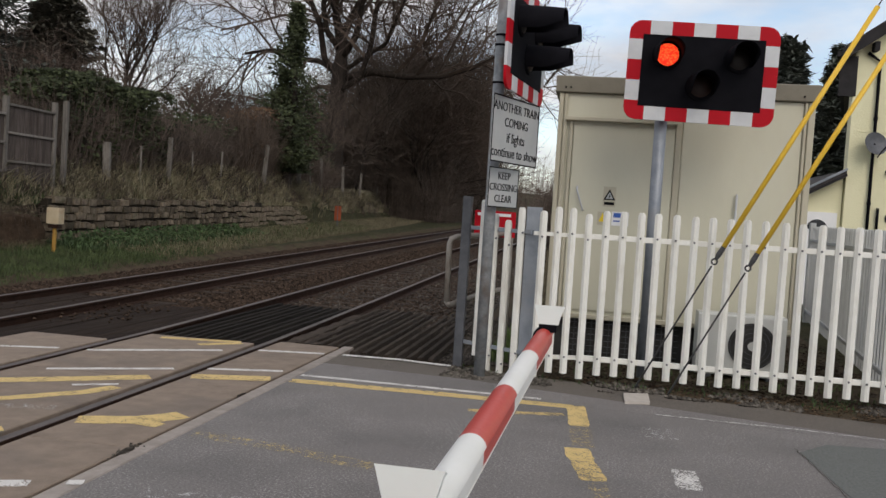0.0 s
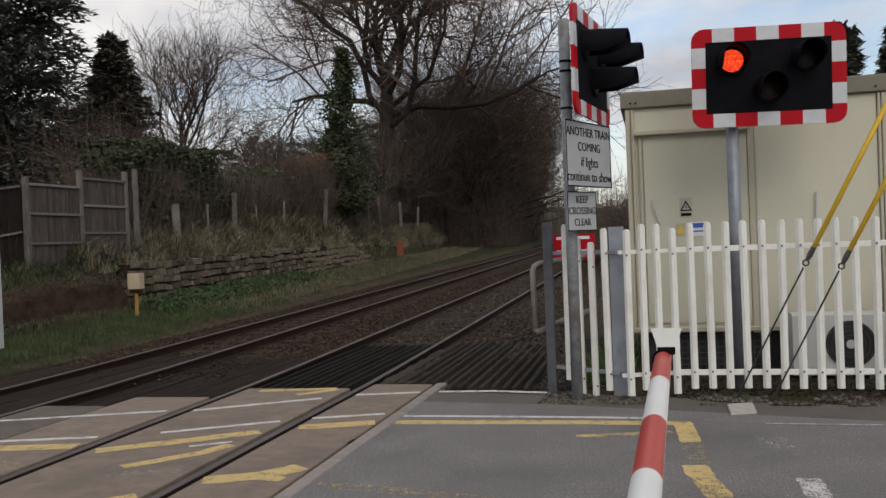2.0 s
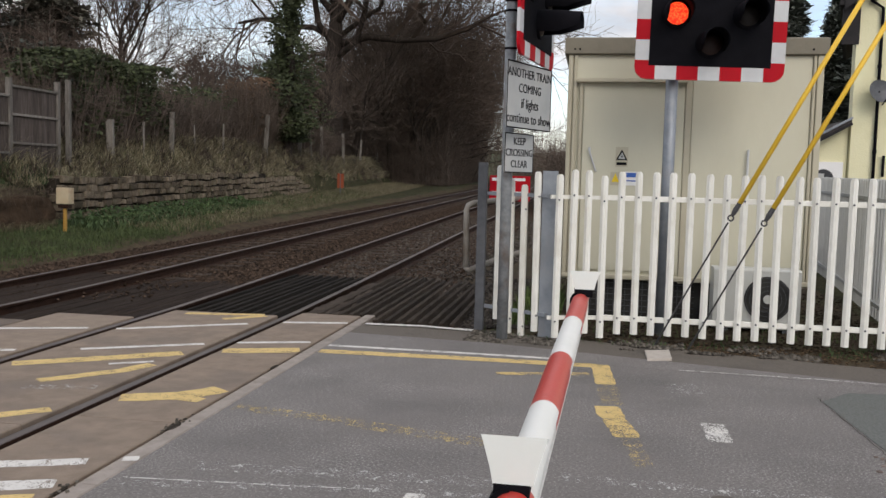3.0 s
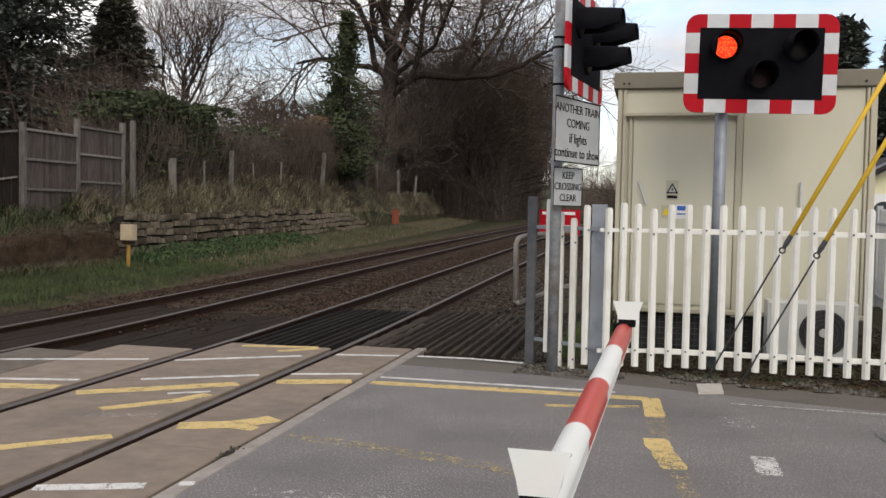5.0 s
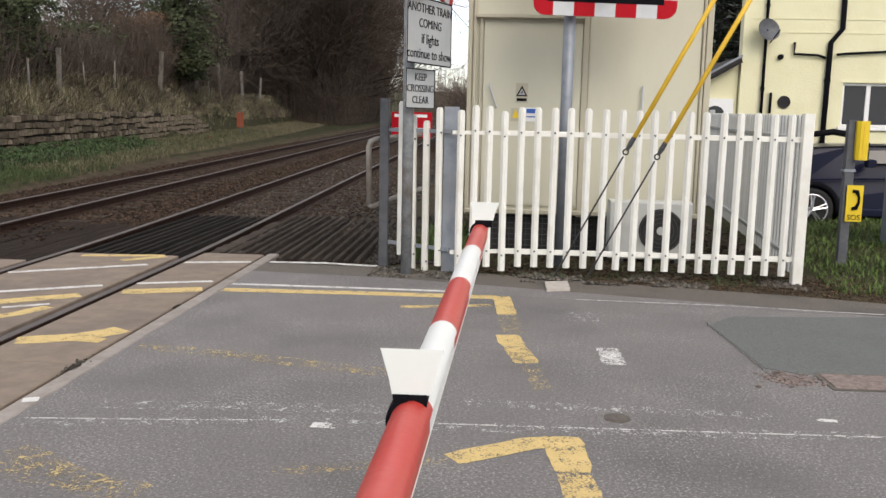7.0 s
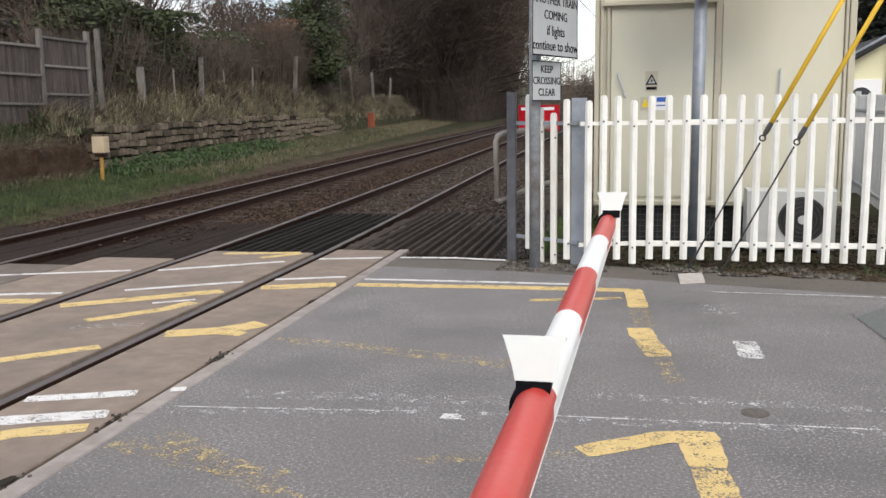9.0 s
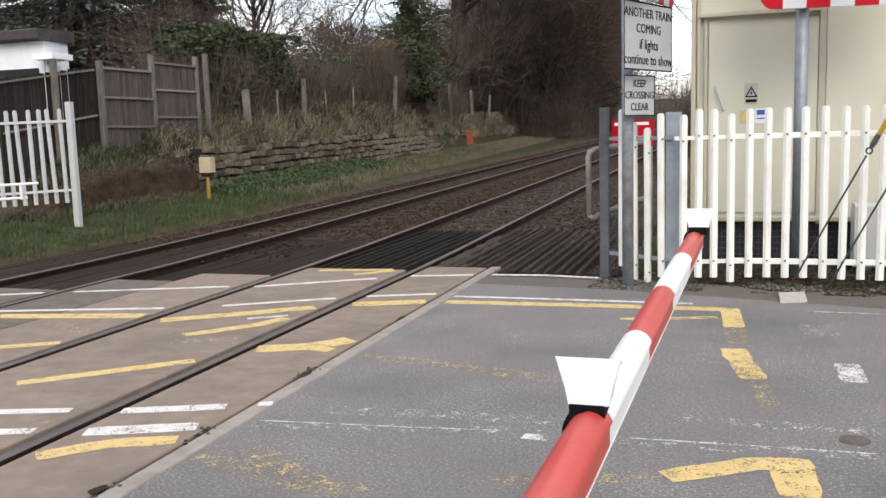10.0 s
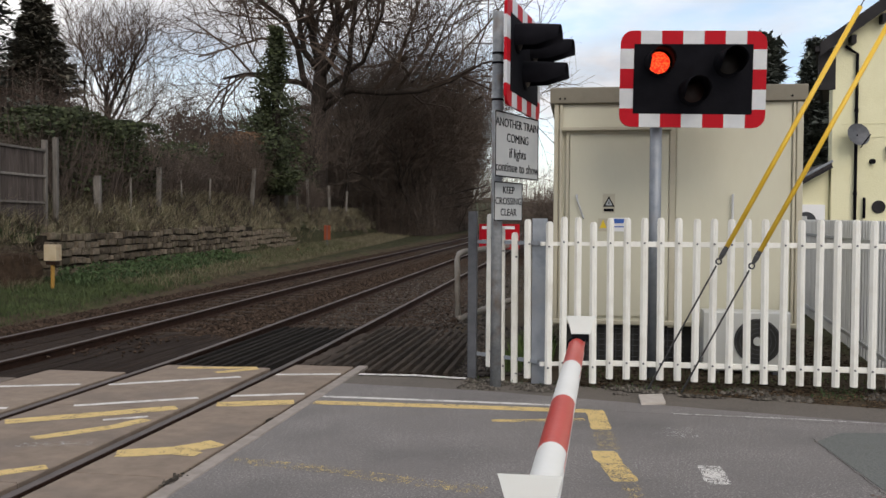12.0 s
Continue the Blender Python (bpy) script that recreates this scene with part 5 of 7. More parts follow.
def wall_with_holes(x0, x1, z0, z1, holes, y, depth, roofline):
    """A gable wall as one connected skin, with openings that go right through."""
    xs_ = sorted({x0, x1, apex_x, *[h[0] for h in holes], *[h[1] for h in holes]})
    zs_ = sorted({z0, z1, *[h[2] for h in holes], *[h[3] for h in holes]})
    nx_, nz_ = len(xs_), len(zs_)
    solid = lambda i, k: 0 <= i < nx_ - 1 and 0 <= k < nz_ - 1 and not any(h[0] <= xs_[i] and h[1] >= xs_[i + 1] and h[2] <= zs_[k] and h[3] >= zs_[k + 1] for h in holes)
    g = Geo()
    for yy_ in (y, y + depth):
        for x in xs_:
            for k, z in enumerate(zs_):
                g.v.append((x, yy_, roofline(x) if k == nz_ - 1 else z))
    at_ = lambda i, k, b: b * nx_ * nz_ + i * nz_ + k
    for i in range(nx_ - 1):
        for k in range(nz_ - 1):
            if not solid(i, k):
                continue
            fs = [(at_(i, k, 0), at_(i + 1, k, 0), at_(i + 1, k + 1, 0), at_(i, k + 1, 0)), (at_(i, k + 1, 1), at_(i + 1, k + 1, 1), at_(i + 1, k, 1), at_(i, k, 1))]
            for di, dk, p, q in ((-1, 0, (i, k), (i, k + 1)), (1, 0, (i + 1, k + 1), (i + 1, k)), (0, -1, (i + 1, k), (i, k)), (0, 1, (i, k + 1), (i + 1, k + 1))):
                if not solid(i + di, k + dk):
                    fs.append((at_(*p, 0), at_(*q, 0), at_(*q, 1), at_(*p, 1)))
            g.f += fs
            g.m += [0] * len(fs)
    return g


roofline = lambda x: apex_z - (apex_z - eave) * abs(x - apex_x) / (apex_x - hx0)
wins = [(8.64, 9.78, 4.56, 5.62), (8.56, 9.72, 1.63, 2.60)]
part("wall", wall_with_holes(hx0, hx1, -0.1, 9, wins, hs_y, 0.28, roofline), M["render"], house)
part("wall", Geo().box(hx0, hx0 + 0.28, hs_y + 0.28, hs_y + 8, -0.1, eave), M["render"], house)
part("wall", Geo().box(hx1 - 0.28, hx1, hs_y + 0.28, hs_y + 8, -0.1, eave), M["render"], house)
part("wall", wall_with_holes(hx0, hx1, -0.1, 9, [], hs_y + 8, 0.28, roofline), M["render"], house)
part("floor", Geo().box(hx0 + 0.28, hx1 - 0.28, hs_y + 0.28, hs_y + 8, 2.9, 3.1), M["whiterender"], house)
for s in (-1, 1):
    g = Geo()
    xe = apex_x + s * (apex_x - hx0 + 0.35)
    ze = roofline(hx0) - 0.25
    a, b = (apex_x, apex_z + 0.02), (xe, ze)
    y0, y1, t = hs_y - 0.3, hs_y + 8.5, 0.16
    g.add([(a[0], y0, a[1]), (b[0], y0, b[1]), (b[0], y1, b[1]), (a[0], y1, a[1]), (a[0], y0, a[1] + t), (b[0], y0, b[1] + t), (b[0], y1, b[1] + t), (a[0], y1, a[1] + t)],
          [(0, 1, 2, 3), (7, 6, 5, 4), (0, 4, 5, 1), (1, 5, 6, 2), (2, 6, 7, 3), (3, 7, 4, 0)])
    part("roof", g, M["roof"], house)
    g = Geo()
    g.add([(a[0], y0 - 0.03, a[1] - 0.12), (b[0], y0 - 0.03, b[1] - 0.12), (b[0], y0 - 0.03, b[1] + t + 0.02), (a[0], y0 - 0.03, a[1] + t + 0.02),
           (a[0], y0, a[1] - 0.12), (b[0], y0, b[1] - 0.12), (b[0], y0, b[1] + t + 0.02), (a[0], y0, a[1] + t + 0.02)],
          [(0, 1, 2, 3), (7, 6, 5, 4), (0, 4, 5, 1), (1, 5, 6, 2), (2, 6, 7, 3), (3, 7, 4, 0)])
    part("bargeboard", g, M["bargeboard"], house)
    part("gutter", Geo().box(min(xe, xe + s * 0.1), max(xe, xe + s * 0.1), y0, y1, ze - 0.02, ze + 0.09, 0.01), M["bargeboard"], house)
for i in range(4):
    xr = hx0 + 0.35 + 0.62 * i
    part("rafter_end", Geo().box(xr - 0.05, xr + 0.05, hs_y - 0.26, hs_y - 0.004, roofline(xr) - 0.36, roofline(xr) - 0.17, 0.01), M["bargeboard"], house)
part("eave_box", Geo().box(hx0 - 0.3, hx0 + 0.05, hs_y - 0.02, hs_y + 0.06, 4.7, eave - 0.2), M["bargeboard"], house)
for wx0, wx1, wz0, wz1 in wins:
    win = thing("window", "", "")
    win.parent = house
    for key in ("label", "category"):
        if key in win:
            del win[key]
    f = 0.06
    for a, b, c, d in ((wx0, wx1, wz0, wz0 + f), (wx0, wx1, wz1 - f, wz1), (wx0, wx0 + f, wz0 + f, wz1 - f), (wx1 - f, wx1, wz0 + f, wz1 - f), ((wx0 + wx1) / 2 - 0.05, (wx0 + wx1) / 2 + 0.05, wz0 + f, wz1 - f)):
        part("frame", Geo().box(a, b, hs_y + 0.06, hs_y + 0.13, c, d, 0.008), M["upvc"], win)
    mid = (wx0 + wx1) / 2
    for a, b in ((wx0 + f, mid - 0.05), (mid + 0.05, wx1 - f)):
        part("pane", Geo().box(a, b, hs_y + 0.09, hs_y + 0.1, wz0 + f, wz1 - f), M["pane"], win)
    part("sill", Geo().box(wx0 - 0.06, wx1 + 0.06, hs_y - 0.06, hs_y + 0.06, wz0 - 0.07, wz0, 0.01), M["upvc"], win)
    part("reveal_head", Geo().box(wx0 - 0.04, wx1 + 0.04, hs_y - 0.012, hs_y - 0.002, wz1, wz1 + 0.05), M["render"], win)
dp = [([(6.55, 5.62), (6.8, 5.45), (6.8, 0.0)], 0.035), ([(8.43, 7.1), (8.43, 3.75), (8.2, 3.45), (8.17, 0.0)], 0.06),
      ([(7.43, 3.45), (7.43, 3.2), (7.95, 3.18), (8.12, 3.12)], 0.028), ([(9.71, 3.62), (9.71, 3.3), (8.5, 3.22), (8.35, 3.2)], 0.028), ([(6.99, 2.35), (6.99, 1.9)], 0.03)]
for pts, r in dp:
    part("pipe", Geo().tube([(x, hs_y - 0.06, z) for x, z in pts], r, 8), M["black"], house, "black drainpipe", True)
for px, pz, pr in ((8.43, 6.3, 0.075), (8.43, 4.7, 0.075), (8.19, 2.6, 0.075), (8.17, 1.2, 0.075), (6.8, 4.2, 0.047), (6.8, 2.4, 0.047)):
    part("pipe_collar", Geo().tube([(px, hs_y - 0.06, pz), (px, hs_y - 0.06, pz + 0.07)], pr, 8), M["black"], house)
for z in (3.66, 3.95):
    part("string_line", Geo().box(6.5, 12, hs_y - 0.012, hs_y - 0.003, z, z + 0.02), M["render"], house)
part("vent", Geo().tube([(7.3, hs_y - 0.03, 2.15), (7.3, hs_y - 0.002, 2.15)], 0.14, 20), M["bargeboard"], house, "round dark vent cover")
part("vent", Geo().box(8.04, 8.18, hs_y - 0.02, hs_y - 0.002, 5.74, 5.88), M["darkgrey"], house)
part("vent", Geo().tube([(7.15, hs_y - 0.08, 3.13), (7.15, hs_y - 0.002, 3.13)], 0.06, 10), M["black"], house)
dish = Geo()
for j, (rr, zz) in enumerate(((0.0, 0.05), (0.1, 0.042), (0.19, 0.015), (0.25, -0.015))):
    dish.v += [(rr * math.cos(t) * 1.05, rr * math.sin(t), -zz) for t in [2 * math.pi * i / 20 for i in range(20)]]
    if j:
        for i in range(20):
            dish.f.append(((j - 1) * 20 + i, (j - 1) * 20 + (i + 1) % 20, j * 20 + (i + 1) % 20, j * 20 + i))
            dish.m.append(0)
for ob in house.children_recursive:
    if ob.type == "MESH":
        for vert in ob.data.vertices:
            if vert.co.y > hs_y + 0.3:
                vert.co.x += 0.27 * (vert.co.y - hs_y)
sd = thing("satellite_dish", "grey satellite dish on the house wall", "satellite dish", at=pose(6.78, hs_y - 0.3, 3.69, 75, 0, 18))
part("reflector", dish, M["darksteel"], sd, smooth=True)
part("arm", Geo().tube([(0, -0.3, 0.0), (0.05, -0.12, 0.32)], 0.014, 6), M["black"], sd)
part("mount", Geo().tube([(0, 0, -0.04), (0, 0.1, -0.32)], 0.02, 6), M["black"], sd)
ext = thing("lean_to", "low cream lean-to with a dark roof and white door", "house extension")
part("wall", Geo().prism([(4.5, -0.1), (6.3, -0.1), (6.3, 3.0), (4.5, 1.97)], -3.0, 0), M["render"], ext, at=pose(0, hs_y + 0.12, 0, 90))
g = Geo()
lo, hi, yf, yb = (4.25, 1.84), (6.3, 3.02), hs_y - 0.12, hs_y + 3.3
g.add([(lo[0], yf, lo[1]), (hi[0], yf, hi[1]), (hi[0], yb, hi[1]), (lo[0], yb, lo[1]), (lo[0], yf, lo[1] + 0.1), (hi[0], yf, hi[1] + 0.1), (hi[0], yb, hi[1] + 0.1), (lo[0], yb, lo[1] + 0.1)],
      [(0, 1, 2, 3), (7, 6, 5, 4), (0, 4, 5, 1), (1, 5, 6, 2), (2, 6, 7, 3), (3, 7, 4, 0)])
part("roof", g, M["roof"], ext)
part("roof_edge", Geo().tube([(lo[0], yf - 0.03, lo[1] + 0.12), (hi[0], yf - 0.03, hi[1] + 0.12)], 0.03, 4), M["galv"], ext, "pale flashing along the roof edge")
part("fascia", Geo().tube([(lo[0], yf - 0.02, lo[1]), (hi[0], yf - 0.02, hi[1])], 0.04, 4), M["bargeboard"], ext)
exd = part("door", Geo().box(5.42, 6.22, hs_y + 0.06, hs_y + 0.122, 0.0, 2.2, 0.01), M["upvc"], ext, "white panelled door")
part("fanlight", Geo().prism([(0.22 * math.cos(t), 0.22 * math.sin(t)) for t in [math.pi * i / 10 for i in range(11)]], 0, 0.01), M["pane"], exd, at=pose(5.82, hs_y + 0.058, 1.82, 90))

# ---- white palisade and timber panels beyond the tracks ----
lf = thing("palisade_fence", "weathered white palisade fence on the far side of the tracks", "fence")
for i in range(16):
    part("pale", PALE_GREY, None, lf, at=pose(-10.44 - 0.134 * i, 13.73 - 0.11 * i, 0.55 - 0.004 * i, 0, random.uniform(-1, 1) - 1.0, 39.5))
for z in (0.78, 2.02):
    part("rail", Geo().tube([(-10.3, 13.86, z), (-12.6, 11.98, z - 0.06)], 0.03, 4), M["greypaint"], lf)
part("post", Geo().box(-10.38, -10.26, 13.78, 13.88, 0.1, 2.36, 0.006), M["greypaint"], lf)

hu = thing("low_rail", "low white painted rail before the far palisade fence", "rail")
for zz, ln_ in ((0.98, 0.0), (0.74, 0.25)):
    part("bar", Geo().tube([(-9.9 - ln_, 12.45, zz), (-12.2, 11.2, zz - 0.06)], 0.022, 6), M["white"], hu)
part("end_bar", Geo().tube([(-10.15, 12.32, 0.72), (-10.15, 12.32, 0.99)], 0.022, 6), M["white"], hu)
for px, py in ((-11.4, 11.64), (-12.1, 11.26)):
    part("post", Geo().tube([(px, py, -0.1), (px, py, 0.98)], 0.024, 6), M["white"], hu)

pn = thing("timber_fence", "weathered close-boarded timber fence panels between posts", "fence")
board_mesh = Geo().box(-0.06, 0.06, -0.011, 0.011, 0, 1.98, 0.004).mesh("board", M["woodpanel"])
FPX = -12.85
for k in range(2):
    y0 = 17.98 + 1.95 * k
    z0 = 1.36 + 0.24 * k
    for i in range(16):
        part("board", board_mesh, None, pn, at=pose(FPX + random.uniform(-0.01, 0.01), y0 + 0.1 + i * 0.116, z0, 0, 0, 90 + random.uniform(-3, 3)))
    for zz in (0.58, 1.26, 1.93):
        part("rail", Geo().box(FPX + 0.012, FPX + 0.06, y0, y0 + 1.9, z0 + zz, z0 + zz + 0.06, 0.006), M["post"], pn)
for y, z, h in ((17.93, 1.1, 2.38), (19.9, 1.35, 2.4), (21.85, 1.6, 2.24), (22.35, 1.7, 2.25)):
    part("post", Geo().box(FPX - 0.06, FPX + 0.06, y - 0.06, y + 0.06, z, z + h, 0.01), M["post"], pn)
dk = thing("timber_fence", "dark brown low timber fence beside the panels", "fence")
for i in range(20):
    part("board", Geo().box(-0.1, 0.1, -0.012, 0.012, 0, 2.18, 0.004), M["darkwood"], dk, at=pose(FPX - 0.1 - 0.03 * i, 17.8 - 0.2 * i, 1.16 - 0.03 * i, 0, 0, 90))
for zz in (2.22, 3.25):
    part("rail", Geo().tube([(-12.9, 17.8, zz + 0.02), (-13.25, 15.3, zz - 0.36)], 0.03, 4), M["post"], dk)
part("post", Geo().box(-13.1, -12.98, 16.6, 16.72, 0.9, 3.45, 0.01), M["post"], dk)

# white bungalow
lh = thing("bungalow", "white rendered bungalow with a dark roof behind the fence", "house")
part("wall", Geo().box(-30, -21.45, 26, 27.2, 1.5, 5.12), M["whiterender"], lh)
part("roof", Geo().box(-30.4, -21.3, 25.6, 27.4, 5.12, 5.5, 0.05), M["roof"], lh)
part("garage_door", Geo().box(-29, -21.7, 25.93, 25.998, 1.6, 4.2), M["bargeboard"], lh, "dark doors")
part("canopy", Geo().box(-21.43, -20.6, 25.4, 26.4, 4.42, 4.62, 0.02), M["upvc"], lh)
part("drainpipe", Geo().tube([(-21.25, 25.9, 1.5), (-21.25, 25.9, 4.42)], 0.06, 8), M["upvc"], lh)

g = Geo()
ny, nz = 74, 12
for j in range(ny + 1):
    y = 13.9 + 5.55 * j / ny
    top = 0.3 + 0.72 * smooth01(13.6, 16.6, y) + 0.1 * noise.noise(Vector((0, y * 1.3, 2)))
    for k in range(nz + 1):
        z = -0.08 + (top + 0.08) * k / nz
        dent = 0.09 * noise.noise(Vector((1, y * 1.1, z * 1.8))) + 0.05 * noise.noise(Vector((4, y * 4.0, z * 5.0)))
        g.v.append((-11.34 - 0.16 * k / nz + dent - 0.5 * (k == nz), y, z))
for j in range(ny):
    for k in range(nz):
        a = j * (nz + 1) + k
        g.f.append((a, a + nz + 1, a + nz + 2, a + 1))
        g.m.append(0)
tagged(part("earth_face", g, M["soil"], smooth=True), "bare brown earth face below the timber fence", "earth bank", kind="structure")
rq = random.Random(77)
g = Geo()
for i in range(190):
    y = rq.uniform(14.6, 19.6)
    z = 0.28 + 0.74 * smooth01(13.6, 16.6, y) + rq.uniform(-0.02, 0.12)
    p = Vector((-11.5 + rq.uniform(-0.25, 0.05), y, z))
    q = p + Vector((rq.uniform(0.1, 0.34), rq.gauss(0, 0.22), rq.uniform(-0.02, 0.16)))
    e = q + Vector((rq.uniform(-0.06, 0.1), rq.gauss(0, 0.16), -rq.uniform(0.05, 0.5 if i % 3 == 0 else 0.2)))
    r = rq.uniform(0.003, 0.009)
    g.tube([p, q, e], [r, r * 0.9, 0.002], 3, False)
tagged(part("hanging_roots", g, M["twigpale"]), "pale dead stems and roots hanging over the earth face", "roots", kind="stuff")

# ---- stone wall, marker posts ----
wall = thing("stone_wall", "low coursed rubble stone wall along the bank", "wall", kind="structure")
rs_ = random.Random(4)
back = Geo()
yy = [20.4 + 1.2 * i for i in range(14)]
for a, b in zip(yy, yy[1:]):
    xa = -11.72 - bank(a)
    back.box(xa - 0.25, xa, a, b + 0.02, 0.0, 1.36 + 0.015 * (a - 19))
part("core", back, M["mortar"], wall)
rest = Geo()
count = 0
for row in range(6):
    y = 20.2 + rs_.uniform(0, 0.3) + (0.15 * (row - 3) if row > 3 else 0)
    while y < 45 - 1.1 * row:
        big = 1.25 if y < 24 else 1.0
        ln_ = rs_.uniform(0.2, 0.42) * big
        hgt = 0.198 + rs_.uniform(-0.04, 0.016)
        z = 0.27 + 0.205 * row + 0.015 * (y - 19) + 0.07 * noise.noise(Vector((y * 1.1, row * 0.5, 0))) + rs_.uniform(-0.015, 0.015)
        x = -11.66 - bank(y) - 0.012 * row
        if not (y > 35 and row > 4):
            dpt = rs_.uniform(0.08, 0.11)
            v = []
            for sx in (-1, 1):
                f = 1.0 if sx < 0 else rs_.uniform(0.72, 0.9)
                for sy in (-1, 1):
                    for sz in (-1, 1):
                        v.append((sx * dpt * (1 if sx < 0 else rs_.uniform(0.8, 1.15)), sy * ln_ / 2 * f * rs_.uniform(0.92, 1.03), sz * hgt / 2 * f * rs_.uniform(0.9, 1.05)))
            fcs = [(0, 1, 3, 2), (4, 6, 7, 5), (0, 4, 5, 1), (2, 3, 7, 6), (0, 2, 6, 4), (1, 5, 7, 3)]
            if count < 290 and y < 33:
                s = Geo()
                s.add(v, fcs)
                part("stone", s, M["wallstone"], wall, at=pose(x, y + ln_ / 2, z, 0, rs_.uniform(-3, 3), rs_.uniform(-4, 4)))
                count += 1
            else:
                rest.add([(a + x, b + y + ln_ / 2, c + z) for a, b, c in v], fcs)
        y += ln_ + 0.028
tagged(part("stones", rest, M["wallstone"], wall), kind="stuff")

for y, top, r in ((25.15, 3.1, 0.1), (27.27, 3.15, 0.028), (29.35, 3.62, 0.075), (31.4, 3.3, 0.025), (34.2, 3.5, 0.03), (39.57, 4.25, 0.09), (42.86, 4.1, 0.04), (45.42, 4.4, 0.09), (48.1, 4.1, 0.04), (50.52, 4.35, 0.07), (56.78, 4.25, 0.09), (62.82, 4.1, 0.07), (71.3, 3.5, 0.06)):
    x = -12.82 - bank(y)
    gz = ground_z(x, y)
    po_ = part("fence_post", Geo().box(-r, r, -r, r, -0.3, top - gz, 0.008), M["post"], at=pose(x, y, gz, random.uniform(-3, 3), random.uniform(-4, 4), 15))
    tagged(po_, "grey weathered wooden fence post on the bank", "fence post", "posts along the bank")
bx = thing("trackside_box", "rust-stained cream box on a yellow post below the wall", "trackside box", at=pose(-10.85, 19.0, 0.0))
part("box", Geo().box(-0.155, 0.155, -0.12, 0.12, 0.84, 1.2, 0.02), M["rustbox"], bx)
part("post", Geo().box(-0.035, 0.035, -0.035, 0.035, -0.1, 0.82, 0.008), M["rustpost"], bx)
part("collar", Geo().box(-0.12, 0.12, -0.08, 0.08, 0.74, 0.82, 0.01), M["rail"], bx)
om = thing("trackside_marker", "faded orange marker board on a thin post", "marker", at=pose(-11.8, 44.6, 0.2))
part("post", Geo().tube([(0, 0, -0.2), (0, 0, 1.5)], 0.03, 6), M["darksteel"], om)
part("board", Geo().box(-0.17, 0.17, -0.02, 0.02, 0.75, 1.48, 0.01), M["orange"], om)
oc = thing("orange_marker", "small orange cone-like marker by the track", "marker", at=pose(-11.7, 39.5, 0.2) @ Matrix.Diagonal((0.75, 0.75, 0.75, 1)))
g = Geo()
g.tube([(0, 0, 0), (0, 0, 0.05), (0, 0, 0.06), (0, 0, 0.55)], [0.25, 0.25, 0.17, 0.06], 12)
part("cone", g, M["orange"], oc)
sr = thing("spare_rail", "short rusty length of rail lying on the verge", "spare rail", at=pose(-10.9, 41.2, 0.12, 0, 0, -20))
part("rail", Geo().box(-0.06, 0.06, -1.3, 1.3, 0, 0.14, 0.02), M["rail"], sr)

# ---- vegetation ----


def blades(name, label, spots, material, h0, h1, w, lean=0.5, category="grass"):
    """A sheet of narrow bent blades at the given spots; one object."""
    rn = np.random.RandomState(len(spots) % 97)
    n = len(spots)
    p = np.array(spots)
    a = rn.uniform(0, 2 * np.pi, n)
    h = rn.uniform(h0, h1, n)
    ww = rn.uniform(0.6, 1.3, n) * w
    d = np.stack([np.cos(a), np.sin(a), np.zeros(n)], 1)
    s = np.stack([-np.sin(a), np.cos(a), np.zeros(n)], 1) * ww[:, None]
    ln = rn.uniform(0.1, lean, n)[:, None] * h[:, None]
    up = np.array([0, 0, 1.0])
    v = np.stack([p - s, p + s, p + d * ln * 0.35 + up * h[:, None] * 0.6 + s * 0.7, p + d * ln * 0.35 + up * h[:, None] * 0.6 - s * 0.7, p + d * ln + up * h[:, None]], 1).reshape(-1, 3)
    f = []
    for i in range(n):
        k = 5 * i
        f += [(k, k + 1, k + 2, k + 3), (k + 3, k + 2, k + 4)]
    g = Geo()
    g.v, g.f, g.m = v.tolist(), f, [0] * len(f)
    return tagged(part(name, g, M[material]), label, category, kind="stuff")


def leaves(g, centres, size, rn, flat=0.3):
    """Small leaf quads at centres."""
    for c in centres:
        a = Vector((rn.gauss(0, 1), rn.gauss(0, 1), rn.gauss(0, flat))).normalized()
        b = a.orthogonal().normalized()
        b = (b + a.cross(b) * rn.uniform(-1, 1)).normalized()
        s = size * rn.uniform(0.6, 1.4)
        c = Vector(c)
        g.add([c - a * s, c + b * s * 0.5, c + a * s, c - b * s * 0.5], [(0, 1, 2, 3)])


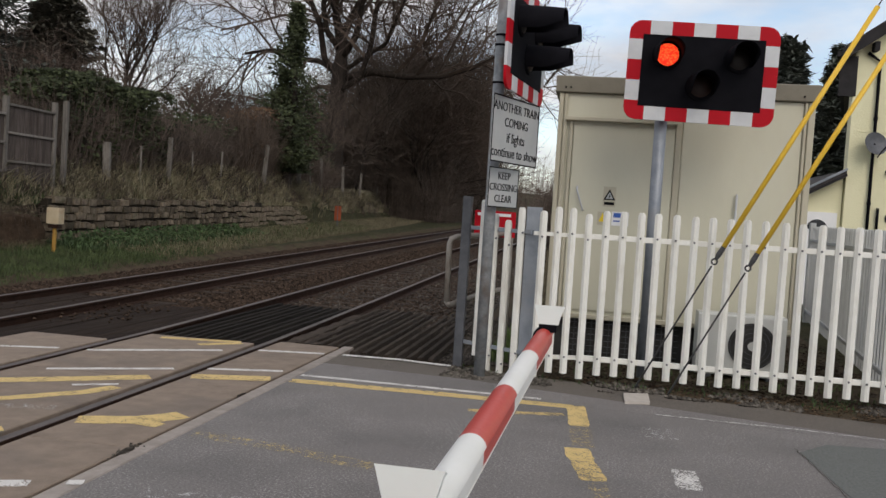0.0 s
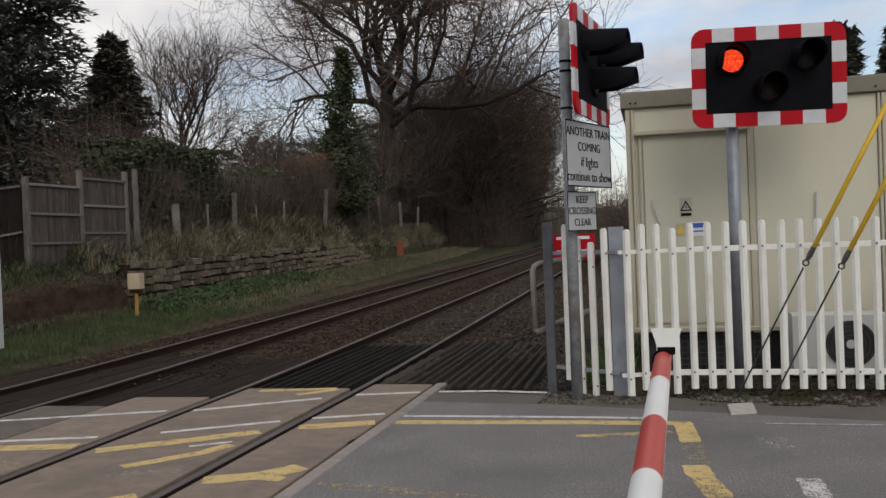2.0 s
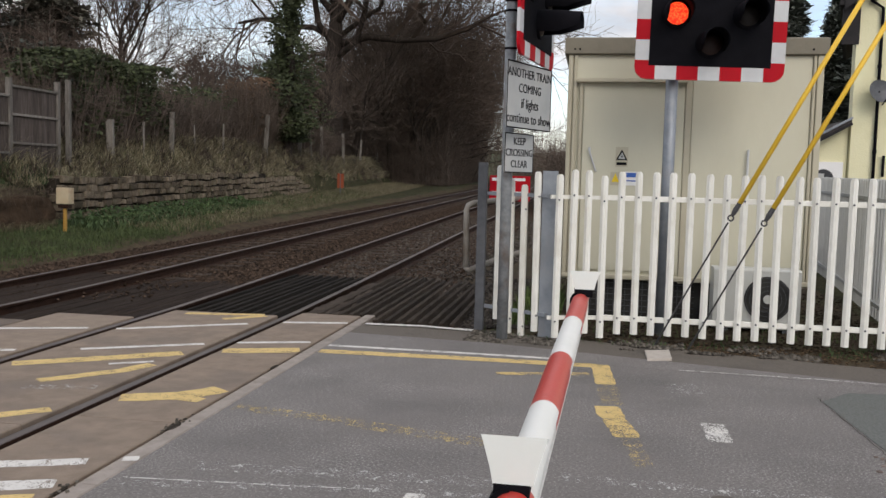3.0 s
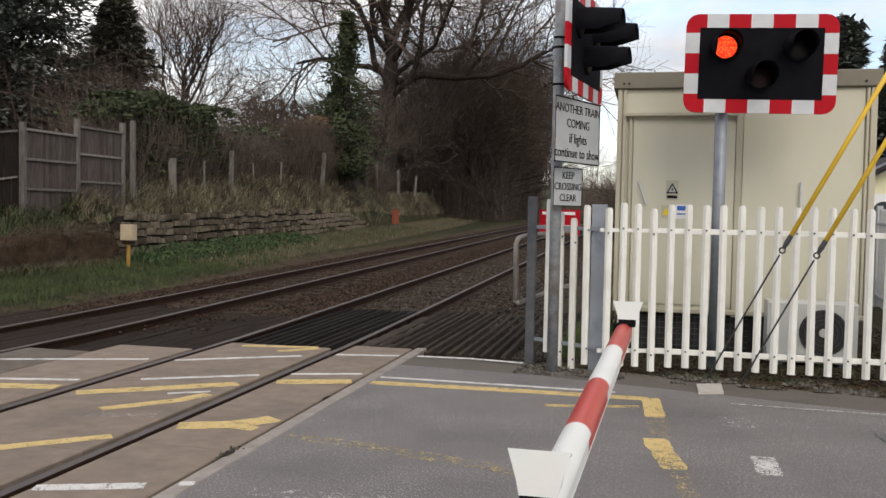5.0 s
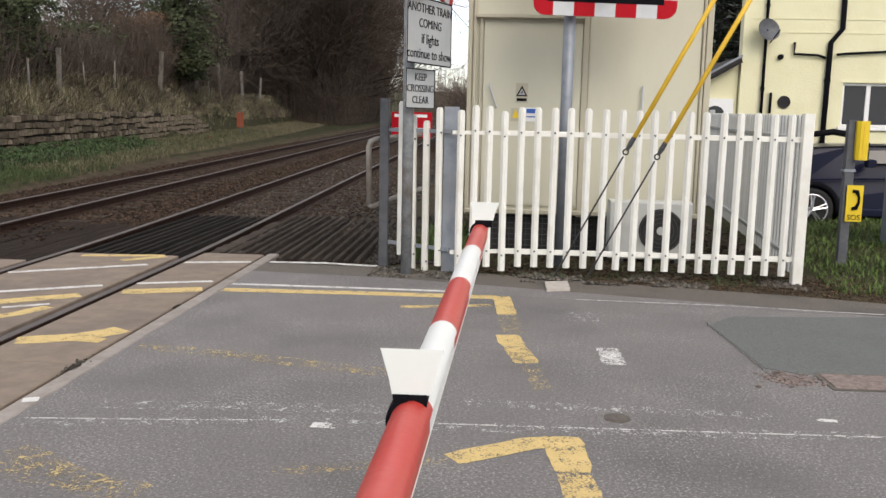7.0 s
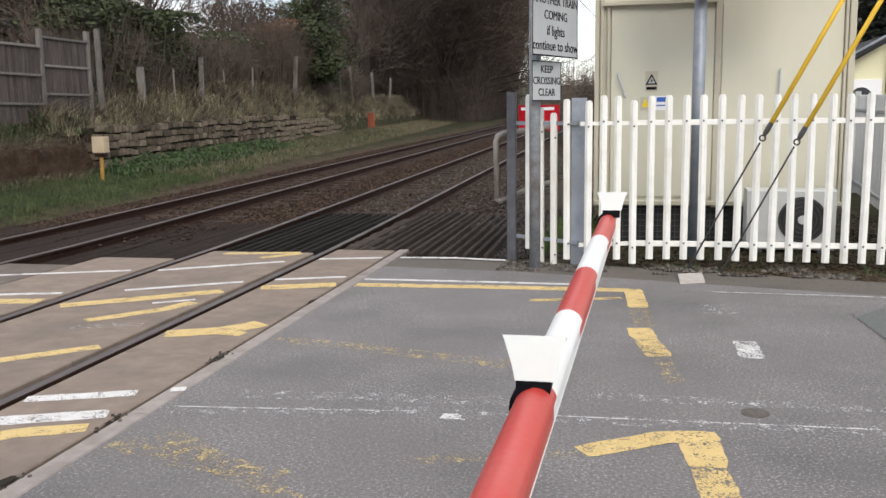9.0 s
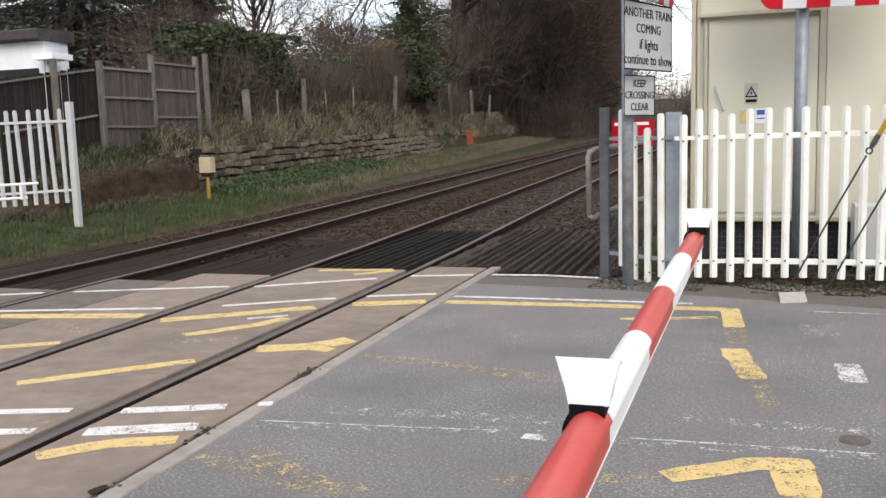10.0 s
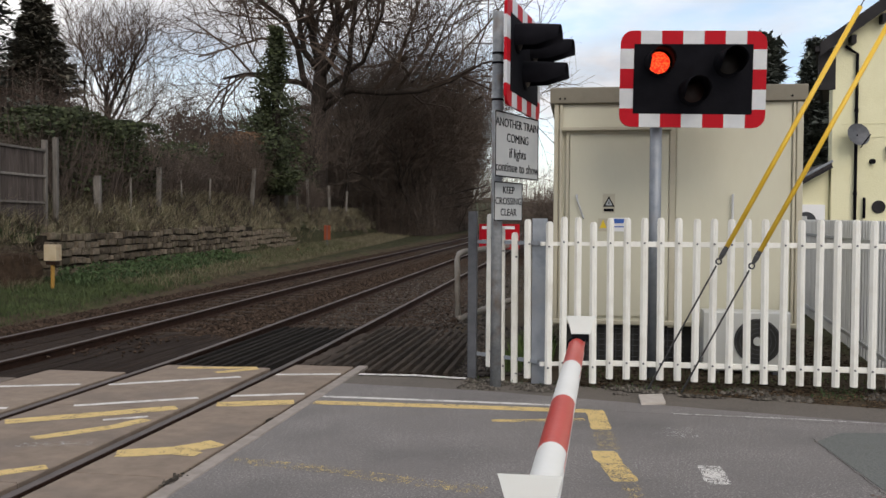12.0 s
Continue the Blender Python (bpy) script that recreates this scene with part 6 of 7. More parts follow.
def grow(trunk, twigs, p, d, length, r, level, top, rn, kids, up=0.12, wob=0.25, minr=0.008):
    """One limb and, further out, its branches."""
    n = 5 if level < 2 else 3
    pts, dirs = [Vector(p)], [Vector(d).normalized()]
    for i in range(n):
        nd = (dirs[-1] + Vector((rn.gauss(0, wob), rn.gauss(0, wob), rn.gauss(0, wob) + up))).normalized()
        dirs.append(nd)
        pts.append(pts[-1] + nd * length / n)
    taper = 0.5 if level else 0.45
    radii = [max(minr, r * (1 - (1 - taper) * i / n)) for i in range(n + 1)]
    if level == top:
        radii[-1] = minr * 0.5
    (trunk if level < 2 else twigs).tube(pts, radii, 8 if level == 0 else (5 if level == 1 else 3), level < 2)
    if level >= top:
        return
    k = kids[level]
    for i in range(k):
        t = (0.3 if level else 0.38) + (0.97 - (0.3 if level else 0.38)) * (i + rn.random() * 0.8) / k
        j = min(n - 1, int(t * n))
        q = pts[j].lerp(pts[j + 1], t * n - j)
        dd = dirs[j + 1]
        side = dd.orthogonal().normalized()
        side.rotate(Matrix.Rotation(rn.uniform(0, 6.283), 3, dd))
        out = (dd * rn.uniform(0.5, 0.95) + side * rn.uniform(0.55, 0.95)).normalized()
        grow(trunk, twigs, q, out, length * rn.uniform(0.5, 0.78) * (1.0 if level else rn.uniform(0.8, 1.15)), radii[j] * rn.uniform(0.45, 0.68), level + 1, top, rn, kids, up, wob, minr)


def bare_tree(name, label, at, h, r, seed, kids, top, bole=0.4, up=0.12, wob=0.22, lean=(0, 0), minr=0.008, twig="twig"):
    rn = random.Random(seed)
    root = thing(name, label, "tree", at=at)
    a, b = Geo(), Geo()
    grow(a, b, (0, 0, -0.3), (lean[0], lean[1], 1), h * bole * 1.6, r, 0, top, rn, kids, up, wob, minr)
    part("trunk", a, M["bark"], root, smooth=True)
    part("crown", b, M[twig], root, "bare twiggy crown")
    return root


def tree_at(x, y, z, turn=0, s=1.0):
    return pose(x, y, z, 0, 0, turn) @ Matrix.Diagonal((s, s, s, 1))


def planted(x, y, turn=0, s=1.0):
    return tree_at(x, y, ground_z(x, y), turn, s)


# the large spreading tree: a short bole that forks into many long limbs
rn = random.Random(41)
big = thing("bare_tree", "large spreading bare deciduous tree on the bank", "tree", at=planted(-17.2, 61, 0, 1.2))
ga, gb = Geo(), Geo()
ga.tube([(0, 0, -0.4), (0.05, 0, 2.0), (0.0, 0.1, 5.0), (0.1, 0, 7.4), (0.2, 0.1, 9.2)], [0.62, 0.54, 0.5, 0.4, 0.26], 12)
for ax, ay, az, z0, ln_, r in ((-0.8, 0.1, 0.75, 6.6, 8.5, 0.22), (-0.95, -0.3, 0.3, 6.0, 7.5, 0.15), (-0.45, 0.3, 0.95, 7.6, 8, 0.24), (0.15, 0.2, 1.0, 8.8, 7.5, 0.24), (0.6, -0.1, 0.85, 7.6, 9, 0.23), (1.0, 0.15, 0.3, 6.6, 10, 0.24), (0.95, -0.2, 0.5, 5.8, 9, 0.2), (-0.1, -0.5, 0.9, 8.2, 7, 0.2), (0.5, 0.7, 0.7, 6.9, 8, 0.16), (-0.9, 0.2, 0.5, 7.0, 9.5, 0.19), (-0.7, -0.2, 0.85, 8.0, 8.5, 0.17)):
    grow(ga, gb, (0.08, 0, z0), (ax, ay, az), ln_, r * 1.0, 1, 5, rn, (0, 9, 6, 5, 3), 0.08, 0.3, 0.008)
part("trunk", ga, M["bark"], big, smooth=True)
part("crown", gb, M["twig"], big, "bare twiggy crown")
bare_tree("bare_tree", "tall bare tree behind the large spreading tree", planted(-13.2, 74, 120), 12.5, 0.26, 12, (12, 9, 6, 4), 4, bole=0.42, up=0.1, minr=0.012)
# lighter trees behind
v1 = bare_tree("bare_tree", "slender bare tree behind the bank", planted(-32.3, 58), 14, 0.26, 21, (10, 7, 6, 4), 4, bole=0.4, up=0.2, wob=0.2, minr=0.012)
v2 = bare_tree("bare_tree", "bushy bare tree behind the bank", planted(-22, 50), 6.5, 0.15, 22, (10, 7, 5, 3), 4, bole=0.36, up=0.14, wob=0.28, minr=0.012)
v3 = bare_tree("bare_tree", "thin brown bare tree in the lineside thicket", planted(-16.5, 64), 10, 0.1, 23, (16, 10, 7), 3, bole=0.45, up=0.16, wob=0.2, minr=0.008, twig="bramble")
for x, y, s, t in ((-38, 62, 0.55, 60), (-25, 60, 0.5, 140), (-44, 70, 0.9, 200), (-29, 75, 0.6, 290), (-21, 70, 0.6, 20)):
    copy_thing(v1, planted(x, y, t, s))
for x, y, s, t in ((-18, 56, 0.55, 50), (-26, 47, 0.45, 100), (-31, 52, 0.5, 170), (-20, 44, 0.4, 210), (-17.5, 40, 0.38, 260), (-21.5, 33, 0.75, 30), (-25, 33, 0.8, 190), (-24, 36, 0.85, 240), (-21.5, 38, 0.6, 10)):
    copy_thing(v2, planted(x, y, t, s))
rn = random.Random(3)
made = 0
while made < 34:
    y = rn.uniform(54, 110)
    x = 1 - y * rn.uniform(0.13, 0.36)
    if x > -10.2 - bend(y) or (y < 71 and x > -13.6 - bank(y)):
        continue
    copy_thing(v3, planted(x, y, rn.uniform(0, 360), rn.uniform(0.55, 1.0)))
    made += 1


for i in range(9):
    y = rn.uniform(72, 88)
    copy_thing(v3, planted(-10.6 - bend(y) - rn.random() * 4.5, y, rn.uniform(0, 360), rn.uniform(0.85, 1.2)))
for i in range(16):
    y = rn.uniform(74, 100)
    copy_thing(v3, planted(-10.5 - bend(y) - rn.random() * 6, y, rn.uniform(0, 360), rn.uniform(1.15, 1.6)))


def tangle(name, label, n, place, h0, h1, material, seed, kids=5, r0=0.012, r1=0.035, spread=0.9):
    """Leafless brushwood: many stems with side twigs, one object."""
    rn = random.Random(seed)
    g = Geo()
    for i in range(n):
        x, y = place(rn)
        a = Vector((x, y, ground_z(x, y) - 0.1))
        h = (h0 + (h1 - h0) * rn.random() ** 1.6) * (0.8 + 0.4 * noise.noise(Vector((x * 0.25, y * 0.25, seed))))
        b = a + Vector((rn.gauss(0, 0.16) * h, rn.gauss(0, 0.16) * h, h))
        m_ = a.lerp(b, 0.55) + Vector((rn.gauss(0, 0.05) * h, rn.gauss(0, 0.05) * h, 0))
        r = rn.uniform(r0, r1)
        g.tube([a, m_, b], [r, r * 0.7, 0.006], 3, False)
        for k in range(kids):
            t = rn.uniform(0.25, 0.95)
            p = a.lerp(m_, t / 0.55) if t < 0.55 else m_.lerp(b, (t - 0.55) / 0.45)
            q = p + Vector((rn.gauss(0, spread), rn.gauss(0, spread), rn.uniform(0.1, 1.1) * spread))
            g.tube([p, p.lerp(q, 0.5) + Vector((0, 0, 0.1 * spread)), q], [r * 0.45, r * 0.35, 0.004], 3, False)
    return tagged(part(name, g, M[material]), label, "thicket", kind="stuff")


tangle("lineside_thicket", "dense soft brown leafless thicket beside the line", 1300, lambda q: (-10.8 - q.random() ** 1.2 * 10, q.uniform(70, 86)), 2.6, 8.0, "bramble", 51, 9)
tangle("lineside_thicket", "dense brown leafless thicket further along the line", 520, lambda q: (-10.6 - q.random() * 14, q.uniform(74, 105)), 7.0, 14.0, "bramble", 52, 7, 0.02, 0.05, 1.3)
tangle("lineside_thicket", "tall dense thicket of thin drooping stems beside the line", 240, lambda q: (-11.0 - q.random() * 7.5, q.uniform(72, 95)), 8.5, 15.0, "bramble", 57, 15, 0.012, 0.03, 1.5)
tangle("low_brush", "low brown brush at the foot of the lineside thicket", 1500, lambda q: (lambda y: (-10.2 - bend(y) - q.random() ** 1.3 * 6, y))(q.uniform(69, 98)), 0.5, 2.2, "bramble", 58, 8, 0.006, 0.014, 0.4)
tangle("garden_thicket", "dark brown leafless bushes behind the timber fence", 1500, lambda q: (q.uniform(-27, -17.5), q.uniform(28.5, 37)), 3.0, 6.5, "twig", 53, 7, 0.012, 0.03, 0.8)
tangle("bank_brush", "brown brushwood round the foot of the trees", 900, lambda q: (-14.2 - q.random() * 4.0, q.uniform(37, 52)), 2.2, 4.2, "bramble", 55, 7, 0.008, 0.02, 0.6)
tangle("far_bushes", "low brown bushes behind the equipment building", 420, lambda q: (q.uniform(-1.2, 2.5), q.uniform(37, 52)), 2.6, 3.7, "bramble", 54, 9)


def conifer(name, label, at, h, w, seed, clumps, each, power=0.9, rag=0.45, low=0.1, leaf="conifer"):
    """A trunk with ragged boughs, each a loose spray of needles."""
    rn = random.Random(seed)
    root = thing(name, label, "tree", at=at)
    part("trunk", Geo().tube([(0, 0, -0.3), (0, 0, h * 0.5), (0.1, 0, h * 0.97)], [0.28, 0.17, 0.03], 8), M["bark"], root)
    g = Geo()
    for i in range(clumps):
        z0 = h * (low + (1 - low) * (i + rn.random()) / clumps)
        reach = w * max(0.06, 1 - z0 / h) ** power * rn.uniform(1 - rag, 1.1)
        a = rn.uniform(0, 6.283)
        tip = Vector((math.cos(a) * reach, math.sin(a) * reach, -0.12 * reach + rn.gauss(0, 0.2)))
        for k in range(each):
            t = rn.random() ** 0.6
            s0 = 0.1 + 0.16 * reach * (1.1 - t)
            c = Vector((0, 0, z0)) + tip * t + Vector((rn.gauss(0, s0), rn.gauss(0, s0), rn.gauss(0, 0.6 * s0)))
            d = Vector((math.cos(a) + rn.gauss(0, 0.5), math.sin(a) + rn.gauss(0, 0.5), rn.uniform(-0.6, 0.5))).normalized()
            s = d.cross(Vector((0, 0, 1))).normalized()
            ln_, ww = rn.uniform(0.15, 0.4), rn.uniform(0.04, 0.1)
            s = (s + Vector((0, 0, rn.uniform(-0.8, 0.8)))).normalized() * ww
            g.add([c - s, c + d * ln_, c + s, c - d * ln_ * 0.4], [(0, 1, 2, 3)])
    part("crown", g, M[leaf], root, "dense dark needles")
    return root


conifer("conifer", "tall dark conifer behind the timber fence", planted(-24.0, 31), 16.5, 5.0, 5, 430, 110, 0.5, 0.5, 0.03)
conifer("conifer", "dark ragged evergreen behind the timber fence", planted(-22.2, 36), 8.5, 3.6, 6, 400, 95, 0.8, 0.55, 0.03, "dullgreen")
c3 = conifer("conifer", "dark pointed conifer behind the equipment building", tree_at(7.7, 36, 0), 8.9, 1.9, 7, 190, 50, 0.9, 0.45)
for x, y, s in ((8.4, 38, 1.02), (7.0, 37, 0.85), (9.6, 36, 0.97), (10.6, 37, 1.0), (8.9, 34, 0.85), (9.9, 33, 0.9)):
    copy_thing(c3, tree_at(x, y, 0, x * 40, s))

# ivy-clad tree and shrubs
rn = random.Random(8)
iv = thing("ivy_tree", "tree trunk thickly clad in dark ivy", "tree", at=planted(-14.1, 43))
part("trunk", Geo().tube([(0, 0, -0.3), (0.2, 0, 4), (-0.1, 0, 8)], [0.3, 0.22, 0.1], 8), M["bark"], iv)
g = Geo()
pts = []
for i in range(13000):
    z = 0.8 + 8.2 * rn.random() ** 1.35
    a = rn.uniform(0, 6.283)
    w = (0.05 + 2.5 * max(0.0, 1 - z / 9.0)) * min(1.0, 0.3 + 0.17 * z) * max(0.3, 0.85 + 1.5 * noise.noise(Vector((math.cos(a) * 1.4, math.sin(a) * 1.4, z * 0.9))))
    t = w * rn.random() ** 0.6 + abs(rn.gauss(0, 0.16))
    pts.append((math.cos(a) * t + 0.2 * math.sin(z), math.sin(a) * t, z))
leaves(g, pts, 0.1, rn)
part("ivy", g, M["ivy"], iv, "dark ivy leaves")


def hedge(name, label, y0, y1, off, z_top, n_twigs, n_leaves, leaf, twig, seed, depth=1.2):
    """A tangled strip along the bank: stems and, on them, leaves. One object of each."""
    rn = random.Random(seed)
    g = Geo()
    for i in range(n_twigs):
        y = rn.uniform(y0, y1)
        x = off - bank(y) - rn.uniform(0, depth)
        z = ground_z(x, y) - 0.1
        h = (z_top - 2.0) * rn.uniform(0.6, 1.0) * (0.92 + 0.2 * noise.noise(Vector((y * 0.5, seed, 0))))
        a, b = Vector((x, y, z)), Vector((x + rn.gauss(0, 0.35), y + rn.gauss(0, 0.6), z + h))
        m_ = a.lerp(b, 0.6) + Vector((rn.gauss(0, 0.12), rn.gauss(0, 0.12), 0))
        r = rn.uniform(0.006, 0.02)
        g.tube([a, m_, b], [r, r * 0.8, 0.004], 3, False)
        if rn.random() < 0.6:
            tip = m_ + Vector((rn.gauss(0.1, 0.35), rn.gauss(0, 0.75), rn.uniform(-0.5, 0.45)))
            g.tube([m_, m_.lerp(tip, 0.55) + Vector((0, 0, 0.14)), tip], [r * 0.7, r * 0.5, 0.003], 3, False)
    tagged(part(name, g, M[twig]), label, "hedge", kind="stuff")
    if n_leaves:
        g, pts = Geo(), []
        for i in range(n_leaves):
            y = rn.uniform(y0, y1)
            x = off - bank(y) - rn.uniform(-0.15, depth)
            z = ground_z(x, y)
            h = (z_top - 2.0) * (0.95 + 0.2 * noise.noise(Vector((y * 0.5, seed, 0)))) * (1 - (rn.random() ** 1.6) * 0.9)
            if noise.noise(Vector((y * 0.8, h, seed + 3))) > -0.1:
                pts.append((x, y, z + h))
        leaves(g, pts, 0.075, rn)
        tagged(part(name + "_leaves", g, M[leaf]), "dead brown leaves on the shrub" if leaf == "deadleaf" else "green leaves over the tangled hedge", "hedge leaves", kind="stuff")


hedge("bramble_hedge", "tangled brown dead stems behind the posts", 22.5, 58, -13.45, 4.3, 14000, 9000, "ivy", "bramble", 2, 1.7)
hedge("ivy_hedge", "dense evergreen ivy hedge at the end of the panels", 22.8, 30.0, -13.05, 4.9, 1400, 22000, "ivy", "bramble", 6, 1.7)
hedge("back_hedge", "brown scrub behind the bank hedge", 27, 60, -15.2, 4.9, 8000, 5000, "ivy", "twig", 5, 3)
hedge("pale_shrub", "reddish-brown twiggy shrub with dead leaves on the bank", 38.0, 42.0, -13.1, 5.6, 2600, 2600, "deadleaf", "twigpale", 12, 1.2)

hedge("dead_stalks", "pale dead stalks standing before the hedge", 22.5, 50, -12.95, 3.2, 260, 0, "ivy", "twigpale", 19, 0.7)

# distant dark thicket and far hill
g = Geo()
rn = random.Random(17)
for i in range(7000):
    y = rn.uniform(108, 170)
    x = -12 - bend(y) - abs(rn.gauss(0, 1)) * 16 if i % 4 or y < 135 else rn.uniform(-16, 14)
    h = rn.uniform(4, 11)
    a = Vector((x, y, 1.0))
    b = a + Vector((rn.gauss(0, 0.7), rn.gauss(0, 0.7), h))
    r = rn.uniform(0.02, 0.05)
    g.tube([a, a.lerp(b, 0.6) + Vector((rn.gauss(0, 0.3), 0, 0)), b], [r, r * 0.7, 0.008], 3, False)
tagged(part("far_thicket", g, M["bramble"]), "dark brown leafless woodland along the line", "woodland", kind="stuff")
g = Geo()
pr = [(-900, 0), (-600, 45), (-300, 34), (-120, 26), (-30, 22), (60, 17), (200, 25), (420, 40), (900, 0)]
for x, z in pr:
    g.v += [(x, 700, -2), (x, 760, z), (x, 1100, z * 1.2)]
for i in range(len(pr) - 1):
    for k in range(2):
        g.f.append((i * 3 + k, i * 3 + 3 + k, i * 3 + 4 + k, i * 3 + 1 + k))
        g.m.append(0)
tagged(part("far_hill", g, M["ivy"], smooth=True), "low wooded hill far away", "hill", kind="structure")

# grasses, by zone
rn = random.Random(31)


def zone(n, x0, x1, y0, y1, follow=True, cut=None):
    out = []
    while len(out) < n:
        y = rn.uniform(y0, y1)
        x = rn.uniform(x0, x1) - (bank(y) if follow else 0)
        if cut and not cut(x, y):
            continue
        out.append((x, y, ground_z(x, y) - 0.01))
    return out


tuft = lambda x, y: noise.noise(Vector((x * 0.7, y * 0.5, 3))) > -0.15
blades("verge_grass", "rough green grass on the verge beside the track", zone(24000, -11.5, -8.75, 10.7, 24), "grass", 0.04, 0.13, 0.006, 0.9)
blades("verge_grass", "rough dry-green grass along the line", zone(28000, -11.6, -8.75, 21, 72), "drygrass", 0.06, 0.2, 0.009, 0.9)
blades("verge_grass", "mixed green grass along the line", zone(12000, -11.5, -9.1, 18, 50), "grass", 0.06, 0.18, 0.009, 0.9)
def tussocks(n, each, spread, x0, x1, y0, y1):
    """Spots gathered in clumps."""
    out = []
    for cx_, cy_, _ in zone(n, x0, x1, y0, y1):
        sp_ = spread * rn.uniform(0.6, 1.5)
        for k in range(int(each * rn.uniform(0.5, 1.5))):
            x, y = cx_ + rn.gauss(0, sp_), cy_ + rn.gauss(0, sp_ * 1.3)
            out.append((x, y, ground_z(x, y) - 0.01))
    return out


blades("bank_grass", "long dry tussocky grass on the bank top", zone(15000, -13.6, -11.9, 19.4, 72, cut=tuft), "palegrass", 0.1, 0.32, 0.008, 2.6)
blades("wall_top_grass", "dead grass drooping over the top of the wall", zone(3600, -12.0, -11.68, 19.3, 46, cut=lambda x, y: noise.noise(Vector((x, y * 0.9, 14))) > -0.05), "palegrass", 0.08, 0.26, 0.008, 3.4)
blades("bank_tussocks", "pale dry grass tussocks on the bank", tussocks(430, 55, 0.13, -13.4, -11.95, 19.6, 72), "palegrass", 0.2, 0.55, 0.009, 2.2)
blades("bank_tussocks", "dull brown dead bracken clumps on the bank", tussocks(400, 60, 0.17, -13.6, -12.0, 19.6, 72), "bramble", 0.15, 0.5, 0.011, 2.4)
blades("bank_grass", "green grass among dry tussocks on the bank", zone(9000, -13.6, -11.92, 19.4, 72), "grass", 0.12, 0.35, 0.009, 1.2)
blades("earth_bank_grass", "sparse grass and weeds on the earth bank", zone(9000, -13.2, -10.9, 13.8, 19.4), "drygrass", 0.06, 0.28, 0.006, 2.4)
blades("bank_weeds", "green brambles and weeds on the earth bank", zone(3200, -13.0, -11.0, 15.0, 21, cut=lambda x, y: noise.noise(Vector((x * 0.9, y * 0.7, 11))) > 0.0), "weed", 0.05, 0.2, 0.02, 1.8, "weeds")
blades("weeds", "fresh green weeds at the foot of the wall", zone(7000, -11.4, -10.3, 19.6, 33, cut=lambda x, y: noise.noise(Vector((x * 0.8, y * 0.4, 7))) > -0.2), "weed", 0.05, 0.2, 0.02, 1.4, "weeds")
g, pts = Geo(), []
for x, y, z in zone(5200, -11.5, -10.85, 20.6, 33, cut=lambda x, y: noise.noise(Vector((x * 0.9, y * 0.5, 21))) > -0.12):
    pts.append((x, y, z + rn.random() ** 1.5 * (0.32 if x + bank(y) < -11.2 else 0.16)))
leaves(g, pts, 0.055, rn, 0.8)
tagged(part("nettles", g, M["weed"]), "leafy green nettles at the foot of the wall", "weeds", kind="stuff")
blades("garden_grass", "fresh green grass beside the cabinet", zone(20000, 4.35, 10.5, 9.3, 17, False, lambda x, y: x > 4.5 + 0.105 * max(0.0, y - 9.8)), "lawn", 0.03, 0.1, 0.009, 1.2)
blades("fence_weeds", "thin weeds along the fence foot", zone(500, -0.2, 4.5, 9.6, 10.2, False, lambda x, y: noise.noise(Vector((x * 1.5, y * 2, 4))) > 0.1), "weed", 0.02, 0.08, 0.007, 0.9, "weeds")
blades("yard_grass", "tall grass behind the wing fence", zone(900, 0.0, 0.6, 10.5, 13, False), "lawn", 0.05, 0.25, 0.008, 0.9)
blades("yard_grass", "grass between fence and equipment building", zone(500, 0.9, 4.1, 10.2, 11.5, False), "grass", 0.03, 0.09, 0.007, 0.9)
blades("yard_grass", "grass beside the line past the building", zone(5000, 0.2, 2.5, 13, 40), "drygrass", 0.08, 0.3, 0.014, 0.9)


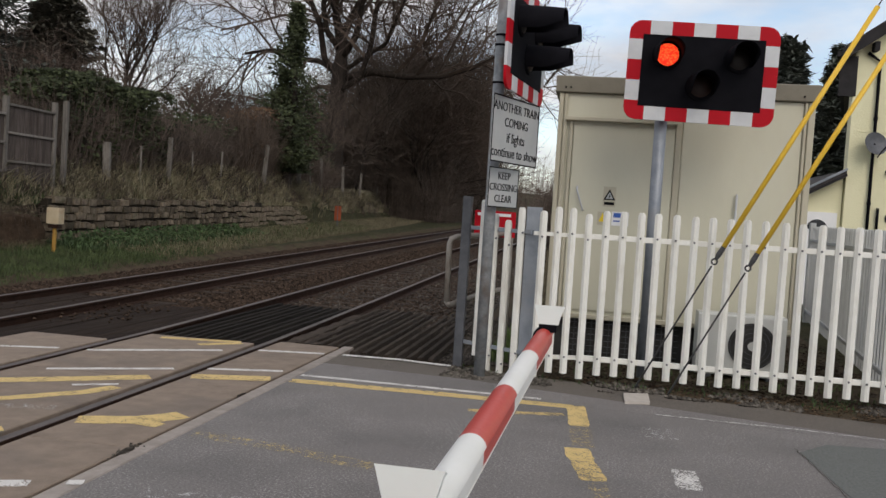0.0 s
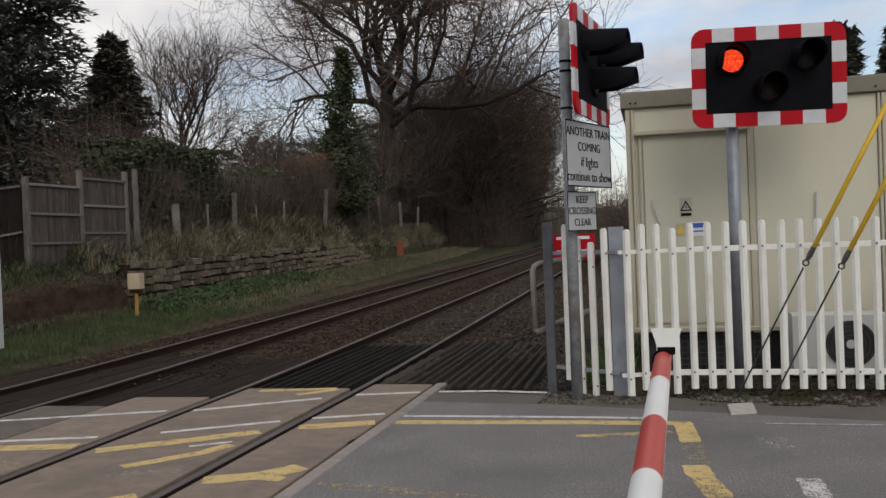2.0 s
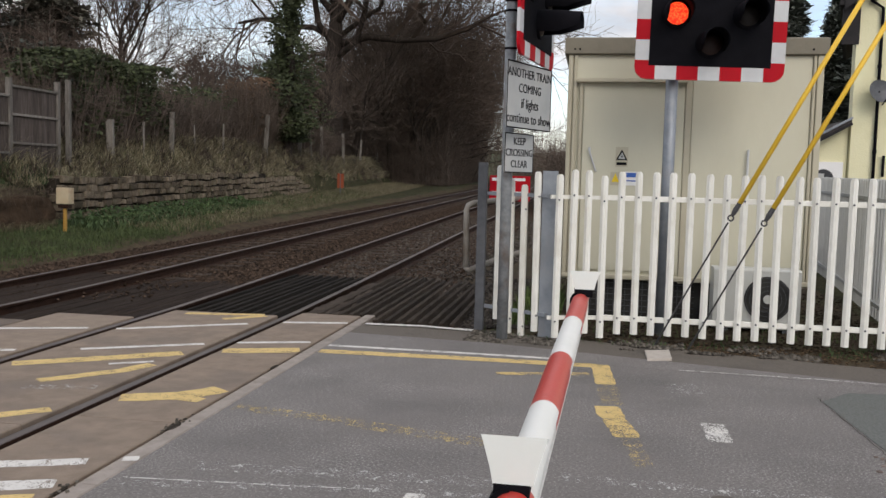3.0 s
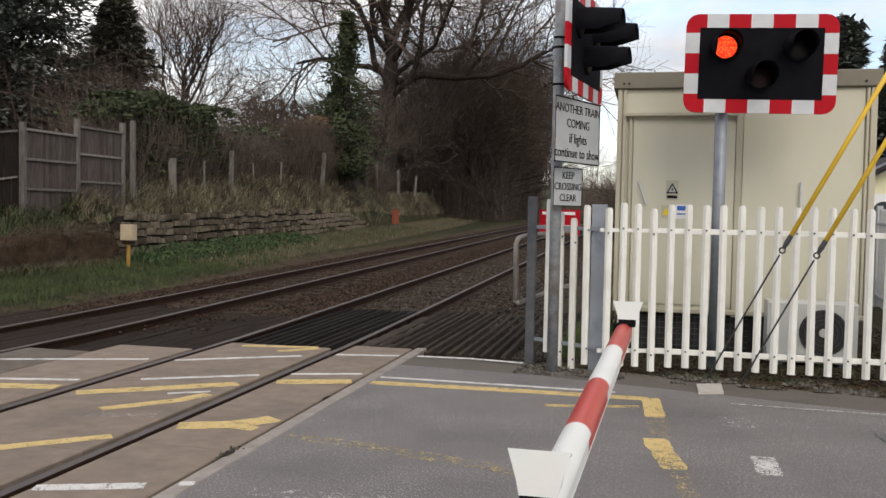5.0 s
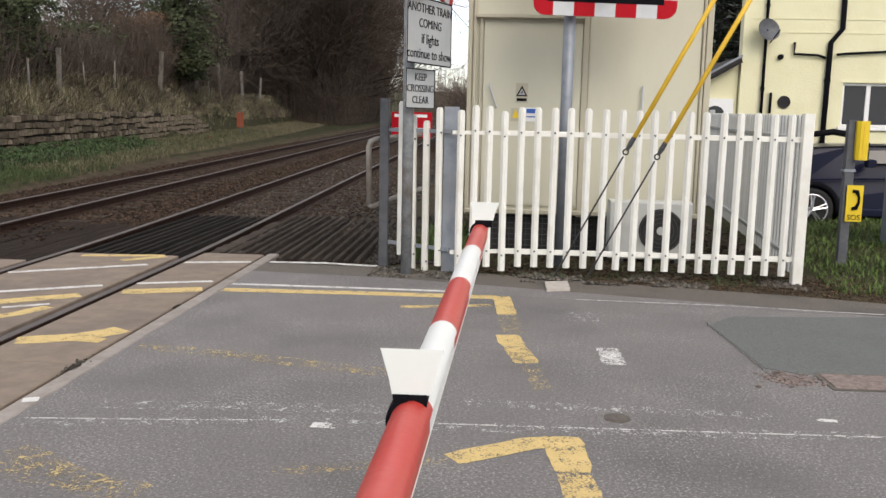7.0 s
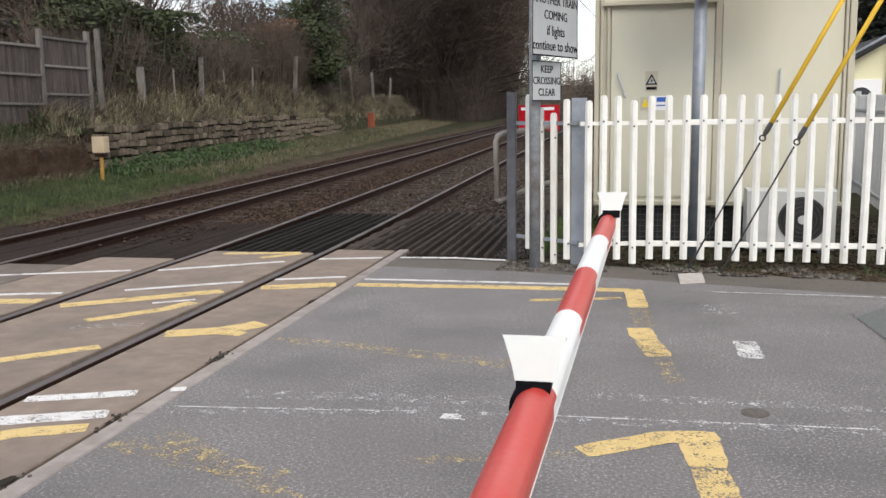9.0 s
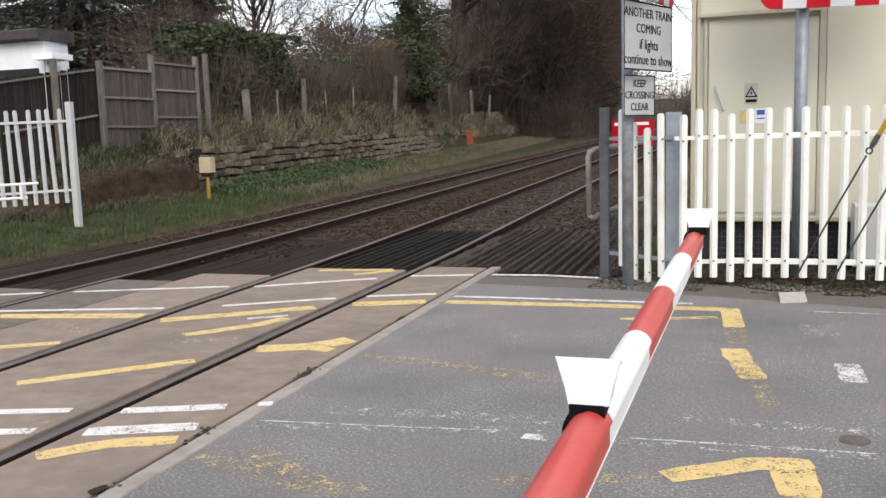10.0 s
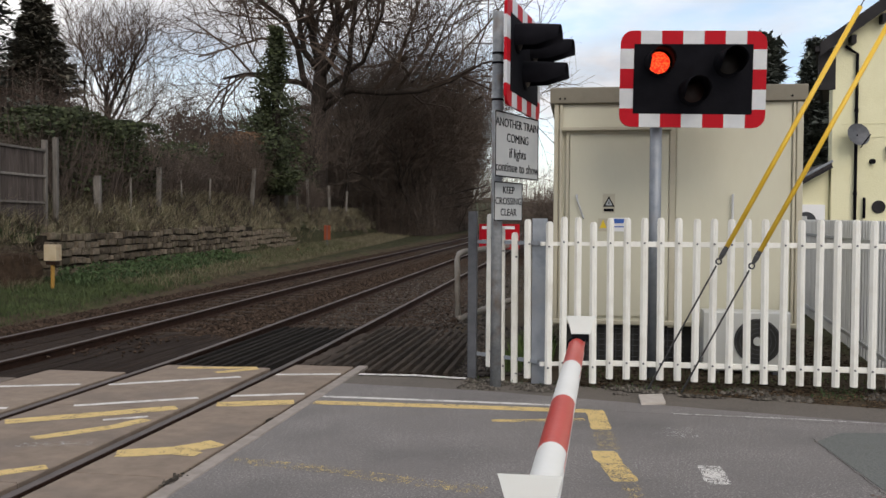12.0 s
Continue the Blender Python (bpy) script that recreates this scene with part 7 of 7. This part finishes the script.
def stones(name, label, n, x0, x1, y0, y1, s0, s1, material, follow, zf, category="stones", squash=0.7):
    g = Geo()
    for i in range(n):
        y = y0 + (y1 - y0) * rn.random() ** 1.4
        x = rn.uniform(x0, x1) - (bend(y) if follow else 0)
        s = rn.uniform(s0, s1)
        z = zf(x, y)
        v = [(x + s * rn.uniform(0.6, 1.2), y + rn.uniform(-.3, .3) * s, z), (x - s * rn.uniform(0.6, 1.2), y + rn.uniform(-.3, .3) * s, z), (x + rn.uniform(-.3, .3) * s, y + s * rn.uniform(0.6, 1.2), z), (x + rn.uniform(-.3, .3) * s, y - s * rn.uniform(0.6, 1.2), z), (x + rn.uniform(-.4, .4) * s, y + rn.uniform(-.4, .4) * s, z + s * squash), (x, y, z - s * 0.6)]
        g.add(v, [(0, 2, 4), (2, 1, 4), (1, 3, 4), (3, 0, 4), (2, 0, 5), (1, 2, 5), (3, 1, 5), (0, 3, 5)])
    return tagged(part(name, g, M[material]), label, category, kind="stuff")


stones("ballast", "brown-grey crushed stone track ballast", 34000, -8.8, -1.2, 13.2, 44, 0.025, 0.055, "stone", True, lambda x, y: ground_z(x, y) + 0.015)
stones("ballast", "loose ballast spilt over the dark boarding", 600, -8.7, -5.0, 9.6, 13.4, 0.012, 0.04, "stone", True, lambda x, y: -0.075 if y > 11.0 + 1.2 * noise.noise(Vector((x, y, 5))) else -0.3)
stones("verge_stones", "grey stones and rubble along the fence foot", 2600, -0.3, 4.2, 9.35, 10.0, 0.01, 0.04, "pebble", False, lambda x, y: (max(ground_z(x, y), -0.02) if y > road_edge(x) else 0.0) - (0.2 if noise.noise(Vector((x * 1.6, y * 3, 2))) < -0.05 else 0.0))
stones("leaf_litter", "brown leaf litter between road and fence", 9000, -0.2, 8.5, 8.6, 10.1, 0.007, 0.022, "litter", False, lambda x, y: max(ground_z(x, y), -0.015) if y > road_edge(x) - 0.1 else -0.2, "leaf litter", 0.25)
stones("ballast", "grey crushed stone between and beside the near rails", 7000, -4.0, -0.5, 13.2, 34, 0.02, 0.048, "stonegrey", True, lambda x, y: ground_z(x, y) + 0.022)
stones("ballast", "grey stones between the trespass guard and the fence", 1500, -0.55, 0.3, 10.45, 15, 0.015, 0.04, "stonegrey", False, lambda x, y: ground_z(x, y) + 0.01)
# leaf litter whose dark colour also carries the building's shadow behind the fence
stones("leaf_litter", "leaf litter inside the fenced compound, coloured dark for the building's shade", 5200, 0.7, 4.6, 9.95, 14.5, 0.01, 0.03, "littershade", False, lambda x, y: ground_z(x, y) + 0.004, "leaf litter", 0.3)
